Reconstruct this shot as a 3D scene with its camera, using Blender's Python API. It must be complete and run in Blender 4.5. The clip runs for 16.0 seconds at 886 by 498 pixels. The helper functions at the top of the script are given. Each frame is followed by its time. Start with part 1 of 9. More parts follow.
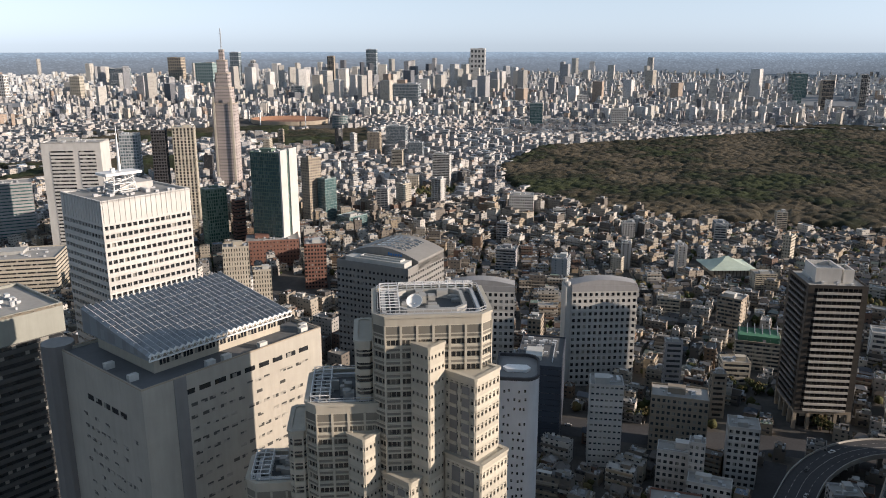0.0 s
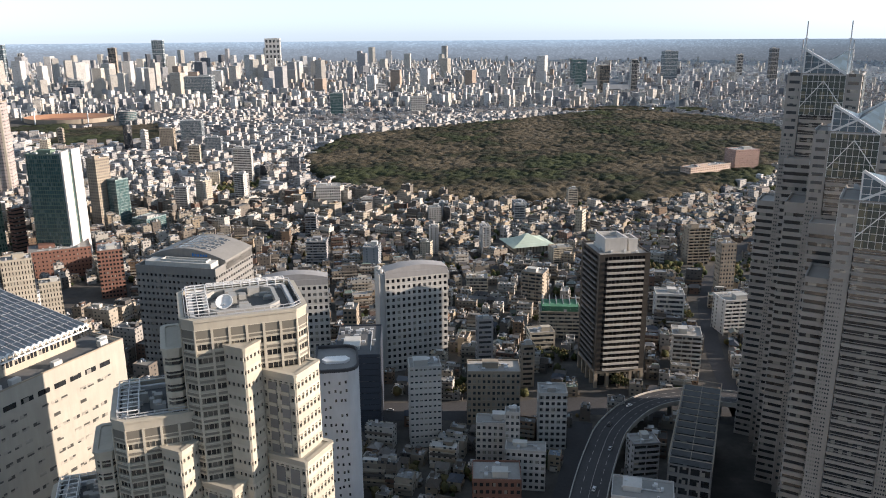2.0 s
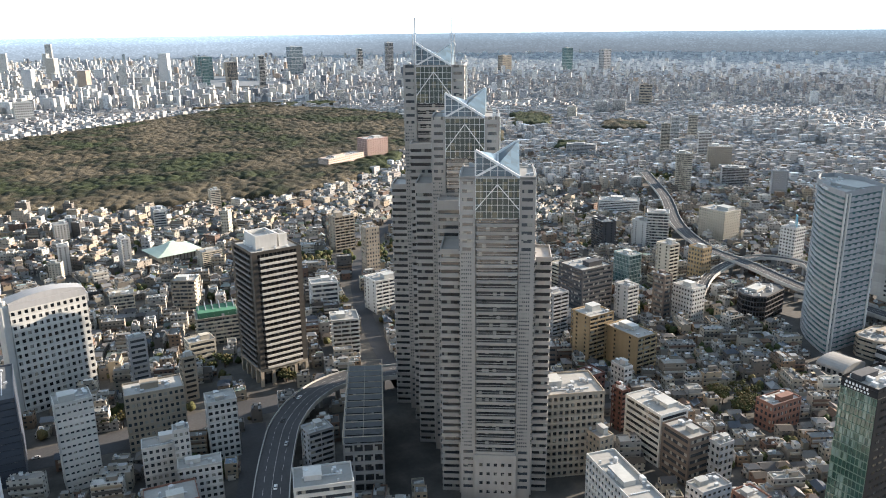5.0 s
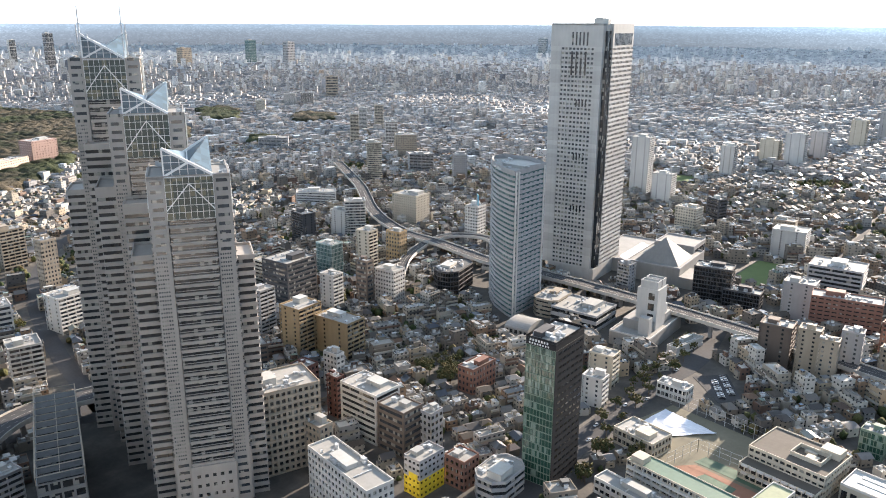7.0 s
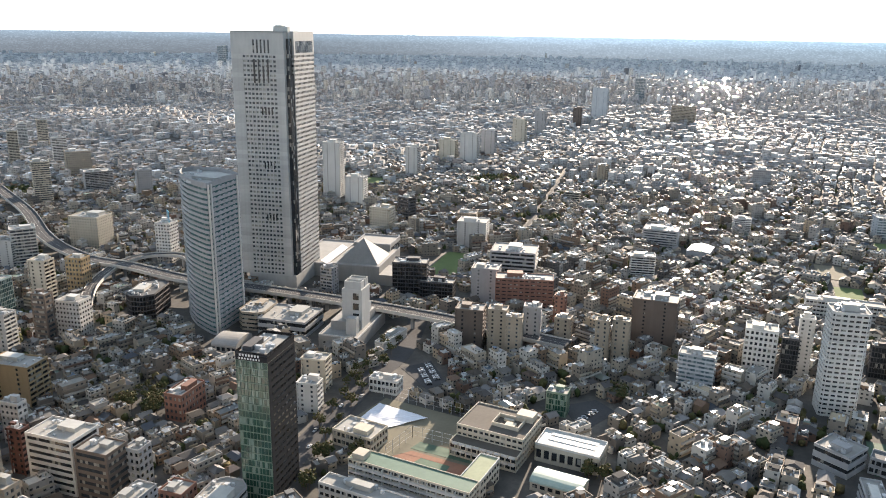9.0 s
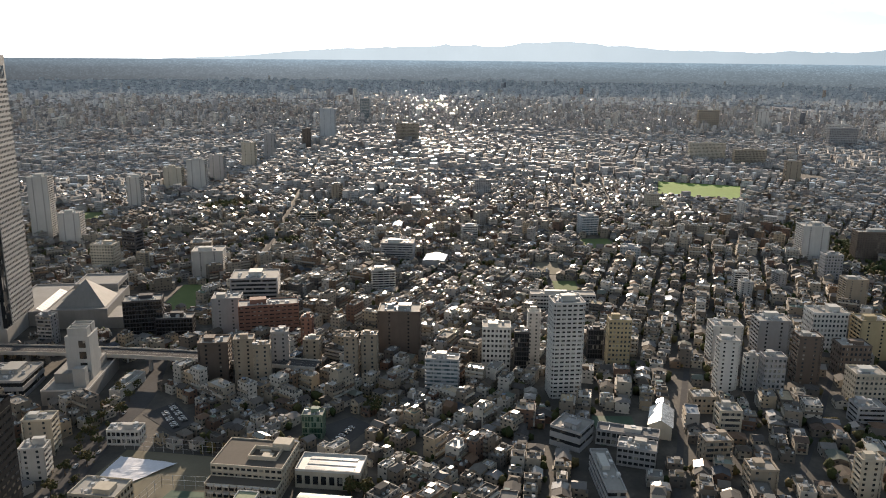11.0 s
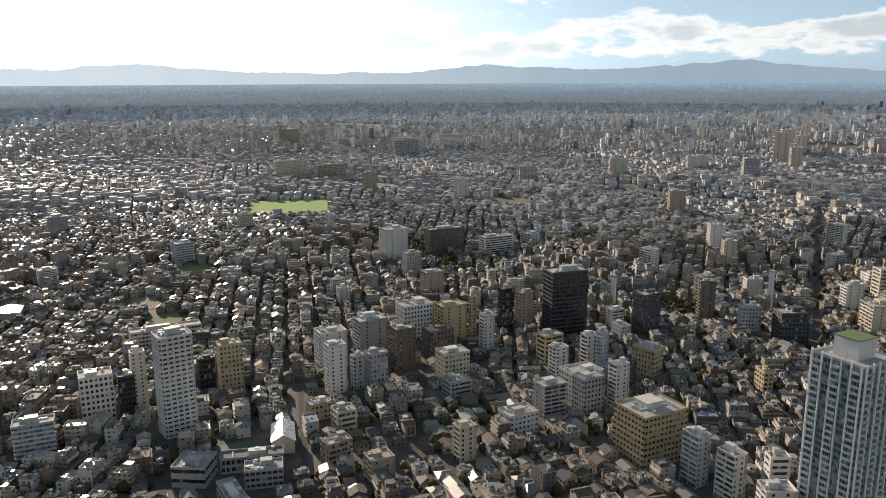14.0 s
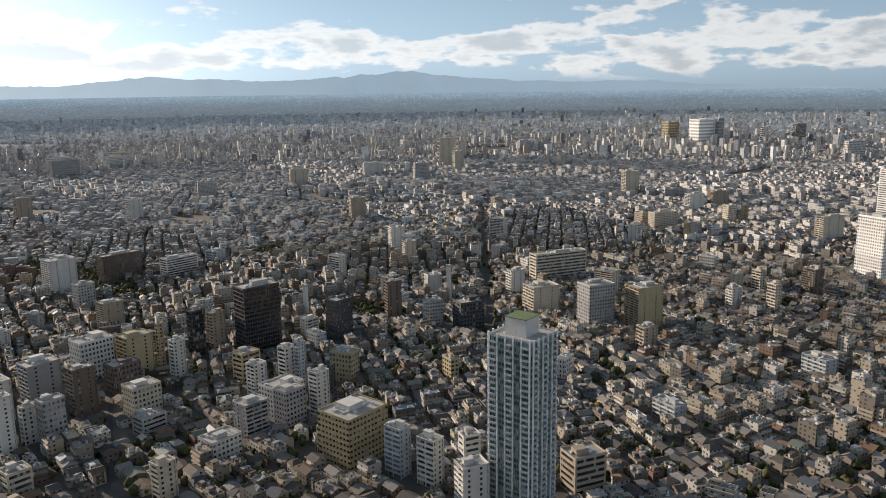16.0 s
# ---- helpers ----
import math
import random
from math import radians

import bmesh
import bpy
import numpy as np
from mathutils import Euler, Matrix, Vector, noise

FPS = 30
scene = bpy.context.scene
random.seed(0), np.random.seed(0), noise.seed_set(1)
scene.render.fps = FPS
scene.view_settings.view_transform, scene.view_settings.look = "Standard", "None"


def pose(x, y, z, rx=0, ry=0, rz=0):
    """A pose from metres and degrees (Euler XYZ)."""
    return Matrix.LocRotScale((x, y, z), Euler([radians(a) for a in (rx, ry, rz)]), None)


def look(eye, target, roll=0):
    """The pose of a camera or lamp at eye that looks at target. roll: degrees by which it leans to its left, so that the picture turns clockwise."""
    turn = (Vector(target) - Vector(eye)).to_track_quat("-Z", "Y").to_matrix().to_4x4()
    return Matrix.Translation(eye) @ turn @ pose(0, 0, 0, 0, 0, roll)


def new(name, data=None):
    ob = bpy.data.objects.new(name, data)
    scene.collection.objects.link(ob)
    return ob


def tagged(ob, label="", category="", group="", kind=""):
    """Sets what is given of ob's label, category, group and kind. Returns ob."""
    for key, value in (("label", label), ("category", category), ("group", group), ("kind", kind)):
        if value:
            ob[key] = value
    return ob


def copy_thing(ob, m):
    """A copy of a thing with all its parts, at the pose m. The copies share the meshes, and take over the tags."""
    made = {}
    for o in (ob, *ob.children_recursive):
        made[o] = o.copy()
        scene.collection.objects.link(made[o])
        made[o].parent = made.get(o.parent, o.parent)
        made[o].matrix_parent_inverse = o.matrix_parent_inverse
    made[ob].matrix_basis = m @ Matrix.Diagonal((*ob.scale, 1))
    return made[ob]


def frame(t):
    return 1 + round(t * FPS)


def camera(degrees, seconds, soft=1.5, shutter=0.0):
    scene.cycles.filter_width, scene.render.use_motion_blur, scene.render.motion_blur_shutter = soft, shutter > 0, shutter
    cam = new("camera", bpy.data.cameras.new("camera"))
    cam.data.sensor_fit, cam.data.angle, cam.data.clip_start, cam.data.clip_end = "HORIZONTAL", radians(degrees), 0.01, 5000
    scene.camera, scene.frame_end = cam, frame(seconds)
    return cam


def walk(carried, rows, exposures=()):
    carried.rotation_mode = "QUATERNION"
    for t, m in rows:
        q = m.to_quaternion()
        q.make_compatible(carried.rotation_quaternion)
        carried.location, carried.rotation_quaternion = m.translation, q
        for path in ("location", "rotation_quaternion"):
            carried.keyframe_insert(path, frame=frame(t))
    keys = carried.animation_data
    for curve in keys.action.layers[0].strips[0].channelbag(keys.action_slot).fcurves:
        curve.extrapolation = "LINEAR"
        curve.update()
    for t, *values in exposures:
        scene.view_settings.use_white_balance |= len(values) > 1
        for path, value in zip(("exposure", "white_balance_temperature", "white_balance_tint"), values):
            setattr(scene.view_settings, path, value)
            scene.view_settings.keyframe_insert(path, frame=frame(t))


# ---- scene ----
# ---- camera and its walk ----
EYE = 230.0
cam = camera(59.0, 16.0, soft=1.0)
walk(cam, [
    (0.0, pose(0, 0, EYE, 75.41, -0.01, 18.70)),
    (0.5, pose(0, 0, EYE, 75.14, 0.21, 14.49)),
    (1.0, pose(0, 0, EYE, 74.84, 0.34, 11.49)),
    (1.5, pose(0, 0, EYE, 74.58, 0.44, 8.31)),
    (2.0, pose(0, 0, EYE, 74.64, 0.38, 4.33)),
    (2.5, pose(0, 0, EYE, 74.39, 0.45, -0.10)),
    (3.0, pose(0, 0, EYE, 74.37, 0.33, -3.92)),
    (5.5, pose(0, 0, EYE, 73.93, 0.58, -26.84)),
    (6.0, pose(0, 0, EYE, 73.73, 0.37, -31.92)),
    (6.5, pose(0, 0, EYE, 73.67, 0.17, -37.33)),
    (7.0, pose(0, 0, EYE, 73.55, -0.26, -43.96)),
    (7.5, pose(0, 0, EYE, 73.51, -0.25, -49.91)),
    (8.0, pose(0, 0, EYE, 73.70, -0.37, -55.09)),
    (8.5, pose(0, 0, EYE, 73.95, -0.54, -60.37)),
    (9.0, pose(0, 0, EYE, 74.29, -0.84, -66.27)),
    (11.5, pose(0, 0, EYE, 76.34, -0.38, -90.11)),
    (12.0, pose(0, 0, EYE, 76.60, -0.34, -94.71)),
    (12.5, pose(0, 0, EYE, 76.85, -0.18, -100.00)),
    (13.0, pose(0, 0, EYE, 77.17, 0.01, -104.53)),
    (13.5, pose(0, 0, EYE, 77.48, 0.12, -109.56)),
    (14.0, pose(0, 0, EYE, 77.62, 0.21, -115.43)),
    (14.5, pose(0, 0, EYE, 77.78, 0.35, -121.75)),
    (15.0, pose(0, 0, EYE, 77.98, 0.50, -127.33)),
    (15.5, pose(0, 0, EYE, 78.12, 0.67, -133.13)),
    (16.0, pose(0, 0, EYE, 78.25, 0.77, -138.57)),
], exposures=[(0.0, 0.46, 6450, 16), (2.0, 0.90, 6450, 16), (3.0, 1.36, 6400, 10), (5.5, 1.82, 6450, 13), (6.5, 1.94, 6500, 15), (8.5, 1.86, 6700, 14), (9.2, 1.56, 6800, 14),
              (11.3, 0.58, 7150, 15), (12.5, 0.40, 7200, 16), (14.0, 0.64, 7050, 15), (15.5, 0.70, 6950, 15), (16.0, 0.56, 6900, 15)])

# ---- world and sun ----
SUN_AZ, SUN_EL = -85.4, 15.5          # turn to the left from +y, and height, in degrees
world = bpy.data.worlds.new("world")
scene.world = world
world.use_nodes = True
wn, wl = world.node_tree.nodes, world.node_tree.links
sky = wn.new("ShaderNodeTexSky")
sky.sky_type, sky.sun_disc = "NISHITA", False
sky.sun_elevation, sky.sun_rotation = radians(SUN_EL), radians(-SUN_AZ)
sky.air_density, sky.dust_density, sky.ozone_density, sky.altitude = 1.0, 0.35, 1.5, 200


def world_mix(a, b, fac):
    m = wn.new("ShaderNodeMix")
    m.data_type = "RGBA"
    for sock, val in (("A", a), ("B", b), ("Factor", fac)):
        if isinstance(val, (float, tuple)):
            m.inputs[sock].default_value = val
        else:
            wl.new(val, m.inputs[sock])
    return m.outputs["Result"]


# thin winter haze: the sky's own light, paler and more even
tc = wn.new("ShaderNodeTexCoord")
bw = wn.new("ShaderNodeRGBToBW")
wl.new(sky.outputs["Color"], bw.inputs["Color"])
pale = wn.new("ShaderNodeVectorMath")
pale.operation = "SCALE"
pale.inputs[0].default_value = (1.06, 1.30, 1.49)
wl.new(bw.outputs["Val"], pale.inputs["Scale"])
hazy = world_mix(sky.outputs["Color"], pale.outputs["Vector"], 0.8)
veil = wn.new("ShaderNodeVectorMath")
veil.operation = "ADD"
veil.inputs[1].default_value = (0.84, 1.20, 1.60)
wl.new(hazy, veil.inputs[0])
# winter cumulus in a low bank over the western mountains and single puffs above it, none in the south
def world_math(op, a, b, c=None):
    m = wn.new("ShaderNodeMath")
    m.operation = op
    for i, val in enumerate((a, b, c)):
        if val is None:
            continue
        if isinstance(val, (int, float)):
            m.inputs[i].default_value = val
        else:
            wl.new(val, m.inputs[i])
    return m.outputs["Value"]


def world_range(src, lo, hi):
    r = wn.new("ShaderNodeMapRange")
    r.interpolation_type = "SMOOTHSTEP"
    r.inputs["From Min"].default_value, r.inputs["From Max"].default_value = lo, hi
    wl.new(src, r.inputs["Value"])
    return r.outputs["Result"]


def world_noise(scale, stretch, move, detail=8, rough=0.55):
    mp = wn.new("ShaderNodeMapping")
    mp.inputs["Scale"].default_value, mp.inputs["Location"].default_value = stretch, move
    n = wn.new("ShaderNodeTexNoise")
    n.inputs["Scale"].default_value, n.inputs["Detail"].default_value, n.inputs["Roughness"].default_value = scale, detail, rough
    wl.new(tc.outputs["Generated"], mp.inputs["Vector"])
    wl.new(mp.outputs["Vector"], n.inputs["Vector"])
    return n.outputs["Fac"]


def scaled(col, k, add):
    v = wn.new("ShaderNodeVectorMath")
    v.operation = "MULTIPLY_ADD"
    wl.new(col, v.inputs[0])
    v.inputs[1].default_value, v.inputs[2].default_value = (k, k, k), add
    return v.outputs["Vector"]


sep = wn.new("ShaderNodeSeparateXYZ")
wl.new(tc.outputs["Generated"], sep.inputs["Vector"])
height = sep.outputs["Z"]
west = world_range(sep.outputs["Y"], 0.10, -0.22)
tint = wn.new("ShaderNodeVectorMath")      # the air is clearer and deeper blue towards the north-west
tint.operation = "MULTIPLY"
wl.new(veil.outputs["Vector"], tint.inputs[0])
tint.inputs[1].default_value = (0.50, 0.59, 0.66)
clear = world_mix(veil.outputs["Vector"], tint.outputs["Vector"], world_range(sep.outputs["Y"], 0.0, -0.7))
bank = world_math("MULTIPLY", world_range(height, 0.005, 0.03), world_range(height, 0.095, 0.045))
lump = world_noise(1.1, (9.0, 9.0, 30.0), (0.4, 0.0, 0.35))
edge = world_noise(1.0, (38.0, 38.0, 80.0), (0.0, 2.0, 0.0), 6)
puffs = world_math("MULTIPLY_ADD", edge, 0.16, world_math("MULTIPLY_ADD", bank, 0.15, lump))
cover = world_math("MULTIPLY", world_range(puffs, 0.63, 0.715), west)
cover = world_math("MULTIPLY", cover, world_range(height, 0.0, 0.02))
base = world_range(puffs, 0.72, 0.86)      # thick middles and bases are greyer
puff = world_mix(scaled(veil.outputs["Vector"], 0.5, (3.2, 3.1, 2.95)), scaled(veil.outputs["Vector"], 0.5, (0.9, 0.95, 1.05)), base)
wl.new(world_mix(clear, puff, cover), wn["Background"].inputs["Color"])
wn["Background"].inputs["Strength"].default_value = 0.079

sun = new("sun", bpy.data.lights.new("sun", "SUN"))
sun.data.energy, sun.data.angle, sun.data.color = 5.0, radians(0.5), (1.0, 0.86, 0.69)
sun_dir = Vector((-math.sin(radians(SUN_AZ)) * math.cos(radians(SUN_EL)), math.cos(radians(SUN_AZ)) * math.cos(radians(SUN_EL)), math.sin(radians(SUN_EL))))
sun.matrix_world = look(sun_dir * 4000, (0, 0, 0))


# ---- materials ----
def node_mat(name):
    m = bpy.data.materials.new(name)
    m.use_nodes = True
    return m, m.node_tree.nodes, m.node_tree.links, m.node_tree.nodes["Principled BSDF"]


def tone(ns, ln, col, fac, low, high):
    """col multiplied by a grey that goes from low to high with fac."""
    r = ns.new("ShaderNodeMapRange")
    r.inputs["To Min"].default_value, r.inputs["To Max"].default_value = low, high
    ln.new(fac, r.inputs["Value"])
    v = ns.new("ShaderNodeVectorMath")
    v.operation = "SCALE"
    if isinstance(col, tuple):
        v.inputs[0].default_value = col[:3]
    else:
        ln.new(col, v.inputs[0])
    ln.new(r.outputs["Result"], v.inputs["Scale"])
    return v.outputs["Vector"]


def noise_fac(ns, ln, scale, detail=4, stretch=None, coord="Object", rough=0.6):
    c = ns.new("ShaderNodeTexCoord")
    n = ns.new("ShaderNodeTexNoise")
    n.inputs["Scale"].default_value, n.inputs["Detail"].default_value, n.inputs["Roughness"].default_value = scale, detail, rough
    src = c.outputs[coord]
    if stretch:
        m = ns.new("ShaderNodeMapping")
        m.inputs["Scale"].default_value = stretch
        ln.new(src, m.inputs["Vector"])
        src = m.outputs["Vector"]
    ln.new(src, n.inputs["Vector"])
    return n.outputs["Fac"]


def wall_mat(name, col, rough=0.75, spread=0.12, spec=0.3):
    """Painted, tiled or cast facing: blotches, rain streaks, fine grain, a slight change from piece to piece."""
    m, ns, ln, b = node_mat(name)
    c = tone(ns, ln, col, noise_fac(ns, ln, 0.09, 5), 0.78, 1.2)
    c = tone(ns, ln, c, noise_fac(ns, ln, 0.5, 4, (1, 1, 0.12)), 0.84, 1.14)
    info = ns.new("ShaderNodeObjectInfo")
    c = tone(ns, ln, c, info.outputs["Random"], 1 - spread, 1 + spread)
    ln.new(c, b.inputs["Base Color"])
    b.inputs["Roughness"].default_value = rough
    b.inputs["Specular IOR Level"].default_value = spec
    bump = ns.new("ShaderNodeBump")
    bump.inputs["Strength"].default_value, bump.inputs["Distance"].default_value = 0.3, 0.05
    ln.new(noise_fac(ns, ln, 2.5, 6), bump.inputs["Height"])
    ln.new(bump.outputs["Normal"], b.inputs["Normal"])
    return m


def glass_mat(name, col, blind=(0.35, 0.34, 0.31), share=0.25, rough=0.12, cell=1.7, gloss=0.7):
    """Window glass seen from far: dark and glossy, here and there a drawn blind behind it."""
    m, ns, ln, b = node_mat(name)
    c = ns.new("ShaderNodeTexCoord")
    snap = ns.new("ShaderNodeVectorMath")
    snap.operation = "SNAP"
    snap.inputs[1].default_value = (cell, cell, 3.4)
    ln.new(c.outputs["Object"], snap.inputs[0])
    info = ns.new("ShaderNodeObjectInfo")
    add = ns.new("ShaderNodeVectorMath")
    add.operation = "ADD"
    ln.new(snap.outputs["Vector"], add.inputs[0])
    ln.new(info.outputs["Random"], add.inputs[1])
    w = ns.new("ShaderNodeTexWhiteNoise")
    ln.new(add.outputs["Vector"], w.inputs["Vector"])
    g = ns.new("ShaderNodeMath")
    g.operation = "LESS_THAN"
    g.inputs[1].default_value = share
    ln.new(w.outputs["Value"], g.inputs[0])
    mx = ns.new("ShaderNodeMix")
    mx.data_type = "RGBA"
    mx.inputs["A"].default_value, mx.inputs["B"].default_value = (*col, 1), (*blind, 1)
    ln.new(g.outputs["Value"], mx.inputs["Factor"])
    cc = tone(ns, ln, mx.outputs["Result"], w.outputs["Value"], 0.7, 1.3)
    ln.new(cc, b.inputs["Base Color"])
    b.inputs["Roughness"].default_value = rough
    b.inputs["Specular IOR Level"].default_value = gloss
    return m


COL = dict(bright=(0.74, 0.735, 0.72), white=(0.50, 0.49, 0.47), cream=(0.435, 0.395, 0.325), tan=(0.31, 0.265, 0.21), grey=(0.31, 0.31, 0.315), dark=(0.065, 0.065, 0.07),
           brown=(0.125, 0.10, 0.085), ochre=(0.31, 0.23, 0.135), gold=(0.36, 0.30, 0.19), yellow=(0.40, 0.36, 0.20), teal=(0.23, 0.30, 0.30),
           green=(0.15, 0.21, 0.165), paleblue=(0.38, 0.405, 0.425), redbrown=(0.20, 0.105, 0.08), maroon=(0.115, 0.055, 0.045))
WALL = {k: wall_mat("facing_" + k, v) for k, v in COL.items()}
STONE = wall_mat("grey_granite", (0.44, 0.42, 0.39), 0.6)
STONE_DARK = wall_mat("dark_granite", (0.20, 0.195, 0.19), 0.5)
PARK_STONE = wall_mat("warm_grey_granite", (0.335, 0.31, 0.285), 0.55)
OPERA_STONE = wall_mat("pale_grey_stone", (0.385, 0.38, 0.365), 0.6)
HALL_PANEL = wall_mat("grey_brown_louvre", (0.185, 0.172, 0.145), 0.6)
HALL_STONE = wall_mat("cream_granite", (0.44, 0.405, 0.335), 0.6)
DARK_ROOF = wall_mat("dark_roof_felt", (0.11, 0.115, 0.12), 0.85)
ROOF = wall_mat("roof_concrete", (0.31, 0.305, 0.29), 0.8, spec=0.2)
ROOF_GREEN = wall_mat("green_roof_coating", (0.085, 0.15, 0.115), 0.7)
STEEL = wall_mat("galvanised_steel", (0.45, 0.46, 0.47), 0.4, spec=0.6)
WHITE_STEEL = wall_mat("white_painted_steel", (0.75, 0.75, 0.74), 0.45)
PLANT = wall_mat("plant_room_panel", (0.42, 0.42, 0.40), 0.6, 0.25)
COPPER = wall_mat("green_copper", (0.38, 0.45, 0.38), 0.6)
CLAY = wall_mat("red_clay_court", (0.24, 0.125, 0.085), 0.9)
TURF = wall_mat("mown_turf", (0.115, 0.16, 0.06), 0.95)
DRYTURF = wall_mat("worn_sports_ground", (0.175, 0.16, 0.118), 0.95)
GLASS = glass_mat("window_glass", (0.035, 0.042, 0.05))
HALL_GLASS = glass_mat("hall_window_glass", (0.028, 0.029, 0.030), (0.17, 0.16, 0.14), 0.28, 0.25, 2.3)
GLASS_DIM = glass_mat("dim_window_glass", (0.022, 0.024, 0.027), share=0.12)
GLASS_SMOKED = glass_mat("smoked_window_glass", (0.012, 0.013, 0.015), (0.06, 0.06, 0.058), 0.10)
GLASS_GREEN = glass_mat("green_curtain_glass", (0.022, 0.060, 0.046), (0.22, 0.30, 0.26), 0.22, 0.15, 1.4)
GLASS_TEAL = glass_mat("teal_curtain_glass", (0.05, 0.105, 0.11), (0.2, 0.28, 0.28), 0.2)
GLASS_BLUE = glass_mat("blue_grey_glass", (0.075, 0.11, 0.125), (0.3, 0.34, 0.36), 0.3)
ROOFGLASS = glass_mat("atrium_glass", (0.19, 0.21, 0.225), (0.24, 0.26, 0.27), 0.3, 0.35, 2.2)


def asphalt_mat():
    m, ns, ln, b = node_mat("asphalt")
    c = tone(ns, ln, (0.060, 0.060, 0.063), noise_fac(ns, ln, 0.03, 6), 0.6, 1.5)
    c = tone(ns, ln, c, noise_fac(ns, ln, 0.6, 4), 0.75, 1.3)
    ln.new(c, b.inputs["Base Color"])
    b.inputs["Roughness"].default_value = 0.95
    b.inputs["Specular IOR Level"].default_value = 0.15
    return m


ASPHALT = asphalt_mat()


def ground_mat():
    """Lanes, yards, gravel and gardens between the houses."""
    m, ns, ln, b = node_mat("city_ground")
    r = ns.new("ShaderNodeValToRGB")
    e = r.color_ramp.elements
    e[0].position, e[0].color = 0.36, (0.040, 0.038, 0.036, 1)
    e[1].position, e[1].color = 0.70, (0.115, 0.105, 0.09, 1)
    k = e.new(0.53)
    k.color = (0.066, 0.061, 0.055, 1)
    ln.new(noise_fac(ns, ln, 0.045, 6), r.inputs["Fac"])
    ln.new(tone(ns, ln, r.outputs["Color"], noise_fac(ns, ln, 0.4, 4), 0.7, 1.35), b.inputs["Base Color"])
    b.inputs["Roughness"].default_value = 0.9
    return m


GROUND = ground_mat()


def ramp_node(ns, stops):
    r = ns.new("ShaderNodeValToRGB")
    r.color_ramp.interpolation = "CONSTANT"
    e = r.color_ramp.elements
    e[0].position, e[0].color = 0.0, (*stops[0][1], 1)
    e[1].position, e[1].color = stops[1][0], (*stops[1][1], 1)
    for p, c in stops[2:]:
        e.new(p).color = (*c, 1)
    return r


def house_wall_mat(name, bright=1.0):
    m, ns, ln, b = node_mat(name)
    g = ns.new("ShaderNodeNewGeometry")
    r = ramp_node(ns, [(0, (0.54, 0.515, 0.47)), (0.16, (0.38, 0.34, 0.28)), (0.38, (0.25, 0.215, 0.175)), (0.52, (0.36, 0.345, 0.325)), (0.63, (0.165, 0.145, 0.125)),
                       (0.77, (0.17, 0.105, 0.078)), (0.83, (0.40, 0.325, 0.235)), (0.90, (0.10, 0.094, 0.09)), (0.96, (0.22, 0.15, 0.10))])
    ln.new(g.outputs["Random Per Island"], r.inputs["Fac"])
    base = tone(ns, ln, r.outputs["Color"], noise_fac(ns, ln, 0.35, 4), 0.8 * bright, 1.18 * bright)
    uv = ns.new("ShaderNodeUVMap")
    uv.uv_map = "uv"
    sep = ns.new("ShaderNodeSeparateXYZ")
    ln.new(uv.outputs["UV"], sep.inputs["Vector"])

    def between(src, period, lo, hi):
        d = ns.new("ShaderNodeMath")
        d.operation = "DIVIDE"
        d.inputs[1].default_value = period
        ln.new(src, d.inputs[0])
        f = ns.new("ShaderNodeMath")
        f.operation = "FRACT"
        ln.new(d.outputs["Value"], f.inputs[0])
        a = ns.new("ShaderNodeMath")
        a.operation = "GREATER_THAN"
        a.inputs[1].default_value = lo
        c = ns.new("ShaderNodeMath")
        c.operation = "LESS_THAN"
        c.inputs[1].default_value = hi
        ln.new(f.outputs["Value"], a.inputs[0])
        ln.new(f.outputs["Value"], c.inputs[0])
        x = ns.new("ShaderNodeMath")
        x.operation = "MULTIPLY"
        ln.new(a.outputs["Value"], x.inputs[0])
        ln.new(c.outputs["Value"], x.inputs[1])
        return x.outputs["Value"]

    wx = between(sep.outputs["X"], 3.1, 0.28, 0.74)
    wy = between(sep.outputs["Y"], 2.9, 0.36, 0.76)
    both = ns.new("ShaderNodeMath")
    both.operation = "MULTIPLY"
    ln.new(wx, both.inputs[0])
    ln.new(wy, both.inputs[1])
    # some bays stay blank
    snap = ns.new("ShaderNodeVectorMath")
    snap.operation = "SNAP"
    snap.inputs[1].default_value = (3.1, 2.9, 1.0)
    ln.new(uv.outputs["UV"], snap.inputs[0])
    mixv = ns.new("ShaderNodeVectorMath")
    mixv.operation = "ADD"
    ln.new(snap.outputs["Vector"], mixv.inputs[0])
    ln.new(g.outputs["Random Per Island"], mixv.inputs[1])
    rnd = ns.new("ShaderNodeTexWhiteNoise")
    ln.new(mixv.outputs["Vector"], rnd.inputs["Vector"])
    have = ns.new("ShaderNodeMath")
    have.operation = "LESS_THAN"
    have.inputs[1].default_value = 0.66
    ln.new(rnd.outputs["Value"], have.inputs[0])
    win = ns.new("ShaderNodeMath")
    win.operation = "MULTIPLY"
    ln.new(both.outputs["Value"], win.inputs[0])
    ln.new(have.outputs["Value"], win.inputs[1])
    mx = ns.new("ShaderNodeMix")
    mx.data_type = "RGBA"
    mx.inputs["B"].default_value = (0.045, 0.047, 0.052, 1)
    ln.new(win.outputs["Value"], mx.inputs["Factor"])
    ln.new(base, mx.inputs["A"])
    ln.new(mx.outputs["Result"], b.inputs["Base Color"])
    rr = ns.new("ShaderNodeMapRange")
    rr.inputs["To Min"].default_value, rr.inputs["To Max"].default_value = 0.75, 0.15
    ln.new(win.outputs["Value"], rr.inputs["Value"])
    ln.new(rr.outputs["Result"], b.inputs["Roughness"])
    return m


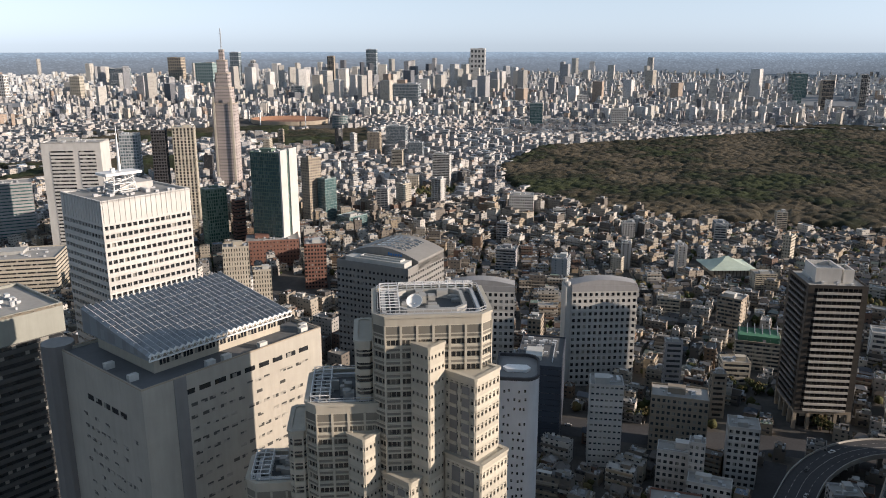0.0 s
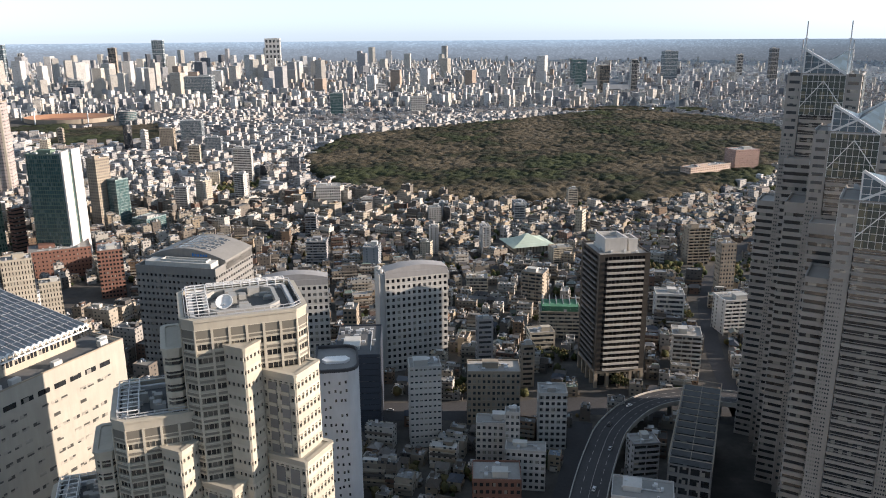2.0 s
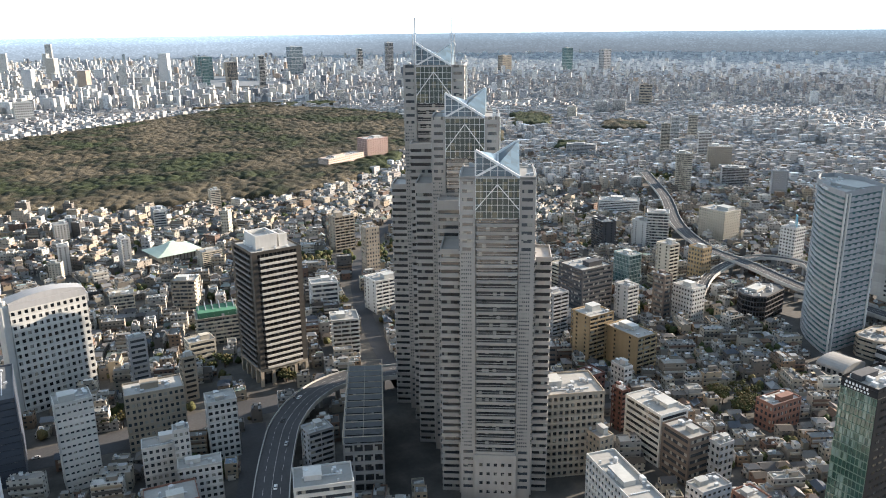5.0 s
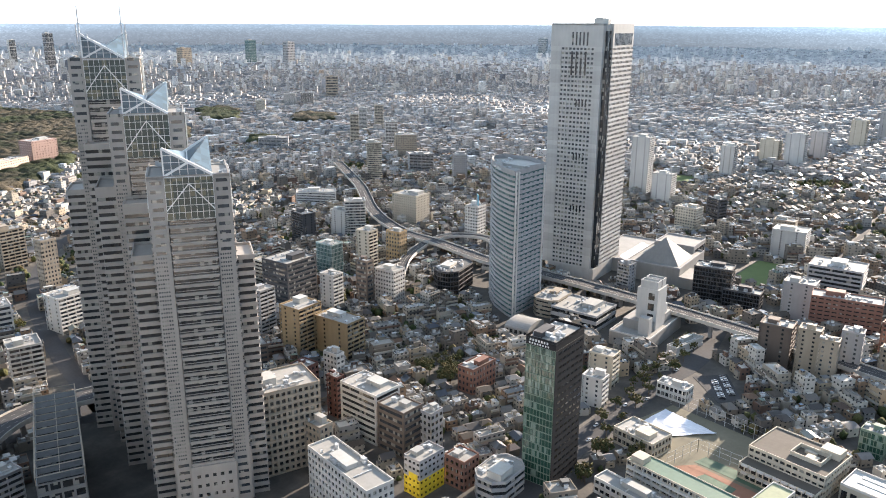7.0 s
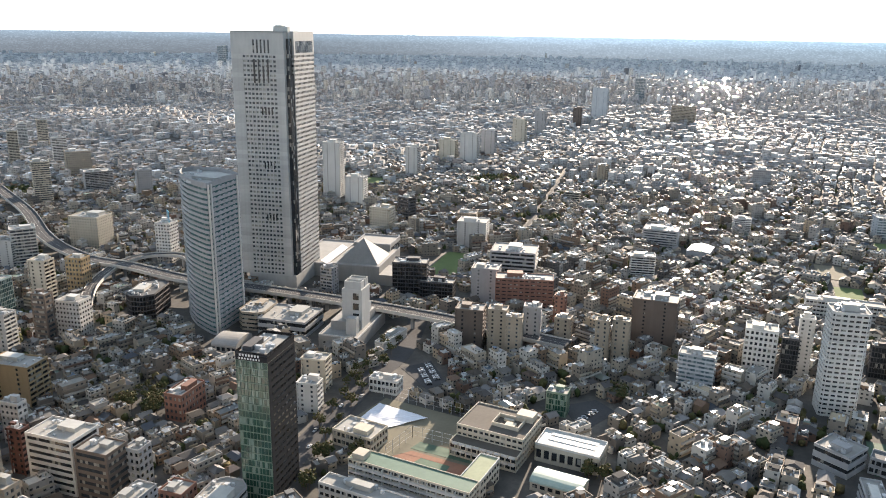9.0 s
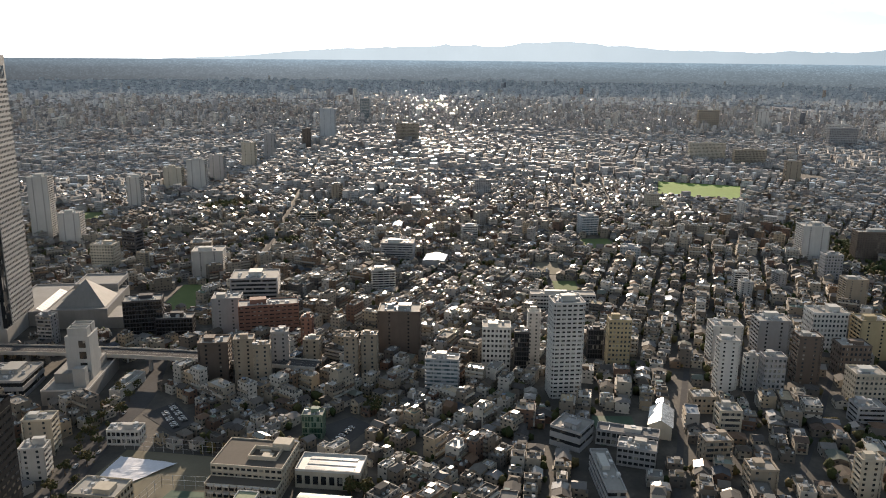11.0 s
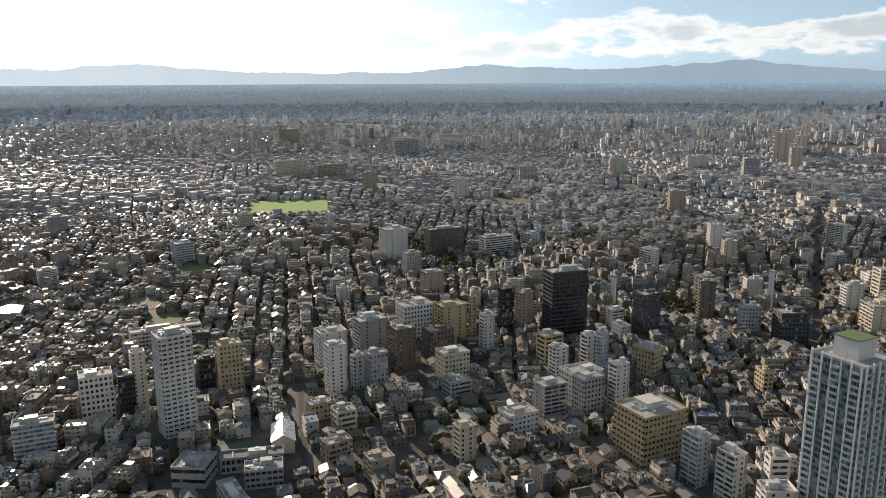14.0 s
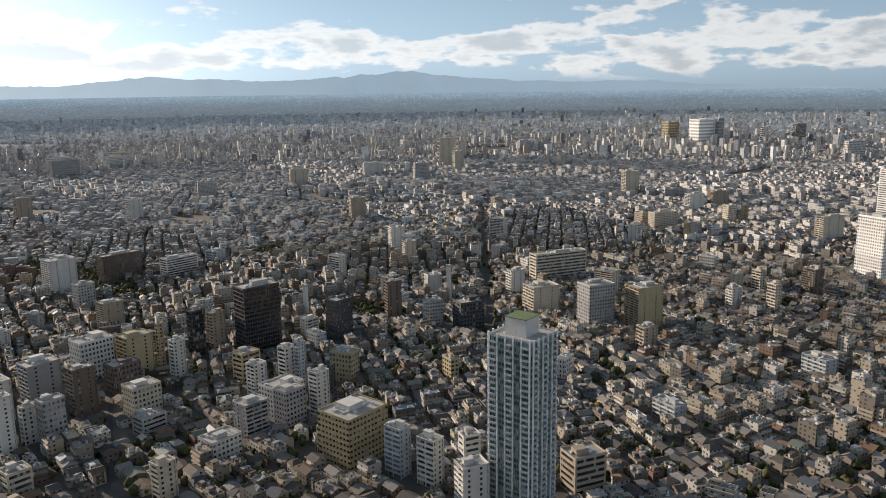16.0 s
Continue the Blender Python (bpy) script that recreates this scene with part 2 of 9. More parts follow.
def house_roof_mat(name, stops, gloss, spec=0.12, fresh=0.10):
    """Roofs of many houses: the colour of each by chance, some freshly coated and glossy."""
    m, ns, ln, b = node_mat(name)
    g = ns.new("ShaderNodeNewGeometry")
    r = ramp_node(ns, stops)
    w = ns.new("ShaderNodeTexWhiteNoise")
    w.noise_dimensions = "1D"
    ln.new(g.outputs["Random Per Island"], w.inputs["W"])
    ln.new(w.outputs["Value"], r.inputs["Fac"])
    c = tone(ns, ln, r.outputs["Color"], noise_fac(ns, ln, 0.3, 5), 0.72, 1.25)
    c = tone(ns, ln, c, noise_fac(ns, ln, 1.6, 3), 0.85, 1.15)
    ln.new(c, b.inputs["Base Color"])
    rr = ns.new("ShaderNodeMapRange")
    rr.inputs["To Min"].default_value, rr.inputs["To Max"].default_value = gloss
    ln.new(g.outputs["Random Per Island"], rr.inputs["Value"])
    lt = ns.new("ShaderNodeMath")
    lt.operation = "LESS_THAN"
    lt.inputs[1].default_value = fresh
    ln.new(g.outputs["Random Per Island"], lt.inputs[0])
    mr = ns.new("ShaderNodeMix")
    vary = ns.new("ShaderNodeMapRange")
    vary.inputs["From Max"].default_value = max(fresh, 0.001)
    vary.inputs["To Min"].default_value, vary.inputs["To Max"].default_value = 0.15, 0.42
    ln.new(g.outputs["Random Per Island"], vary.inputs["Value"])
    ln.new(vary.outputs["Result"], mr.inputs["B"])
    ln.new(lt.outputs["Value"], mr.inputs["Factor"])
    ln.new(rr.outputs["Result"], mr.inputs["A"])
    ln.new(mr.outputs["Result"], b.inputs["Roughness"])
    sp = ns.new("ShaderNodeMapRange")
    sp.inputs["To Min"].default_value, sp.inputs["To Max"].default_value = spec, 1.0
    ln.new(lt.outputs["Value"], sp.inputs["Value"])
    ln.new(sp.outputs["Result"], b.inputs["Specular IOR Level"])
    return m


HOUSE_WALL = house_wall_mat("house_walls", 0.80)
FLAT_ROOF = house_roof_mat("flat_house_roofs", [(0, (0.20, 0.193, 0.182)), (0.20, (0.145, 0.14, 0.132)), (0.40, (0.26, 0.25, 0.23)), (0.54, (0.085, 0.083, 0.08)), (0.72, (0.17, 0.172, 0.17)),
                                               (0.87, (0.46, 0.45, 0.425)), (0.91, (0.16, 0.21, 0.175)), (0.94, (0.18, 0.23, 0.29)), (0.97, (0.42, 0.35, 0.25))], (0.6, 1.0), 0.16, 0.30)
TILE_ROOF = house_roof_mat("tiled_house_roofs", [(0, (0.075, 0.072, 0.072)), (0.28, (0.145, 0.135, 0.125)), (0.50, (0.088, 0.075, 0.064)), (0.66, (0.165, 0.163, 0.163)),
                                                (0.80, (0.10, 0.075, 0.063)), (0.85, (0.065, 0.075, 0.092)), (0.92, (0.11, 0.13, 0.115)), (0.96, (0.15, 0.098, 0.07))], (0.55, 1.0), 0.18, 0.26)
# pale blue-grey tones with the haze of distance painted in
MID_WALL = house_roof_mat("mid_distance_hazed_walls", [(0, (0.58, 0.59, 0.60)), (0.35, (0.47, 0.49, 0.51)), (0.6, (0.62, 0.63, 0.63)), (0.85, (0.37, 0.40, 0.42))], (0.7, 0.9))
MID_ROOF = house_roof_mat("mid_distance_hazed_roofs", [(0, (0.29, 0.31, 0.33)), (0.35, (0.36, 0.38, 0.40)), (0.6, (0.25, 0.265, 0.285)), (0.85, (0.43, 0.445, 0.455))], (0.8, 1.0), 0.1, 0.30)
# far ground paled towards blue: haze put into its colour
HAZED_GROUND = wall_mat("hazed_distant_plain", (0.22, 0.235, 0.25), 0.95, spec=0.1)
# house colours again, paler and flatter, so that they carry haze
HAZED_WALL = house_wall_mat("hazed_house_walls")
HAZED_ROOF = house_roof_mat("hazed_house_roofs", [(0, (0.147, 0.156, 0.168)), (0.24, (0.195, 0.203, 0.212)), (0.46, (0.165, 0.162, 0.160)), (0.60, (0.236, 0.243, 0.253)),
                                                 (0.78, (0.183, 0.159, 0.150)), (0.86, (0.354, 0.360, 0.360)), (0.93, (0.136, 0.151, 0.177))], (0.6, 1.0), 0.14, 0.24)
TOWER_WALL = house_wall_mat("tower_block_walls")
# narrow pale range: haze put into the wall colours
for n_ in HAZED_WALL.node_tree.nodes:
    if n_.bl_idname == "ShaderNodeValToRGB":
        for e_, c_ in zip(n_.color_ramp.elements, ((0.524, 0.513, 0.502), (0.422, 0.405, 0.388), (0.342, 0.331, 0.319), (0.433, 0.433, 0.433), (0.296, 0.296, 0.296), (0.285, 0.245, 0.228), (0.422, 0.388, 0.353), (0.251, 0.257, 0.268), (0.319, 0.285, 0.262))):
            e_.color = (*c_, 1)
for n_ in TOWER_WALL.node_tree.nodes:
    if n_.bl_idname == "ShaderNodeValToRGB":
        for e_, c_ in zip(n_.color_ramp.elements, ((0.60, 0.59, 0.57), (0.52, 0.50, 0.46), (0.44, 0.42, 0.39), (0.58, 0.58, 0.58), (0.36, 0.36, 0.37), (0.48, 0.44, 0.38), (0.30, 0.31, 0.33), (0.14, 0.15, 0.17), (0.38, 0.30, 0.24))):
            e_.color = (*c_, 1)


def leaf_mat(name, stops, src="Random Per Island"):
    m, ns, ln, b = node_mat(name)
    r = ramp_node(ns, stops)
    r.color_ramp.interpolation = "LINEAR"
    if src == "tree":
        a = ns.new("ShaderNodeAttribute")
        a.attribute_name = "tree"
        ln.new(a.outputs["Fac"], r.inputs["Fac"])
    else:
        g = ns.new("ShaderNodeNewGeometry")
        ln.new(g.outputs["Random Per Island"], r.inputs["Fac"])
    c = tone(ns, ln, r.outputs["Color"], noise_fac(ns, ln, 0.5, 6, rough=0.75), 0.6, 1.4)
    ln.new(c, b.inputs["Base Color"])
    b.inputs["Roughness"].default_value = 0.9
    b.inputs["Specular IOR Level"].default_value = 0.15
    bump = ns.new("ShaderNodeBump")
    bump.inputs["Strength"].default_value, bump.inputs["Distance"].default_value = 1.0, 1.2
    ln.new(noise_fac(ns, ln, 0.8, 6, rough=0.7), bump.inputs["Height"])
    ln.new(bump.outputs["Normal"], b.inputs["Normal"])
    return m


WOOD_CANOPY = leaf_mat("winter_wood_canopy", [(0, (0.088, 0.074, 0.051)), (0.28, (0.062, 0.053, 0.036)), (0.46, (0.040, 0.038, 0.025)), (0.62, (0.024, 0.027, 0.016)), (1.0, (0.038, 0.047, 0.022))], "tree")
LEAVES = leaf_mat("evergreen_leaves", [(0, (0.035, 0.052, 0.022)), (0.45, (0.058, 0.068, 0.028)), (1.0, (0.125, 0.10, 0.048))])
BARK = wall_mat("bark", (0.10, 0.075, 0.055), 0.9)


# haze of distance as a glow: the pale colour itself is emitted
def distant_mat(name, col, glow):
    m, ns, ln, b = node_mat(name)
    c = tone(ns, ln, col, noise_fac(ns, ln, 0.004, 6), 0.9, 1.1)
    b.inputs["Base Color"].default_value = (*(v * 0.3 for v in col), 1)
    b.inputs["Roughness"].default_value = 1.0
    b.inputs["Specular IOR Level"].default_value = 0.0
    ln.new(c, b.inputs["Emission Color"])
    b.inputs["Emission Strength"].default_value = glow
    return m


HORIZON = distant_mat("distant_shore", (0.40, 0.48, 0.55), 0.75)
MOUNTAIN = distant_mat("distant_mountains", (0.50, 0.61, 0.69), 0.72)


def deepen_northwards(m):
    """Air glow painted into the ranges: palest under the sun, darker and bluer northwards."""
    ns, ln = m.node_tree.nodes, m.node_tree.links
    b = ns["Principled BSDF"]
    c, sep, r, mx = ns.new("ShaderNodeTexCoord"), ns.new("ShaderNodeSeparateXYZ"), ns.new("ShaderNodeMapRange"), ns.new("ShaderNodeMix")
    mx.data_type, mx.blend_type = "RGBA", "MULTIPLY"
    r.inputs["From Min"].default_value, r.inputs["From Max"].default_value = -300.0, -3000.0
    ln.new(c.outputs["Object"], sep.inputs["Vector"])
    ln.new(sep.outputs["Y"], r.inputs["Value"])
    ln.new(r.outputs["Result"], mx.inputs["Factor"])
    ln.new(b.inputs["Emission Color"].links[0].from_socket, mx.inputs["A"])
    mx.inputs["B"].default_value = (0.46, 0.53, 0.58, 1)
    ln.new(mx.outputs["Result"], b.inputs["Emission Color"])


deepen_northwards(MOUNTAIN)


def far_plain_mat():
    """The farthest of the plain as a glow with haze painted in: paler upwards, flecked with countless buildings."""
    m, ns, ln, b = node_mat("hazed_farthest_plain")
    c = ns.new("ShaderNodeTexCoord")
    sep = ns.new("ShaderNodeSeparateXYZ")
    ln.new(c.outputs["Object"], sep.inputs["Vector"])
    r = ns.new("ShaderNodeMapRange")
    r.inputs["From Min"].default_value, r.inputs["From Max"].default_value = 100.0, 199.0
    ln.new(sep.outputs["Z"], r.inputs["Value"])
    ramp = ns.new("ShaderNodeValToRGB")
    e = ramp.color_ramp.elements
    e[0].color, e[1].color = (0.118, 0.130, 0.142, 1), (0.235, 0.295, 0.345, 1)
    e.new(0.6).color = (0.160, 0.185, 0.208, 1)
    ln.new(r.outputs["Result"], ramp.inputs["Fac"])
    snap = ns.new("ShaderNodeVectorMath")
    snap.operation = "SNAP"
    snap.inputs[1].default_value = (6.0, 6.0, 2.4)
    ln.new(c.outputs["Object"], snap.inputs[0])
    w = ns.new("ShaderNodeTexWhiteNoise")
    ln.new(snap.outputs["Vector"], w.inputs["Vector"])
    south = ns.new("ShaderNodeMapRange")      # painted tint by bearing: paler over the south-eastern high-rises, bluer haze to the west
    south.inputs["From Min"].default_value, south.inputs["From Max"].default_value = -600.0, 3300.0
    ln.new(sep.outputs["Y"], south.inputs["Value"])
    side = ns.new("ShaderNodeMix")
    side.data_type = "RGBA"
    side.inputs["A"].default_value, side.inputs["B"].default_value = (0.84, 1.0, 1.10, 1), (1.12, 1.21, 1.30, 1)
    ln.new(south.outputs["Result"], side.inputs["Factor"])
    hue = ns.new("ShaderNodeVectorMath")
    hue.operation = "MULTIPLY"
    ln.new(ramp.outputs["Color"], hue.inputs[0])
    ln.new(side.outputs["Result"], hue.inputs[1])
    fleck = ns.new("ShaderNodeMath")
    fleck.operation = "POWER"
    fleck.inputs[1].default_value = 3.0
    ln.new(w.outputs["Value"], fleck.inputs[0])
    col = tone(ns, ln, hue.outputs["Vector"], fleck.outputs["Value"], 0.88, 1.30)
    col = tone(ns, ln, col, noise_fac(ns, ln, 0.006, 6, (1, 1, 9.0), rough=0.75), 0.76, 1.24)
    aim = ns.new("ShaderNodeVectorMath")      # haze glow painted dimmer over the plain to the south-west
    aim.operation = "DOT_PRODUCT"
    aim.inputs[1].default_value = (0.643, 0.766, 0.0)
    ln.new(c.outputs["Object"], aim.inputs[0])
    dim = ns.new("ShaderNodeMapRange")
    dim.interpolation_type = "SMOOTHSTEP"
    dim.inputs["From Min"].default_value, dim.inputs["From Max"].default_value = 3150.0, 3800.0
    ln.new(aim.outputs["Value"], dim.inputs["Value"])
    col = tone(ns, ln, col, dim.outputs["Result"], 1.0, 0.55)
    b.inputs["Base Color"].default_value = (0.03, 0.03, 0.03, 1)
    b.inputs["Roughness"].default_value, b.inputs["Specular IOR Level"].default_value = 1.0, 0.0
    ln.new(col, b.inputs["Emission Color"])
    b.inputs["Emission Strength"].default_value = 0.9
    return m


FAR_PLAIN = far_plain_mat()


# ---- building kit ----
rng = np.random.default_rng(7)
NEAR, SPAN = 2200.0, 2650.0      # past NEAR the land is drawn together, so that the whole plain lies within 5 km


def draw_in(x, y, z=0.0):
    """The plain beyond NEAR drawn together along the lines of sight from the view point."""
    x, y, z = np.asarray(x, float), np.asarray(y, float), np.asarray(z, float)
    r = np.maximum(np.hypot(x, y), 1e-6)
    far = np.maximum(r - NEAR, 0)
    k = np.where(r > NEAR, (NEAR + SPAN * far / (far + SPAN)) / r, 1.0)
    return x * k, y * k, EYE - (EYE - z) * k, k


def turn(deg):
    a = radians(deg)
    return np.array([math.cos(a), math.sin(a)])


class Geo:
    """Faces collected for one mesh."""

    def __init__(self):
        self.v, self.f, self.m = [], [], []

    def face(self, pts, mat=0):
        n = len(self.v)
        self.v += [tuple(map(float, p)) for p in pts]
        self.f.append(tuple(range(n, n + len(pts))))
        self.m.append(mat)

    def box(self, x0, x1, y0, y1, z0, z1, mat=0, o=(0, 0), a=0.0, floor=False):
        c, s = math.cos(radians(a)), math.sin(radians(a))
        n = len(self.v)
        for z in (z0, z1):
            for x, y in ((x0, y0), (x1, y0), (x1, y1), (x0, y1)):
                self.v.append((o[0] + x * c - y * s, o[1] + x * s + y * c, z))
        q = [(0, 1, 5, 4), (1, 2, 6, 5), (2, 3, 7, 6), (3, 0, 4, 7), (4, 5, 6, 7)] + ([(3, 2, 1, 0)] if floor else [])
        self.f += [tuple(n + i for i in f) for f in q]
        self.m += [mat] * len(q)

    def prism(self, poly, z0, z1, mat=0, top=True, bottom=False):
        n, k = len(self.v), len(poly)
        self.v += [(p[0], p[1], z) for z in (z0, z1) for p in poly]
        for i in range(k):
            j = (i + 1) % k
            self.f.append((n + i, n + j, n + k + j, n + k + i))
            self.m.append(mat)
        if top:
            self.f.append(tuple(n + k + i for i in range(k)))
            self.m.append(mat)
        if bottom:
            self.f.append(tuple(n + k - 1 - i for i in range(k)))
            self.m.append(mat)

    def ring(self, poly, z0, z1, t, mat=0):
        inner = inset(poly, t)
        n, k = len(self.v), len(poly)
        for z in (z0, z1):
            self.v += [(p[0], p[1], z) for p in poly] + [(p[0], p[1], z) for p in inner]
        for i in range(k):
            j = (i + 1) % k
            for q in ((i, j, 2 * k + j, 2 * k + i), (2 * k + i, 2 * k + j, 3 * k + j, 3 * k + i), (j, i, k + i, k + j), (k + j, k + i, 3 * k + i, 3 * k + j)):
                self.f.append(tuple(n + x for x in q))
                self.m.append(mat)

    def beam(self, p, q, w, mat=0):
        """A square bar from p to q."""
        p, q = Vector(p), Vector(q)
        d = (q - p).normalized()
        s = d.cross(Vector((0, 0, 1)))
        s = (Vector((1, 0, 0)) if s.length < 1e-4 else s.normalized()) * w / 2
        t = d.cross(s.normalized()) * w / 2
        n = len(self.v)
        for e in (p, q):
            self.v += [tuple(e + a * s + b * t) for a, b in ((-1, -1), (1, -1), (1, 1), (-1, 1))]
        for f in ((0, 1, 5, 4), (1, 2, 6, 5), (2, 3, 7, 6), (3, 0, 4, 7), (3, 2, 1, 0), (4, 5, 6, 7)):
            self.f.append(tuple(n + i for i in f))
            self.m.append(mat)

    def piers(self, poly, z0, z1, t, bay, width, mat=0, edges=None, least=3.0):
        k = len(poly)
        for i in range(k):
            if edges is not None and i not in edges:
                continue
            p, q = np.array(poly[i]), np.array(poly[(i + 1) % k])
            d = q - p
            length = np.hypot(*d)
            if length < least:
                continue
            num = max(1, round(length / bay))
            a = math.degrees(math.atan2(d[1], d[0]))
            for j in range(num + 1):
                u = length * j / num
                self.box(max(u - width / 2, 0), min(u + width / 2, length), 0.0, t, z0, z1, mat, p, a)

    def drum(self, x, y, r, z0, z1, mat=0, sides=10):
        self.prism([(x + r * math.cos(i * math.tau / sides), y + r * math.sin(i * math.tau / sides)) for i in range(sides)], z0, z1, mat)

    def mesh(self, name, *mats):
        me = bpy.data.meshes.new(name)
        me.from_pydata(self.v, [], self.f)
        for m in mats:
            me.materials.append(m)
        if len(mats) > 1:
            me.polygons.foreach_set("material_index", self.m)
        me.update()
        return me


def inset(poly, t):
    """The polygon (anticlockwise) moved inwards by t."""
    k, out = len(poly), []
    for i in range(k):
        a, b, c = (np.array(poly[(i + j - 1) % k], float) for j in range(3))
        u, v = (b - a) / np.hypot(*(b - a)), (c - b) / np.hypot(*(c - b))
        n1, n2 = np.array([-u[1], u[0]]), np.array([-v[1], v[0]])
        d = n1 + n2
        out.append(tuple(b + d * t / max(0.3, 1 + n1 @ n2)))
    return out


def rect(w, d, cut=0.0):
    """A rectangle from (0, 0) to (w, d), anticlockwise, its corners cut off."""
    if not cut:
        return [(0, 0), (w, 0), (w, d), (0, d)]
    return [(cut, 0), (w - cut, 0), (w, cut), (w, d - cut), (w - cut, d), (cut, d), (0, d - cut), (0, cut)]


def part(name, me, parent, label="", at=(0, 0, 0)):
    ob = new(name, me)
    ob.parent = parent
    ob.location = at
    if label:
        tagged(ob, label)
    return ob


def thing(name, x, y, a, label, category, group="", z=0.0):
    ob = new(name)
    ob.matrix_basis = pose(x, y, z, 0, 0, a)
    return tagged(ob, label, category, group)


# ground kept free of houses
CELL, HALF = 4.0, 2700.0
taken = np.zeros((int(2 * HALF / CELL),) * 2, bool)


def keep_free(poly, margin=3.0):
    p = np.array(poly, float)
    lo = np.clip(((p.min(0) - margin + HALF) / CELL).astype(int), 0, taken.shape[0] - 1)
    hi = np.clip(((p.max(0) + margin + HALF) / CELL).astype(int) + 1, 1, taken.shape[0])
    gx, gy = np.meshgrid(np.arange(lo[0], hi[0]) * CELL - HALF + CELL / 2, np.arange(lo[1], hi[1]) * CELL - HALF + CELL / 2, indexing="ij")
    inside = np.ones(gx.shape, bool)
    k = len(p)
    for i in range(k):
        q, r = p[i], p[(i + 1) % k]
        d = (r - q) / max(np.hypot(*(r - q)), 1e-9)
        inside &= d[0] * (gy - q[1]) - d[1] * (gx - q[0]) > -margin
    taken[lo[0]:hi[0], lo[1]:hi[1]] |= inside


def in_poly(x, y, poly):
    c = np.zeros(np.shape(x), bool)
    k = len(poly)
    for i in range(k):
        (x0, y0), (x1, y1) = poly[i], poly[(i + 1) % k]
        c ^= ((y0 > y) != (y1 > y)) & (x < (x1 - x0) * (y - y0) / (y1 - y0 + 1e-12) + x0)
    return c


def plan_of(x, y, a, poly):
    c, s = math.cos(radians(a)), math.sin(radians(a))
    return [(x + p[0] * c - p[1] * s, y + p[0] * s + p[1] * c) for p in poly]


def storeys(parent, poly, z0, count, fh, wall, glass, sill=1.1, head=0.5, bay=0.0, pier=0.6, depth=0.5, shared=None, edges=None):
    """Storey by storey: a ring of facing with its piers, and the band of windows set back in it."""
    g = Geo()
    g.ring(poly, 0, sill, depth)
    g.ring(poly, fh - head, fh, depth)
    if bay:
        g.piers(poly, sill, fh - head, depth, bay, pier, edges=edges)
    w = Geo()
    w.prism(inset(poly, depth * 0.8), 0.05, fh - 0.05, top=True)
    me, mw = g.mesh("storey_wall", wall), w.mesh("window_band", glass)
    for i in range(count):
        level = part("storey_wall", me, parent, at=(0, 0, z0 + i * fh))
        part("window_band", mw, level)
    return z0 + count * fh


def roof_top(parent, poly, z, wall, seed, plant=True, parapet=1.2, roofmat=None, rich=1.0):
    """A flat roof: slab, parapet, plant room, tanks, rows of cooling units, ducts."""
    g = Geo()
    g.prism(inset(poly, 0.25), z, z + 0.25)
    slab = part("roof_slab", g.mesh("roof_slab", roofmat or ROOF), parent)
    g = Geo()
    g.ring(poly, z, z + parapet, 0.4)
    part("parapet", g.mesh("parapet", wall), slab)
    if not plant:
        return
    rd = random.Random(seed)
    p = np.array(poly)
    lo, hi = p.min(0), p.max(0)
    w, d = hi - lo
    if min(w, d) < 5:
        return
    g = Geo()
    pw, pd = w * rd.uniform(0.25, 0.45), d * rd.uniform(0.25, 0.45)
    px, py = lo[0] + w * 0.12 + rd.random() * (w * 0.76 - pw), lo[1] + d * 0.12 + rd.random() * (d * 0.76 - pd)
    h = rd.uniform(2.4, 4.2)
    g.box(px, px + pw, py, py + pd, z + 0.2, z + h)
    g.box(px - 0.2, px + pw + 0.2, py - 0.2, py + pd + 0.2, z + h, z + h + 0.25)
    part("plant_room", g.mesh("plant_room", rd.choice((wall, PLANT))), slab)
    g = Geo()
    for _ in range(int(rich * (3 + min(w * d / 90, 14)))):
        bx, by = lo[0] + w * rd.uniform(0.1, 0.86), lo[1] + d * rd.uniform(0.1, 0.86)
        s = rd.uniform(0.8, 2.2)
        g.box(bx, bx + s, by, by + s * rd.uniform(0.6, 1.8), z + 0.2, z + 0.3 + rd.uniform(0.8, 2.0))
    if rd.random() < 0.6:
        g.drum(lo[0] + w * rd.uniform(0.2, 0.8), lo[1] + d * rd.uniform(0.2, 0.8), rd.uniform(0.9, 1.6), z + 0.2, z + rd.uniform(2, 3.4))
    y = lo[1] + d * rd.uniform(0.2, 0.8)
    g.box(lo[0] + w * 0.15, lo[0] + w * 0.8, y, y + 0.5, z + 0.4, z + 0.9)
    tagged(part("rooftop_equipment", g.mesh("rooftop_equipment", STEEL), slab), kind="stuff")


WORDS = dict(bright="bright white", white="white", cream="cream", tan="tan", grey="grey", dark="dark", brown="brown", ochre="ochre", gold="yellow-brown", yellow="bright yellow", teal="teal",
             green="dark green", paleblue="pale blue-grey", redbrown="red-brown", maroon="dark maroon")
KINDS = dict(band="office block with long window bands", punched="block with rows of separate windows", balcony="apartment block with stacked balconies",
             glass="glass-walled office block with a flat roof", tile="tiled office block with narrow windows")
counter = [0]


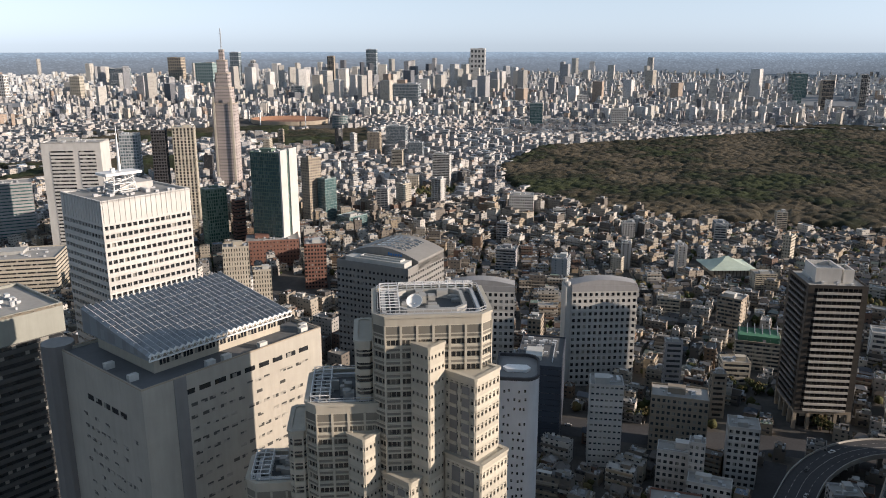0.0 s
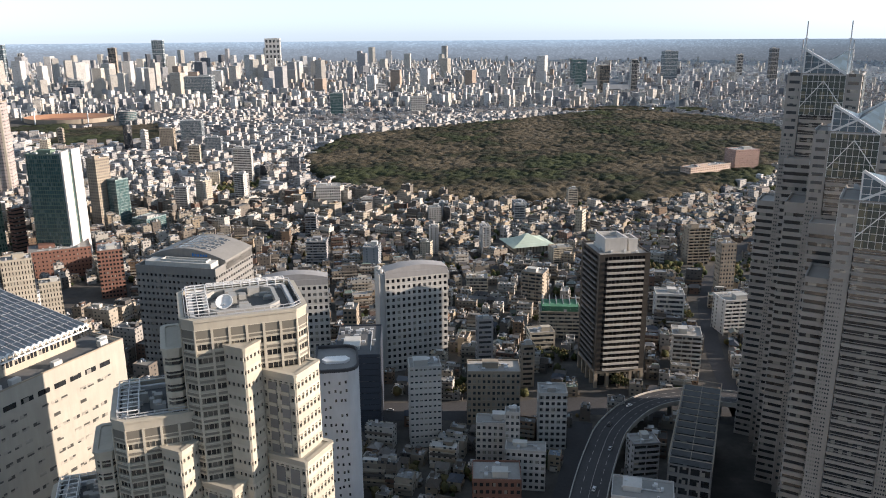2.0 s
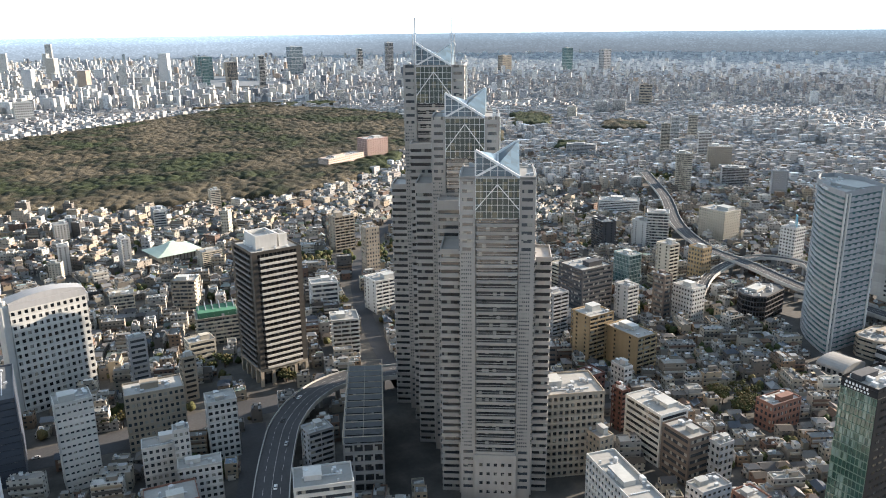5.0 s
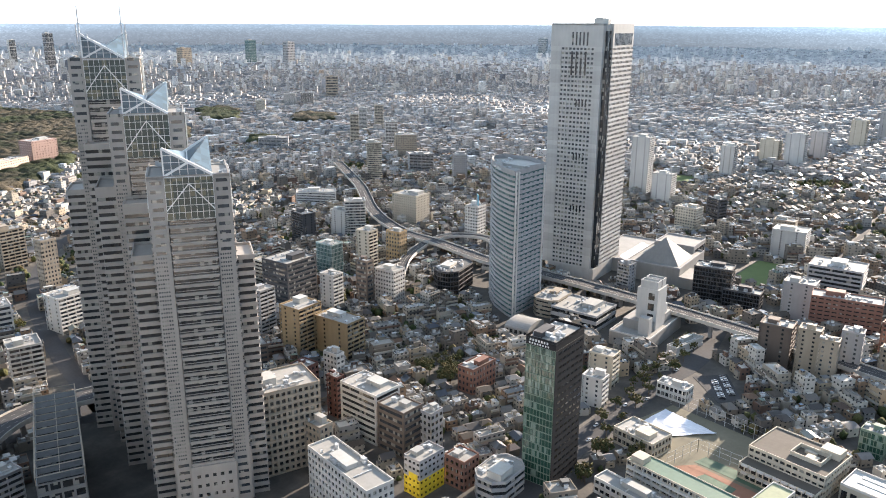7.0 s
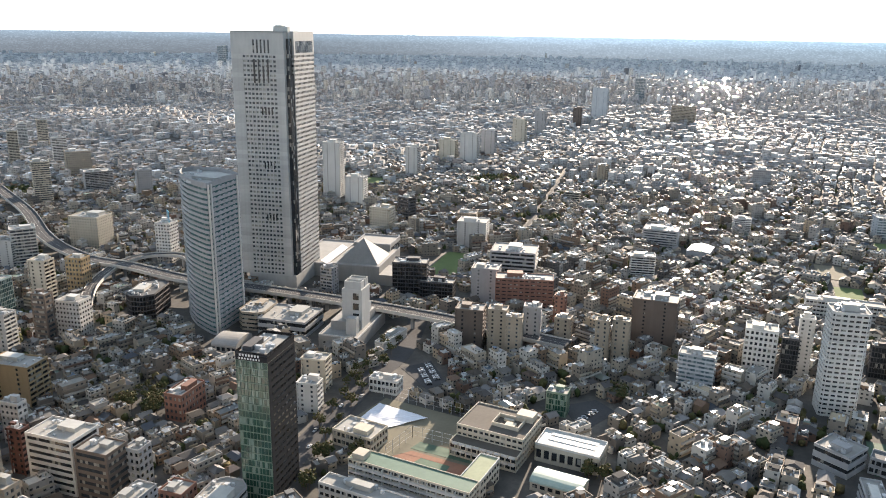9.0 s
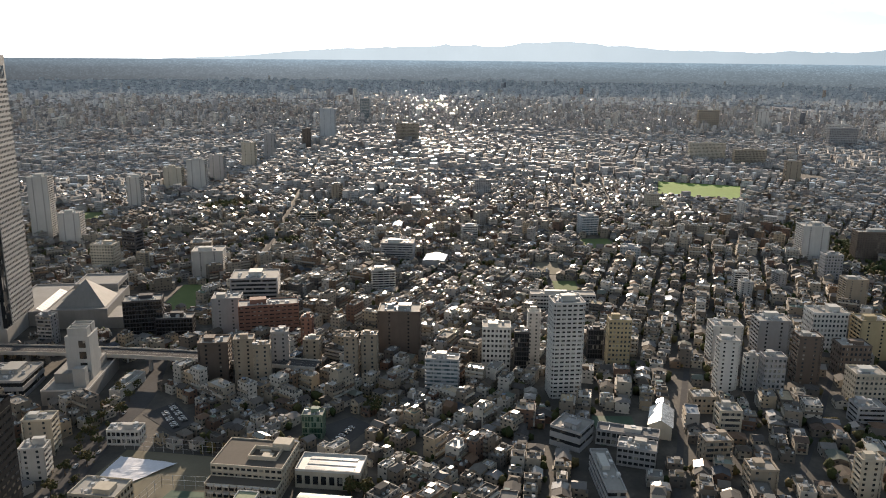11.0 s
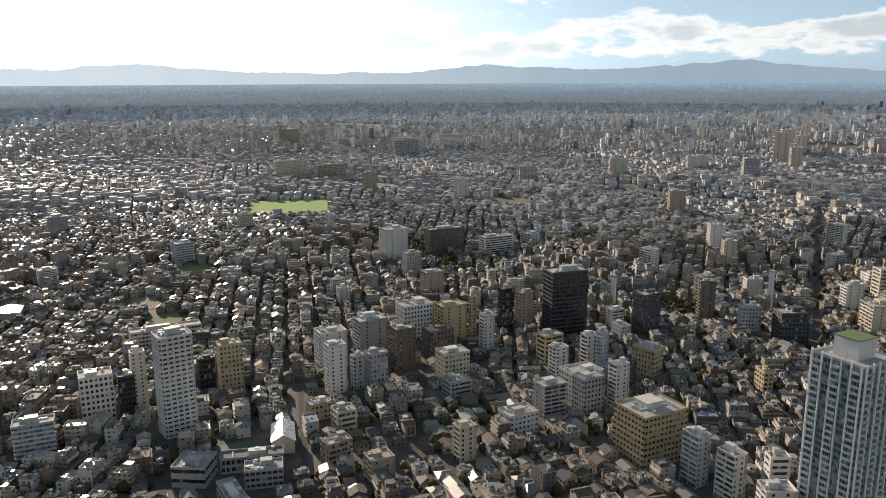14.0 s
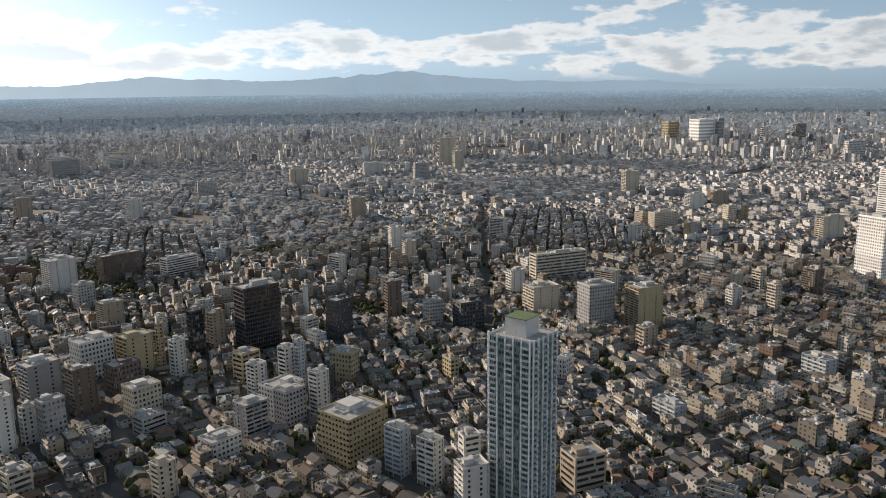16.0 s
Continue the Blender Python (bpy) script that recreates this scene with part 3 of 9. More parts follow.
def block(x, y, w, d, h, rot, colour, style, group="mid-rise blocks among the houses"):
    """A mid-rise block by its centre, its plan, its height and its turn."""
    counter[0] += 1
    rd = random.Random(counter[0] * 17)
    bx, by, bz, k = (float(q) for q in draw_in(x, y, 0))
    lx, ly = -math.cos(radians(rot)) * w / 2 + math.sin(radians(rot)) * d / 2, -math.sin(radians(rot)) * w / 2 - math.cos(radians(rot)) * d / 2
    if k == 1.0:
        keep_free(plan_of(x + lx, y + ly, rot, rect(w, d)), 3.0)
    name = "apartment_block" if style == "balcony" else "office_block"
    ob = thing(name, bx + lx * k, by + ly * k, rot, f"{WORDS[colour]} {KINDS[style]}", "building", group, bz)
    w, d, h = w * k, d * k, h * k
    # far dark and brown walls take paler colours, haze painted in
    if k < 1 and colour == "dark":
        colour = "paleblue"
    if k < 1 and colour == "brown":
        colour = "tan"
    if style == "glass" and colour in ("white", "cream"):
        style = "band"
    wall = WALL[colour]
    glass = {"teal": GLASS_TEAL, "green": GLASS_GREEN, "paleblue": GLASS_BLUE}.get(colour, GLASS if rd.random() < 0.6 else GLASS_DIM)
    fh0 = 3.1 if style == "balcony" else 3.7
    if h > 130:
        fh0 *= 1.6
    n = max(2, round(h / fh0))
    if k < 1:
        n = min(n, 8)
    fh = h / n
    poly = rect(w, d)
    core, g = Geo(), Geo()
    if style == "balcony":
        core.prism(inset(poly, 0.9), 0, h, top=False)
        g.box(0.0, w, 0.0, 0.9, fh - 0.25, fh + 0.95, floor=True)
        g.box(0.0, w, d - 0.9, d, fh - 0.25, fh + 0.95, floor=True)
        fins = max(1, round(w / 6.5))
        for j in range(fins + 1):
            u = w * j / fins
            for y0, y1 in ((0.05, 0.9), (d - 0.9, d - 0.05)):
                g.box(max(u - 0.15, 0), min(u + 0.15, w), y0, y1, 0, fh - 0.25)
        g.box(0.95, w - 0.95, 0.8, d - 0.8, 0.3, fh - 0.4, 1)
        for y0 in (d * 0.25, d * 0.7):
            g.box(0.8, w - 0.8, y0, y0 + 1.4, 1.0, fh - 0.7, 1)
    else:
        sill, head, bay, pier = {"band": (1.3, 0.5, 0, 0), "punched": (1.0, 0.8, 3.0, 1.3), "glass": (0.35, 0.15, 1.9, 0.16), "tile": (2.3, 0.3, 2.6, 1.0)}[style]
        grow = max(1.0, fh / 3.9)
        sill, head, bay, pier = sill * grow, head * grow, bay * grow, pier * grow
        core.prism(inset(poly, 0.8), 0, h, top=False)
        g.ring(poly, 0, sill, 0.45)
        g.ring(poly, fh - head, fh, 0.45)
        if bay:
            g.piers(poly, sill, fh - head, 0.4, bay, pier)
        else:
            for e0 in ((0, 0), (w - 1.2, 0), (0, d - 1.2), (w - 1.2, d - 1.2)):
                g.box(e0[0] + 0.01, e0[0] + 1.19, e0[1] + 0.01, e0[1] + 1.19, sill, fh - head)
        g.prism(inset(poly, 0.36), 0.05, fh - 0.05, 1, top=False)
    part("core_wall", core.mesh("core_wall", wall), ob)
    step = 1
    if math.hypot(x, y) > 750:      # two or four floors to a piece where they are too small to pick apart
        step = 2 if math.hypot(x, y) < 620 else 4
        n = -(-n // step) * step
        fh, squeeze = h / n, h / n / fh
        once = [(p[0], p[1], p[2] * squeeze) for p in g.v]
        faces, marks, g.v, g.f, g.m = g.f, g.m, [], [], []
        for i in range(step):
            g.f += [tuple(q + len(g.v) for q in f) for f in faces]
            g.m += marks
            g.v += [(p[0], p[1], p[2] + i * fh) for p in once]
    me = g.mesh("storey", wall, glass)
    for i in range(0, n, step):
        part("storey", me, ob, at=(0, 0, i * fh))
    roof_top(ob, poly, h, wall, counter[0], rich=0.8 if k == 1 else 0.3)
    return ob


# ---- the land ----
def land():
    az = np.linspace(-math.pi, math.pi, 181)
    rad = np.concatenate([[0.0], np.geomspace(60, 2200, 26), np.geomspace(2300, 22000, 40)])
    v, f = [], []
    for r in rad:
        x, y, z, _ = draw_in(-np.sin(az[:-1]) * r, np.cos(az[:-1]) * r)
        v += list(zip(x.tolist(), y.tolist(), z.tolist()))
    rim = draw_in(-np.sin(az[:-1]) * 22000, np.cos(az[:-1]) * 22000)
    v += [(x * 1.075, y * 1.075, z + 1.5) for x, y, z in zip(rim[0].tolist(), rim[1].tolist(), rim[2].tolist())]
    n = 180
    for i in range(len(rad)):
        for j in range(n):
            f.append((i * n + j, i * n + (j + 1) % n, (i + 1) * n + (j + 1) % n, (i + 1) * n + j))
    me = bpy.data.meshes.new("ground")
    me.from_pydata(v, [], [q[::-1] for q in f])
    me.materials.append(GROUND)
    me.materials.append(HAZED_GROUND)
    # from this ring outwards the ground wears the haze colour
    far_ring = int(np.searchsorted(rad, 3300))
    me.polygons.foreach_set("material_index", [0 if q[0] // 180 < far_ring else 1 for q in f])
    me.polygons.foreach_set("use_smooth", [True] * len(f))
    me.update()
    tagged(new("ground", me), "wide urban plain of lanes, yards and gardens reaching the horizon", "ground", kind="structure")


land()


def mountains():
    """The far ranges, low in the south and higher in the west."""
    g, south = Geo(), Geo()
    ridge, r = [], 4520.0
    for i in range(1441):
        a = -180 + i * 0.25
        rise = min(1.0, max(0.0, (-64 - a) / 17), max(0.0, (a + 171) / 26))
        west = 0.85 * rise * rise * (3 - 2 * rise)
        for mid_az, wide, high in ((-94.5, 5.0, 0.60), (-86.0, 1.6, 0.22), (-120.0, 4.0, 0.42), (-129.0, 3.0, 0.18), (-136.0, 4.5, 0.62)):
            west += high * math.exp(-((a - mid_az) / wide) ** 2)
        n = noise.fractal(Vector((a * 0.16, 3.1, 0)), 0.7, 2.1, 8)
        fine = noise.fractal(Vector((a * 0.9, 7.7, 0)), 0.8, 2.1, 5)
        el = -0.50 + west * (1.0 + 0.16 * n + 0.055 * fine) + 0.07 * n
        ridge.append((a, el))
    for (a0, e0), (a1, e1) in zip(ridge, ridge[1:]):
        p = [(-math.sin(radians(a)) * r, math.cos(radians(a)) * r) for a in (a0, a1)]
        q = [(x * 0.985, y * 0.985) for x, y in p]
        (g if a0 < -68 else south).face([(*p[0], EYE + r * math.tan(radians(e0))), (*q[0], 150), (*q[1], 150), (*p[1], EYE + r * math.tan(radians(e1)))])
    # glowing ring that carries the painted haze
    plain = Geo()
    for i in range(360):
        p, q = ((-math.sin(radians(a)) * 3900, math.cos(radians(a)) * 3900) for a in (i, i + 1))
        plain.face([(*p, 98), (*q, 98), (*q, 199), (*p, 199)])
    tagged(new("backdrop", plain.mesh("backdrop", FAR_PLAIN)), "hazed pale grey-blue farthest rim of the built-up plain", "horizon", kind="structure")
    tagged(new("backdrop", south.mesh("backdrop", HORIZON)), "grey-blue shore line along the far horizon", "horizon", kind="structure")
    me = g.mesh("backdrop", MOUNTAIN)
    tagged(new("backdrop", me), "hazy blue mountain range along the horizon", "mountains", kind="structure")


mountains()


# ---- roads ----
def strip(path, width, z, thick, name, mat, label, kerb=0.0, kerbmat=None, kind="structure", lift=0.0):
    """A road along a smooth path; with kerb a parapet on both sides."""
    p = np.array(path, float)
    t = np.linspace(0, 1, len(p))
    dense = np.linspace(0, 1, (len(p) - 1) * 10 + 1)
    q = np.stack([spline(t, p[:, i], dense) for i in range(2)], 1)
    d = np.gradient(q, axis=0)
    d /= np.hypot(d[:, 0], d[:, 1])[:, None]
    n = np.stack([-d[:, 1], d[:, 0]], 1)
    g = Geo()
    zz = np.full(len(q), z) if np.isscalar(z) else np.interp(dense, np.linspace(0, 1, len(z)), z)

    def tube(a, b, z0, z1, mat_i):
        for i in range(len(q) - 1):
            c = [q[i] + n[i] * a, q[i] + n[i] * b, q[i + 1] + n[i + 1] * b, q[i + 1] + n[i + 1] * a]
            h = [zz[i], zz[i], zz[i + 1], zz[i + 1]]
            top = [(*c[k], h[k] + z1) for k in range(4)]
            low = [(*c[k], h[k] + z0) for k in range(4)]
            g.face(top[::-1], mat_i)
            g.face(low, mat_i)
            g.face([low[0], top[0], top[3], low[3]], mat_i)
            g.face([low[2], top[2], top[1], low[1]], mat_i)

    tube(-width / 2, width / 2, -thick, 0, 0)
    if kerb:
        tube(-width / 2 - 0.4, -width / 2, -thick - 0.6, kerb, 1)
        tube(width / 2, width / 2 + 0.4, -thick - 0.6, kerb, 1)
    ob = new(name, g.mesh(name, mat, kerbmat or mat))
    tagged(ob, label, "road", kind=kind)
    for i in range(0, len(q) - 1):
        j = i + 1
        keep_free([q[i] - n[i] * width / 2, q[j] - n[j] * width / 2, q[j] + n[j] * width / 2, q[i] + n[i] * width / 2], -1.0)
    return q, n, zz, ob


def spline(t, y, x):
    """Catmull-Rom through the points."""
    i = np.clip(np.searchsorted(t, x, side="right") - 1, 0, len(t) - 2)
    u = (x - t[i]) / (t[i + 1] - t[i])
    y0, y1, y2, y3 = y[np.maximum(i - 1, 0)], y[i], y[i + 1], y[np.minimum(i + 2, len(y) - 1)]
    return 0.5 * (2 * y1 + (y2 - y0) * u + (2 * y0 - 5 * y1 + 4 * y2 - y3) * u * u + (3 * y1 - y0 - 3 * y2 + y3) * u ** 3)


def expressway(path, width, z, name="elevated_expressway"):
    q, n, zz, ob = strip(path, width, z, 1.2, name, ASPHALT, "elevated concrete expressway with pale parapets", 1.1, STONE)
    g = Geo()
    for i in range(4, len(q) - 2, 5):
        g.box(-1.2, 1.2, -1.2, 1.2, 0, zz[i] - 1.8, 0, q[i])
        a = math.degrees(math.atan2(n[i][1], n[i][0]))
        g.box(-width * 0.42, width * 0.42, -1.0, 1.0, zz[i] - 3.2, zz[i] - 1.25, 0, q[i], a)
    part("piers", g.mesh("piers", WALL["grey"]), ob)
    line = Geo()
    for s in (-0.25, 0.0, 0.25):
        for i in range(0, len(q) - 1, 2 if s else 1):
            a, b = q[i] + n[i] * width * s, q[i + 1] + n[i + 1] * width * s
            w0, w1 = n[i] * 0.08, n[i + 1] * 0.08
            line.face([(*(a - w0), zz[i] + 0.02), (*(b - w1), zz[i + 1] + 0.02), (*(b + w1), zz[i + 1] + 0.02), (*(a + w0), zz[i] + 0.02)])
    part("lane_line", line.mesh("lane_line", STONE), ob, "white painted lane lines")
    return q, n, zz


expressway([(28, 262), (44, 340), (56, 385), (66, 412), (84, 438), (108, 453), (140, 452), (200, 440)], 17, 13)
expressway([(720, 980), (638, 822), (560, 696), (524, 604), (522, 545), (514, 470), (520, 410), (524, 340), (525, 278), (523, 218), (519, 170), (514, 125)], 14, 14)
expressway([(430, 500), (470, 535), (520, 560), (560, 560), (575, 525), (545, 490)], 9, 12, "expressway_ramp")
expressway([(505, 468), (525, 400), (532, 330), (534, 262)], 9, 11, "expressway_ramp")
ROADS = [([(300, 225), (331, 229), (424, 238), (480, 240), (560, 262)], 16), ([(430, -548), (452, -578), (575, -728), (698, -878), (960, -1200)], 6),
         ([(360, -93), (409, -106), (515, -132), (640, -166)], 4), ([(640, 240), (877, 274), (1299, 336), (1700, 395)], 5),
         ([(-120, 442), (0, 452), (60, 462), (150, 452), (205, 420)], 24), ([(150, 452), (160, 560), (185, 690), (230, 800), (330, 960)], 12),
         ([(385, -160), (470, -205), (560, -250), (700, -330)], 3.5), ([(20, 300), (40, 380), (50, 440)], 14),
         ([(203, 420), (225, 335), (216, 270), (218, 220), (222, 180)], 11), ([(300, 225), (240, 205), (180, 190)], 14)]
for path, width in ROADS:
    strip(path, width, 0.12, 0.1, "road", ASPHALT, "grey asphalt city street")


# ---- the large towers ----
def tower(name, x, y, a, poly, label, category="tower"):
    keep_free(plan_of(x, y, a, poly), 6.0)
    return thing(name, x, y, a, label, category)


def white_gridded_tower():
    poly = rect(45, 38)
    ob = tower("white_office_tower", -253, 274, 69, poly, "white office tower with a close grid of small windows")
    g = Geo()
    g.prism(poly, 0, 72, top=False)
    part("lower_wall", g.mesh("lower_wall", WALL["white"]), ob)
    z = storeys(ob, poly, 72, 20, 4.0, WALL["white"], GLASS_DIM, 1.4, 0.75, 2.85, 0.72, 0.9)
    g = Geo()
    g.ring(poly, z, z + 11, 0.9)
    part("blank_upper_wall", g.mesh("blank_upper_wall", WALL["white"]), ob, "blank white ribbed top storeys")
    g = Geo()
    g.box(-0.12, 0.12, -0.12, 0.12, 0.5, 11)
    rib = g.mesh("rib", WALL["white"])
    for i in range(17):
        part("rib", rib, ob, at=(2.6 * i + 0.9, -0.1, z))
    for i in range(14):
        part("rib", rib, ob, at=(-0.1, 2.6 * i + 0.9, z))
    top = z + 10
    roof_top(ob, rect(45, 38), top, WALL["white"], 5, rich=1.6, parapet=0.6)
    g = Geo()
    # lattice aerial frame and its platform
    for dx, dy in ((14, 14), (26, 14), (26, 24), (14, 24)):
        g.beam((dx, dy, top), (dx + (20 - dx) * 0.25, dy + (19 - dy) * 0.25, top + 9), 0.4)
    for k in (2, 5):
        s = 1 - 0.25 * k / 9
        pts = [(20 + (dx - 20) * s, 19 + (dy - 19) * s, top + k) for dx, dy in ((14, 14), (26, 14), (26, 24), (14, 24))]
        for i in range(4):
            g.beam(pts[i], pts[(i + 1) % 4], 0.35)
            g.beam(pts[i], (pts[(i + 1) % 4][0], pts[(i + 1) % 4][1], top + k + 3), 0.3)
    g.box(11, 29, 14, 24, top + 9, top + 10.2, floor=True)
    g.drum(17, 19, 1.2, top + 10, top + 12)
    part("aerial_frame", g.mesh("aerial_frame", WHITE_STEEL), ob, "white steel lattice under a platform")
    g = Geo()
    for i in range(6):
        g.drum(21, 20, 0.8 - 0.11 * i, top + 10 + 3.6 * i, top + 13.6 + 3.6 * i, sides=8)
    part("mast", g.mesh("mast", WHITE_STEEL), ob)


def glass_roofed_building():
    """The broad slab building with an atrium roof of glass over its court."""
    w, d, h = 68, 50, 134
    poly = rect(w, d)
    ob = tower("atrium_office_building", -148, 168, 69, poly, "pale tiled office building with a sloping glazed atrium roof")
    g = Geo()
    g.ring(poly, 0, h, 1.0)
    part("wall", g.mesh("wall", wall_mat("pale_tile_cladding", (0.41, 0.385, 0.335), 0.55)), ob)
    g = Geo()
    g.prism(inset(poly, 0.9), h - 3, h - 0.6)
    part("roof_slab", g.mesh("roof_slab", DARK_ROOF), ob, "dark felted roof terrace")
    # scattered slot windows, deep in their reveals
    rd = random.Random(3)
    win = Geo()
    win.box(-1.1, 1.1, -0.08, 0.3, -0.55, 0.55, floor=True)
    slot_glass = glass_mat("shallow_slot_glass", (0.055, 0.055, 0.052), (0.36, 0.34, 0.30), 0.5, 0.3)
    me = win.mesh("slot_window", slot_glass)
    winb = Geo()
    winb.box(-0.08, 0.3, -1.1, 1.1, -0.55, 0.55, floor=True)
    meb = winb.mesh("slot_window", slot_glass)
    for i in range(14):
        z = h - 10 - i * 4.1
        for j in range(15):
            if rd.random() < 0.78:
                part("slot_window", me, ob, at=(16.5 + j * 3.4 + rd.uniform(-0.4, 0.4), 0, z))
        for j in range(10):
            if rd.random() < 0.55 and i > 1:
                part("slot_window", meb, ob, at=(0, 6 + j * 3.4 + rd.uniform(-0.5, 0.5), z))
    g = Geo()
    for k in range(9):
        g = Geo()
        g.box(13 + 5.6 * k, 17 + 5.6 * k, -0.1, 0.4, h - 6.2, h - 4.6, floor=True)
        part("upper_window", g.mesh("upper_window", GLASS_DIM), ob)
    for k in range(5):
        g = Geo()
        g.box(-0.1, 0.4, 10 + 5 * k, 13.6 + 5 * k, h - 12.2, h - 10.4, floor=True)
        part("upper_window", g.mesh("upper_window", GLASS_DIM), ob)
    # dark strip for the shade of a recess, and the stair shaft at the near corner
    g = Geo()
    g.box(10.2, 14.4, -0.15, 0.5, 0, h + 0.05)
    part("recess", g.mesh("recess", STONE_DARK), ob)
    g = Geo()
    g.ring(poly, h, h + 0.4, 0.5)
    part("parapet", g.mesh("parapet", WALL["tan"]), ob)
    g = Geo()
    g.drum(0, 0, 5.2, 0, h + 1.5, sides=12)
    g.box(-2.5, 5, -4, 4, 0, h - 2)
    # dark stone puts the shadow on the shaft into its colour
    part("service_shaft", g.mesh("service_shaft", STONE_DARK), ob, at=(1.0, d + 3.5, 0))
    # atrium: drum walls and the pitched glass
    x0, x1, y0, y1, zb = 10, 58, 10, 44, h - 0.6
    g = Geo()
    g.ring([(x0, y0), (x1, y0), (x1, y1), (x0, y1)], zb, zb + 6.8, 0.6)
    part("atrium_wall", g.mesh("atrium_wall", WALL["cream"]), ob)
    g = Geo()
    g.box(0, 0.9, -0.08, 0.3, 2.2, 4.2, floor=True)
    me = g.mesh("atrium_window", GLASS_DIM)
    for k in range(13):
        for n in range(3):
            part("atrium_window", me, ob, at=(x0 + 2 + k * 4.1 + n * 1.2, y0, zb))
    g, bars, edge = Geo(), Geo(), Geo()
    zl, zh = zb + 6.9, zb + 13.5
    n = 26
    e = 3.0
    for i in range(n):
        a, b = x0 - e + (x1 - x0 + 2 * e) * i / n, x0 - e + (x1 - x0 + 2 * e) * (i + 1) / n
        m = (a + b) / 2
        # saw-tooth ridges that run up the slope
        g.face([(a, y0 - e, zl), (m, y0 - e, zl + 0.8), (m, y1 + e, zh + 0.8), (a, y1 + e, zh)])
        g.face([(m, y0 - e, zl + 0.8), (b, y0 - e, zl), (b, y1 + e, zh), (m, y1 + e, zh + 0.8)])
        bars.beam((m, y0 - e, zl + 0.85), (m, y1 + e, zh + 0.85), 0.16)
        edge.face([(a, y0 - e - 0.05, zl), (b, y0 - e - 0.05, zl), (m, y0 - e - 0.05, zl + 0.8)])
        for q0, q1 in ((a, m), (m, b)):
            edge.beam((q0, y0 - e - 0.1, zl if q0 == a else zl + 0.8), (q1, y0 - e - 0.1, zl + 0.8 if q0 == a else zl), 0.45)
        edge.beam((a, y0 - e - 0.1, zl - 1.1), (m, y0 - e - 0.1, zl + 0.7), 0.25)
        edge.beam((m, y0 - e - 0.1, zl + 0.7), (b, y0 - e - 0.1, zl - 1.1), 0.25)
    edge.box(x0 - e, x1 + e, y0 - e - 0.3, y0 - e + 0.2, zl - 1.5, zl - 1.1, floor=True)
    for j in range(1, 9):
        y = y0 - e + (y1 - y0 + 2 * e) * j / 9
        z = zl + (zh - zl) * j / 9
        bars.beam((x0 - e, y, z + 0.72), (x1 + e, y, z + 0.72), 0.05)
    g.face([(x0 - e, y0 - e, zl - 1.3), (x0 - e, y0 - e, zl), (x0 - e, y1 + e, zh), (x0 - e, y1 + e, zl - 1.3)])
    g.face([(x1 + e, y0 - e, zl), (x1 + e, y0 - e, zl - 2.5), (x1 + e, y1 + e, zl - 2.5), (x1 + e, y1 + e, zh)])
    part("atrium_glazing", g.mesh("atrium_glazing", ROOFGLASS), ob, "grey-blue saw-tooth glass roof")
    part("glazing_bar", bars.mesh("glazing_bar", STEEL), ob)
    part("truss_edge", edge.mesh("truss_edge", WHITE_STEEL), ob, "white zigzag truss edge")
    g = Geo()
    for bx, by in ((24, 1.6), (30, 1.6), (44, 1.6), (3, 10), (3, 24), (62, 2.4), (64, 5)):
        g.box(bx - 1.2, bx + 1.8, by - 0.4, by + 1.4, h - 0.7, h + 1.4)
    tagged(part("rooftop_equipment", g.mesh("rooftop_equipment", PLANT), ob), kind="stuff")


def dark_banded_office():
    poly = rect(60, 45)
    ob = tower("banded_office_tower", -281.5, 197, 69, poly, "dark office tower with thin window bands and pale top")
    z = storeys(ob, poly, 0, 28, 3.9, wall_mat("bronze_grey_band", (0.075, 0.075, 0.072), 0.5), GLASS_DIM, 1.5, 0.5, 0, 0, 1.0)
    g = Geo()
    g.ring(poly, z, z + 13, 1.0)
    part("blank_upper_wall", g.mesh("blank_upper_wall", wall_mat("grey_green_panel", (0.26, 0.265, 0.235), 0.6)), ob, "pale blank top band")
    roof_top(ob, poly, z + 11.5, WALL["tan"], 8, rich=2)


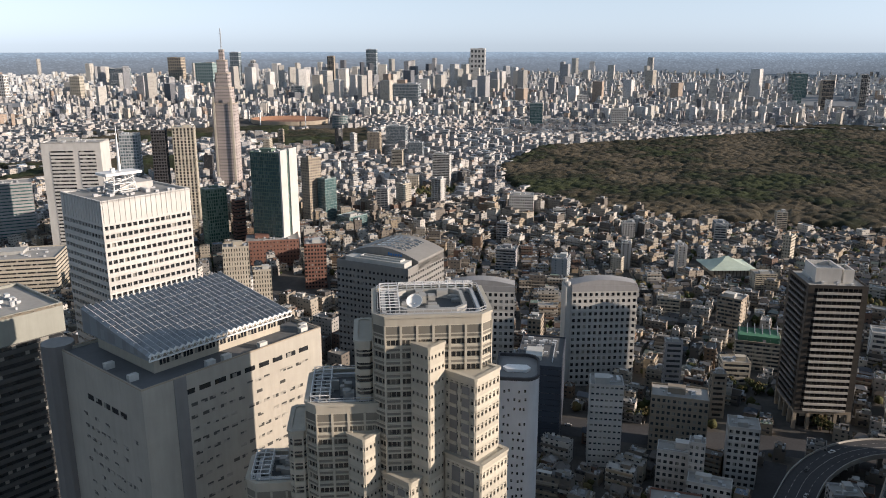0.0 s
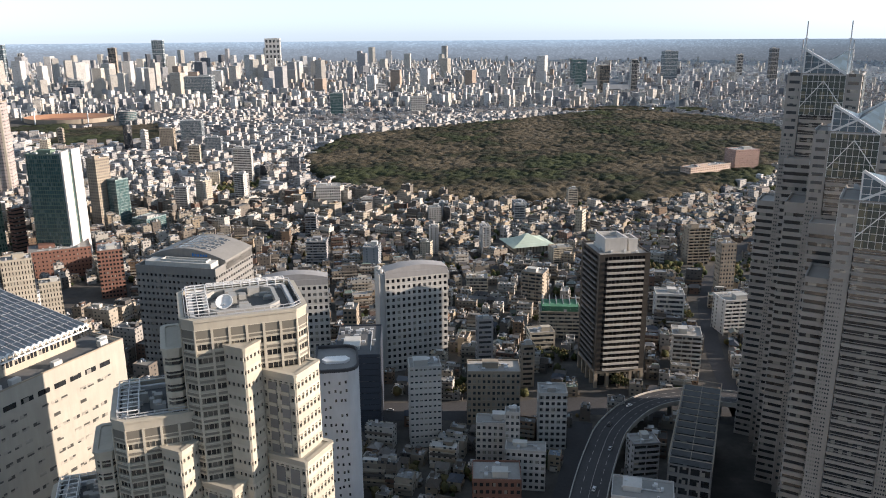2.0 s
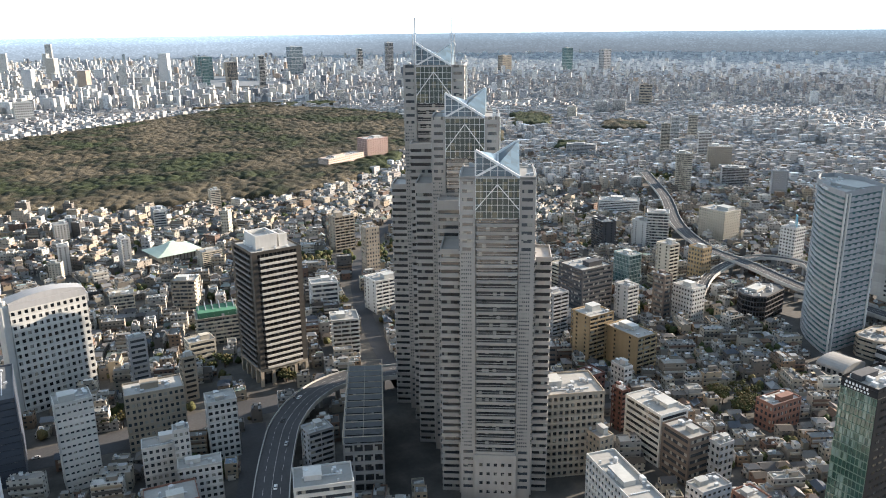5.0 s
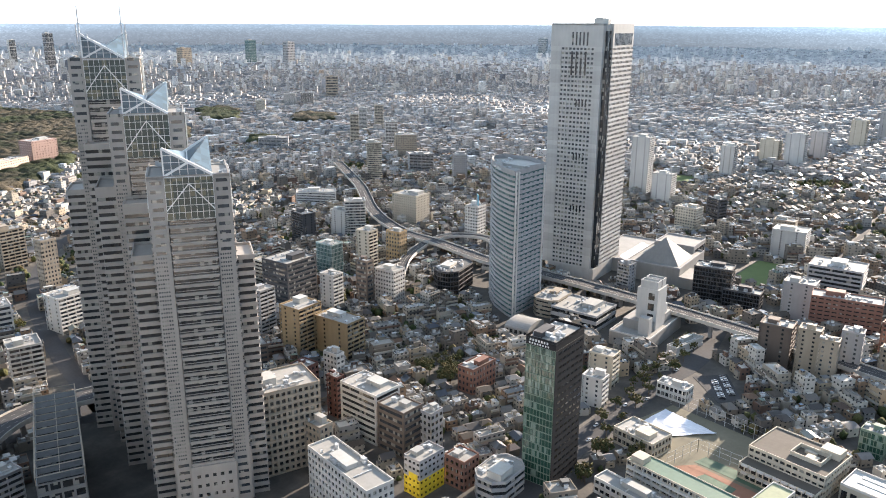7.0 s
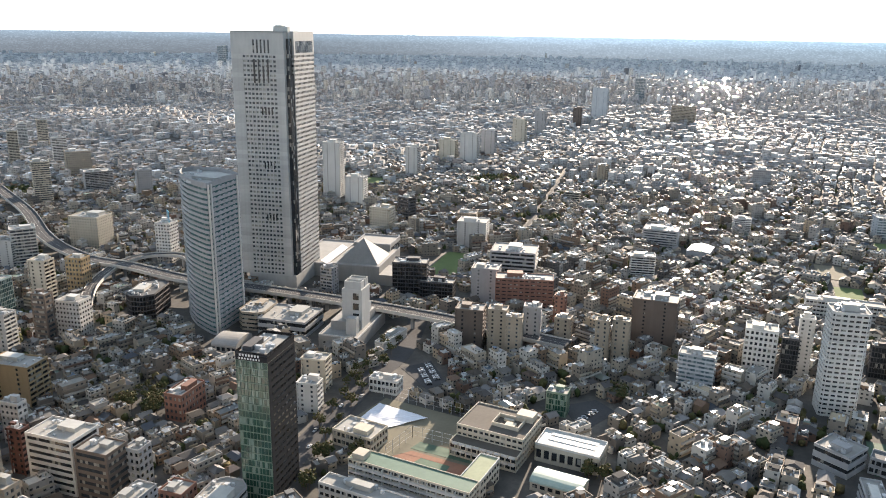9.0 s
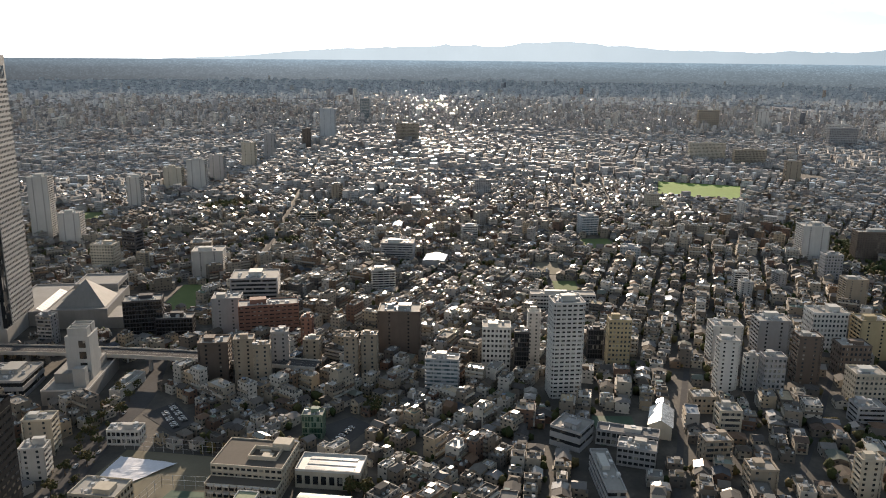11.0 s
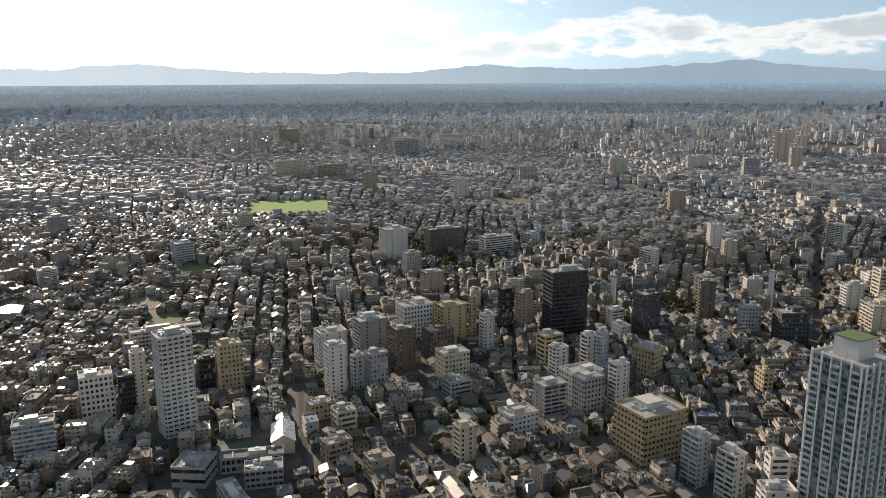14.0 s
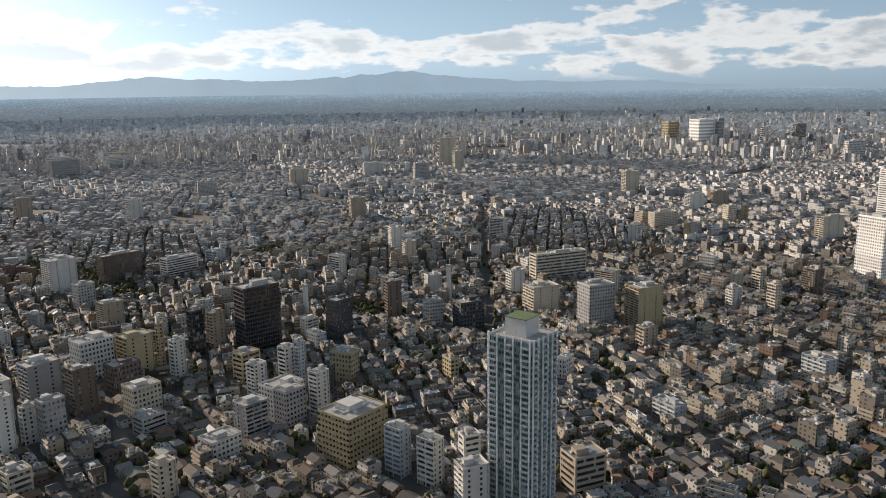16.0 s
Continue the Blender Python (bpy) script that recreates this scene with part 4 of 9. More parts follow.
def city_hall():
    """The stepped hall of cream granite, turned half a right angle to its neighbours."""
    ob = tower("stepped_city_hall", -68.5, 191, 24, [(-52, -20), (24, -20), (24, 16), (-52, 16)], "cream granite city hall stepping down in slotted shafts")
    wall, glass = HALL_STONE, HALL_GLASS
    low = 84
    g = Geo()
    g.box(-51, 21, -12, 14, 0, low)
    part("lower_block", g.mesh("lower_block", wall), ob)
    fh = 3.6

    def shaft(poly, top, frieze, bay, pier, sill=1.1, head=0.5, depth=0.5, main=False):
        n = int((top - frieze - low) / fh)
        zc = top - frieze
        z0 = zc - n * fh
        g = Geo()
        g.prism(poly, 60, z0, top=False)
        part("lower_wall", g.mesh("lower_wall", wall), ob)
        storeys(ob, poly, z0, n, fh, wall, glass, 1.75 if main else sill, 0.3 if main else head, bay, pier, depth)
        # slender ledge and mullions that part each strip of windows
        line = Geo()
        if main:
            line.ring(inset(poly, -0.16), 0.0, 0.22, depth * 0.5)
            line.ring(inset(poly, -0.16), 1.05, 1.30, depth * 0.5)
            line.piers(inset(poly, 0.1), 1.75, fh - 0.3, depth * 0.5, bay / 3, 0.12)
            line.piers(inset(poly, -0.28), 0, fh, 0.4, bay, 0.62, least=4)
            strip = Geo()
            strip.ring(inset(poly, -0.05), 0.30, 0.95, 0.3)
            ms = strip.mesh("spandrel_panel", HALL_PANEL)
        else:
            line.ring(inset(poly, 0.1), sill + 1.0, sill + 1.3, depth * 0.7)
        ml = line.mesh("window_grid", wall)
        for i in range(n):
            grid = part("window_grid", ml, ob, at=(0, 0, z0 + i * fh))
            if main:
                part("spandrel_panel", ms, grid)
        if main:
            g = Geo()
            g.ring(inset(poly, -0.05), zc - 2.3, zc - 0.2, 0.4)
            part("plant_louvre", g.mesh("plant_louvre", HALL_PANEL), ob, "grey louvred panels of the plant storey")
        g = Geo()
        g.ring(poly, zc, top, 0.8)
        g.ring(inset(poly, -0.3), top - 0.6, top + 0.08, 1.3)
        part("frieze", g.mesh("frieze", wall), ob)
        g = Geo()
        zr = top - (1.5 if main else 0.25)
        g.prism(inset(poly, 0.75), zc - 0.3, zr)
        part("roof_slab", g.mesh("roof_slab", DARK_ROOF if main else wall), ob, "dark felted roof" if main else "")
        if not main:
            return
        g = Geo()
        ring = inset(poly, 1.3)
        for i in range(len(ring)):
            p, q = np.array(ring[i]), np.array(ring[(i + 1) % len(ring)])
            k = max(2, int(np.hypot(*(q - p)) / 2.2))
            for j in range(k):
                a = p + (q - p) * j / k
                g.beam((*a, top - 1.6), (*a, top + 1.1), 0.12)
            for zz in (top + 0.3, top + 1.1):
                g.beam((*p, zz), (*q, zz), 0.18)
        part("roof_rail", g.mesh("roof_rail", STEEL), ob, "grey steel rail round the roof")
        g = Geo()
        g.ring(inset(poly, 2.4), top - 1.5, top - 0.4, 1.1)
        part("roof_track", g.mesh("roof_track", STEEL), ob, "grey cleaning track round the roof")

    def octo(x0, x1, y0, y1, cut):
        return [(x0 + p[0], y0 + p[1]) for p in rect(x1 - x0, y1 - y0, cut)]

    shaft(octo(-15.5, 15.5, -13, 14, 3.0), 163, 2.6, 4.0, 0.45, main=True)
    shaft(octo(-34, -2.5, -10.5, 13.8, 3.0), 138, 2.6, 4.0, 0.45, main=True)
    shaft(octo(-52, -33.5, -4, 14.4, 3.0), 112, 2.6, 4.0, 0.45, main=True)
    shaft(octo(-20.5, -15.3, -9, 9, 1.2), 155, 2.0, 2.4, 0.9)
    shaft(octo(-39.2, -33.8, -7, 9, 1.2), 129, 2.0, 2.4, 0.9)

    def diamond(x, y, r, cut=0.4):
        c = math.sqrt(0.5)
        return [(x + (p[0] - r) * c - (p[1] - r) * c, y + (p[0] - r) * c + (p[1] - r) * c) for p in rect(2 * r, 2 * r, cut)]

    # slim shafts set cornerwise before the faces, and stouter slotted ones that step down
    for x, y, r, t in ((-1.5, -13.2, 3.3, 156), (-18.6, -11.0, 3.3, 130)):
        shaft(diamond(x, y, r), t, 1.6, 1.55, 0.75, 1.7, 0.9, 0.3)
    for x, y, r, t in ((10.2, -12.6, 5.4, 148), (11.4, -14.4, 6.1, 125), (-6.8, -12.2, 5.2, 119), (-24.5, -9.0, 4.6, 106)):
        shaft(diamond(x, y, r), t, 1.6, 1.7, 0.75, 1.2, 0.7, 0.5)
        # on the shaded faces, dark strips stand for the shade in open stair slots
        for u in (-r * 0.62, r * 0.12):
            g = Geo()
            g.box(-r - 0.12, -r + 0.2, u, u + r * 0.46, 86, t - 3, 0, (x, y), 45, floor=True)
            slot = part("stair_slot", g.mesh("stair_slot", STONE_DARK), ob, "dark strip for the shade of an open stair slot")
            for k in range(int((t - 90) / fh)):
                g = Geo()
                g.box(-r - 0.4, -r + 0.1, u, u + r * 0.46, 88 + k * fh, 89 + k * fh, 0, (x, y), 45, floor=True)
                part("slot_ledge", g.mesh("slot_ledge", wall), slot)
    top = 161.4
    g = Geo()
    g.ring(octo(-9.5, 9.5, -9, 9, 3), top, top + 2.0, 1.0)
    rd = random.Random(4)
    for i in range(26):
        x, y = rd.uniform(-8, 7), rd.uniform(-8, 7)
        g.box(x, x + rd.uniform(1.0, 3.2), y, y + rd.uniform(0.8, 2.4), top, top + rd.uniform(0.6, 2.4))
    for x0, y0, t in ((-32, -6, 136.4), (-50, 0, 110.4)):
        for i in range(22):
            x, y = x0 + rd.uniform(0, 9), y0 + rd.uniform(0, 12)
            g.box(x, x + rd.uniform(0.8, 2.4), y, y + rd.uniform(0.6, 2.4), t, t + rd.uniform(0.8, 3.0))
    tagged(part("rooftop_equipment", g.mesh("rooftop_equipment", PLANT), ob), kind="stuff")

    def gantry(x0, x1, y0, y1, z, high):
        """An open steel cage that screens the plant on a roof."""
        cage = Geo()
        nx, ny = max(2, round((x1 - x0) / 2.4)), max(2, round((y1 - y0) / 2.4))
        xs, ys = np.linspace(x0, x1, nx + 1), np.linspace(y0, y1, ny + 1)
        for x in xs:
            for y in (y0, y1):
                cage.beam((x, y, z), (x, y, z + high), 0.22)
            cage.beam((x, y0, z + high), (x, y1, z + high), 0.2)
        for y in ys:
            for x in (x0, x1):
                cage.beam((x, y, z), (x, y, z + high), 0.22)
            cage.beam((x0, y, z + high), (x1, y, z + high), 0.2)
        for x in (x0, x1):
            cage.beam((x, y0, z + high / 2), (x, y1, z + high / 2), 0.18)
        for y in (y0, y1):
            cage.beam((x0, y, z + high / 2), (x1, y, z + high / 2), 0.18)
        part("steel_gantry", cage.mesh("steel_gantry", WHITE_STEEL), ob, "pale open steel cage on the roof")

    gantry(-13.5, -8.5, -11, 10, 161.4, 3.4)
    gantry(-8, 13, 10.2, 12.6, 161.4, 2.8)
    gantry(-32.5, -27.5, -8.5, 11, 136.4, 3.4)
    gantry(-50.5, -45.5, -2, 12, 110.4, 3.4)
    oval = Geo()
    rim = [(2.0 + 8.2 * math.cos(i * math.tau / 28), -0.5 + 6.6 * math.sin(i * math.tau / 28)) for i in range(28)]
    oval.ring(rim, top, top + 0.7, 0.4)
    part("oval_upstand", oval.mesh("oval_upstand", PLANT), ob, "grey oval upstand round the roof well")
    bm = bmesh.new()
    bmesh.ops.create_uvsphere(bm, u_segments=20, v_segments=10, radius=2.2)
    bmesh.ops.delete(bm, geom=[v for v in bm.verts if v.co.z > 0.1], context="VERTS")
    bmesh.ops.solidify(bm, geom=bm.faces[:], thickness=0.15)
    bmesh.ops.scale(bm, vec=(1, 1, 0.4), verts=bm.verts)
    me = bpy.data.meshes.new("dish")
    bm.to_mesh(me)
    me.materials.append(WHITE_STEEL)
    dish = part("dish_aerial", me, ob, "white dish aerial", (-4.5, -6, top + 3.4))
    dish.rotation_euler = (radians(38), radians(-12), 0)
    g = Geo()
    g.drum(-4.5, -6, 0.35, top - 0.4, top + 2.8)
    part("dish_post", g.mesh("dish_post", STEEL), ob)


# olive-gold panes paint mottled reflections into the head glass
PARK_GLASS = glass_mat("dark_green_head_glass", (0.014, 0.030, 0.025), (0.13, 0.125, 0.075), 0.22, 0.3, 2.2)
CAP_GLASS = glass_mat("blue_cap_glass", (0.075, 0.115, 0.145), (0.085, 0.12, 0.14), 0.2, 0.35, 3.0)


def park_shaft(ob, cx, cy, s, top, base, mirrored=False):
    """One of the three granite shafts: slotted corner piers, a banded bay, a latticed glass head and a raking glass cap."""
    h = s / 2
    body = [(cx - h, cy - h), (cx + h, cy - h), (cx + h, cy + h), (cx - h, cy + h)]
    bay = s * 0.29
    head = 17.0
    fh = 3.85
    count = int((top - head - 4) / fh)
    # corner piers with small slots, storey by storey
    g = Geo()
    for sx, sy in ((-1, -1), (1, -1), (1, 1), (-1, 1)):
        x0, x1 = sorted((cx + sx * bay, cx + sx * h))
        y0, y1 = sorted((cy + sy * bay, cy + sy * h))
        g = Geo()
        g.box(x0, x1, y0, y1, 0, top)
        part("corner_pier", g.mesh("corner_pier", PARK_STONE), ob)
    slot = Geo()
    for i in range(int(top / fh) - 1):
        z = 8 + i * fh
        if top - 30 < z or z < 30 or i % 1 == 0:
            for sx in (-1, 1):
                m = cx + sx * (bay + h) / 2
                wd = 2.4 if z > top - 34 or z < 28 else 0.5
                for k in ((0,) if wd > 1 else (-2.4, -1.4, -0.4, 0.6, 1.6)):
                    for zz in ((z,) if wd > 1 else (z, z + 1.9)):
                        slot.box(m + k - wd, m + k + wd if wd > 1 else m + k + 0.1, cy - h - 0.06, cy - h + 0.3, zz, zz + (1.5 if wd > 1 else 0.75), floor=True)
            for sy in (-1, 1):
                m = cy + sy * (bay + h) / 2
                for ex in (cx + h, cx - h):
                    slot.box(ex - 0.06, ex + 0.06, m - 1.6, m + 1.6, z, z + 1.5, floor=True)
    tagged(part("slot_window", slot.mesh("slot_window", GLASS), ob), kind="stuff")
    # banded bays on all four sides
    out = 1.2
    poly = [(cx - bay, cy - h - out), (cx + bay, cy - h - out), (cx + bay, cy - bay), (cx + h + out, cy - bay), (cx + h + out, cy + bay), (cx + bay, cy + bay),
            (cx + bay, cy + h + out), (cx - bay, cy + h + out), (cx - bay, cy + bay), (cx - h - out, cy + bay), (cx - h - out, cy - bay), (cx - bay, cy - bay)]
    band, win, ledge = Geo(), Geo(), Geo()
    rings = [(inset(poly, 0.4), 0.0), (inset(poly, 0.4), 0.95), (poly, 0.95), (poly, 1.6)]
    k = len(poly)
    band.v = [(*p, z) for ring, z in rings for p in ring]
    band.f = [(r * k + i, r * k + (i + 1) % k, (r + 1) * k + (i + 1) % k, (r + 1) * k + i) for r in range(3) for i in range(k)]
    band.f += [tuple(range(k))[::-1], tuple(3 * k + i for i in range(k))]
    band.m = [0] * len(band.f)
    ledge.prism(inset(poly, 0.3), 2.35, 2.6, bottom=True)
    for x0, x1, y0, y1 in ((cx - bay, cx + bay, cy - h - out, cy + h + out), (cx - h - out, cx + h + out, cy - bay + 0.01, cy + bay - 0.01)):
        win.box(x0 + 0.55, x1 - 0.55, y0 + 0.55, y1 - 0.55, 1.7, fh)
    ml = ledge.mesh("sill_ledge", PARK_STONE)
    mb, mw = band.mesh("spandrel_band", PARK_STONE), win.mesh("window_band", GLASS_DIM)
    for i in range(6, count):
        level = part("spandrel_band", mb, ob, at=(0, 0, 4 + i * fh))
        part("sill_ledge", ml, level)
        part("window_band", mw, level)
    g = Geo()
    for x0, x1, y0, y1 in ((cx - bay - 0.4, cx + bay + 0.4, cy - h - out - 0.4, cy + h + out), (cx - h - out, cx + h + out, cy - bay, cy + bay)):
        g.box(x0, x1, y0, y1, 0, 4 + 6 * fh)
    part("base_block", g.mesh("base_block", PARK_STONE), ob)
    s2 = Geo()
    for i in range(4):
        for k in range(5):
            s2.box(cx - bay + 2 + k * bay * 0.36, cx - bay + 3.6 + k * bay * 0.36, cy - h - out - 0.46, cy - h - out, 6 + i * 5, 7.6 + i * 5, floor=True)
    part("base_window", s2.mesh("base_window", GLASS_DIM), ob)
    zt = 4 + count * fh
    # latticed glass head
    g, bars = Geo(), Geo()
    g.box(cx - bay, cx + bay, cy - h - 0.3, cy + h + 0.3, zt, top - 0.5)
    g.box(cx - h - 0.3, cx + h + 0.3, cy - bay, cy + bay, zt, top - 0.5)
    part("glass_head", g.mesh("glass_head", PARK_GLASS), ob, "greenish latticed glass head")
    for face in range(4):
        c, sn = (1, 0, -1, 0)[face], (0, 1, 0, -1)[face]

        def put(u, n, z):
            return (cx + u * c + n * sn, cy + u * sn - n * c, z)
        for k in range(9):
            u = -bay + 2 * bay * k / 8
            bars.beam(put(u, h + 0.45, zt), put(u, h + 0.45, top), 0.18)
        for k in range(7):
            z = zt + (top - zt) * k / 6
            bars.beam(put(-bay, h + 0.45, z), put(bay, h + 0.45, z), 0.18)
        for sg in (-1, 1):
            bars.beam(put(sg * bay, h + 0.6, zt + 4), put(0, h + 0.6, top - 3), 0.42)
    # raking glass cap with its crossed white beams
    zc = top + s * 0.36
    cap = Geo()
    cap.face([(cx - bay, cy - h * 0.95, top), (cx + bay, cy - h * 0.95, top), (cx, cy - h * 0.95, top + s * 0.16), (cx - bay, cy - h * 0.95, zc)])
    cap.face([(cx - bay, cy - h * 0.95, zc), (cx, cy - h * 0.95, top + s * 0.16), (cx, cy + h * 0.9, top + s * 0.16), (cx - bay, cy + h * 0.9, top + s * 0.1)])
    cap.face([(cx - bay, cy - h * 0.9, top), (cx - bay, cy - h * 0.95, zc), (cx - bay, cy + h * 0.9, top + s * 0.1), (cx - bay, cy + h * 0.9, top)])
    cap.face([(cx, cy - h * 0.9, top + s * 0.16), (cx + bay, cy - h * 0.95, top), (cx + bay, cy + h * 0.9, zc), (cx, cy + h * 0.9, top + s * 0.16)])
    cap.face([(cx + bay, cy - h * 0.95, top), (cx + bay, cy + h * 0.9, top), (cx + bay, cy + h * 0.9, zc)])
    cap.face([(cx + bay, cy + h * 0.9, top), (cx - bay, cy + h * 0.9, top), (cx, cy + h * 0.9, top + s * 0.16), (cx + bay, cy + h * 0.9, zc)])
    part("glass_cap", cap.mesh("glass_cap", CAP_GLASS), ob, "raking blue-grey glass cap")
    bars.beam((cx - bay, cy - h * 0.97, zc), (cx + bay, cy - h * 0.97, top + 0.3), 1.1)
    bars.beam((cx - bay, cy - h * 0.97, top + 0.3), (cx, cy - h * 0.97, top + s * 0.17), 0.9)
    bars.beam((cx + bay, cy + h * 0.9, zc), (cx - bay, cy + h * 0.9, top + 0.3), 1.1)
    bars.beam((cx - bay, cy - h * 0.97, top), (cx - bay, cy - h * 0.97, zc), 0.6)
    bars.beam((cx + bay, cy + h * 0.9, top), (cx + bay, cy + h * 0.9, zc), 0.6)
    bars.beam((cx, cy - h * 0.97, top + s * 0.17), (cx, cy + h * 0.9, top + s * 0.17), 0.6)
    for k in range(1, 6):
        u = -bay + 2 * bay * k / 6
        bars.beam((u + cx, cy - h * 0.97, top), (u + cx, cy - h * 0.97, top + (zc - top) * (1 - k / 6)), 0.25)
    for k in range(1, 4):
        bars.beam((cx - bay, cy - h * 0.97, top + (zc - top) * k / 4), (cx - bay + 2 * bay * (1 - k / 4), cy - h * 0.97, top + (zc - top) * k / 4), 0.22)
    part("white_frame", bars.mesh("white_frame", WHITE_STEEL), ob, "white steel lattice and crossed beams")
    g = Geo()
    g.ring(body, top - 0.8, top + 0.6, 0.7)
    g.prism(inset(body, 0.5), top - 0.8, top - 0.3)
    part("roof_edge", g.mesh("roof_edge", PARK_STONE), ob)
    g = Geo()
    for i in range(9):
        rd = random.Random(i + int(top))
        x, y = cx + rd.choice((-1, 1)) * rd.uniform(bay + 1, h - 2.5), cy + rd.choice((-1, 1)) * rd.uniform(bay, h - 2.5)
        g.box(x, x + 1.5, y, y + 1.5, top - 0.3, top + rd.uniform(0.8, 2))
    tagged(part("rooftop_equipment", g.mesh("rooftop_equipment", STEEL), ob), kind="stuff")


def park_tower():
    ob = tower("stepped_park_tower", 0, 0, 0, [(128, 318), (175, 295), (200, 440), (140, 470)], "grey granite tower of three stepped shafts with raking glass caps")
    ob.matrix_basis = pose(157.1, 325.7, 0, 0, 0, -26)
    sx = 34.0
    park_shaft(ob, 0, 0, sx, 165, 0)
    park_shaft(ob, -16.8, 49.7, sx, 186, 0)
    park_shaft(ob, -36.3, 98.3, sx, 209, 0)
    # wings that tie the shafts together
    for x, y, w, d, t in ((-30, 16.9, 34, 16, 146), (-49, 66.6, 36, 15, 167), (16.9, -6, 9, 22, 124), (-27, -8, 10, 24, 128), (-43.5, 40, 10, 26, 150), (-63, 88, 10, 24, 140)):
        poly = [(x + p[0], y + p[1]) for p in rect(w, d)]
        storeys(ob, poly, 0, int(t / 3.85), 3.85, PARK_STONE, GLASS_DIM, 1.75, 0.3, 0, 0, 0.7)
        g = Geo()
        g.ring(poly, int(t / 3.85) * 3.85, t + 1.2, 0.6)
        g.prism(inset(poly, 0.5), t - 1, t)
        part("wing_roof", g.mesh("wing_roof", PARK_STONE), ob)
    for x, y, hgt in ((-46.5, 83, 26), (-48, 85, 17), (-26.5, 83, 26), (-25, 85, 17), (-46, 112, 12)):
        g = Geo()
        g.beam((x, y, 205), (x, y, 209 + hgt), 0.55)
        for k in range(4):
            g.beam((x - 0.9, y, 211 + k * hgt / 5), (x + 0.9, y, 211 + k * hgt / 5), 0.25)
        part("roof_mast", g.mesh("roof_mast", STEEL), ob, "thin steel roof mast")


def opera_tower():
    w, d, top = 55, 46, 226
    ob = tower("slab_tower", 569, 391, 11, rect(w, d), "tall pale stone tower with square windows and glass slot")
    wall = OPERA_STONE
    fh, n = 3.9, 50
    z0 = 12.0
    west = [(10, 0), (w, 0), (w, d), (10, d)]
    # right-hand slab: closely set windows
    storeys(ob, west, z0, n, fh, wall, GLASS_DIM, 1.1, 0.8, 2.9, 0.9, 0.6, edges=(0, 1, 2))
    # left-hand slab: a broad blank margin and a field of square windows
    g, mx, gw = Geo(), -1.5, Geo()
    x0, x1, y0, y1 = mx, 9.0, 4.0, d + 6.0
    g.ring([(x0, y0), (x1, y0), (x1, y1), (x0, y1)], 0, fh, 0.2)
    for a, b in ((y0, y0 + 7), (y1 - 10, y1)):
        g.box(x0 - 0.8, x0, a, b, 0, fh, floor=True)
    g.box(x0 - 0.8, x0, y0 + 7, y1 - 10, 0, 1.1, floor=True)
    g.box(x0 - 0.8, x0, y0 + 7, y1 - 10, fh - 0.9, fh, floor=True)
    m = 9
    for k in range(m + 1):
        u = y0 + 7 + (y1 - 10 - y0 - 7) * k / m
        g.box(x0 - 0.8, x0, u - 0.55, u + 0.55, 1.1, fh - 0.9)
    gw.box(x0 - 0.25, x0 + 0.05, y0 + 7, y1 - 10, 1.0, fh - 0.8)
    me, mw = g.mesh("storey_wall", wall), gw.mesh("window_band", GLASS)
    for i in range(n):
        part("storey_wall", me, ob, at=(0, 0, z0 + i * fh))
        part("window_band", mw, ob, at=(0, 0, z0 + i * fh))
    g = Geo()
    zt = z0 + n * fh
    for poly in ([(x0 - 0.8, y0), (x1, y0), (x1, y1), (x0 - 0.8, y1)], west):
        g = Geo()
        g.ring(poly, zt, top, 0.8)
        upper = part("blank_upper_wall", g.mesh("blank_upper_wall", wall), ob)
        g = Geo()
        g.prism(inset(poly, 0.7), zt, top - 1.5)
        part("roof_slab", g.mesh("roof_slab", wall), upper)
    g = Geo()
    g.box(x0 - 0.8, w, 0, d, 0, z0)
    part("base_wall", g.mesh("base_wall", wall), ob)
    slots = []
    for k in range(5):
        u = y0 + 13 + k * 3.4
        slots.append((x0 - 0.9, x0 - 0.5, u, u + 1.5, zt + 1, zt + 12))
    for k in range(4):
        slots.append((x0 - 0.9, x0 - 0.5, y0 + 14 + k * 4.2, y0 + 15.6 + k * 4.2, zt - 24, zt - 4))
    for i in (13, 25, 37):
        for k in range(4):
            slots.append((x0 - 0.9, x0 - 0.5, y0 + 12 + k * 2.9, y0 + 13.3 + k * 2.9, z0 + i * fh, z0 + i * fh + 6))
    for k in range(15):
        slots.append((14 + k * 2.6, 15.3 + k * 2.6, -0.1, 0.3, zt + 1, zt + 11))
    for box in slots:
        g = Geo()
        g.box(*box, floor=True)
        part("tall_slot", g.mesh("tall_slot", GLASS_DIM), ob)
    g = Geo()
    g.box(x1 - 6, 10.5, 1.8, d - 2, 4, top - 6)
    g.box(x1 - 7.5, 10.5, 0.8, 5, 4, top - 36)
    part("glass_slot", g.mesh("glass_slot", GLASS_DIM), ob, "dark glass slot between the slabs")
    g = Geo()
    g.box(5, 11, 3, 16, top - 6, top + 4)
    g.box(4, 12, 8, 14, top + 4, top + 5)
    part("lift_head", g.mesh("lift_head", PLANT), ob)
    roof_top(ob, [(x0 - 0.8, y0), (x1, y0), (x1, y1), (x0 - 0.8, y1)], top - 1.4, wall, 4, plant=False)


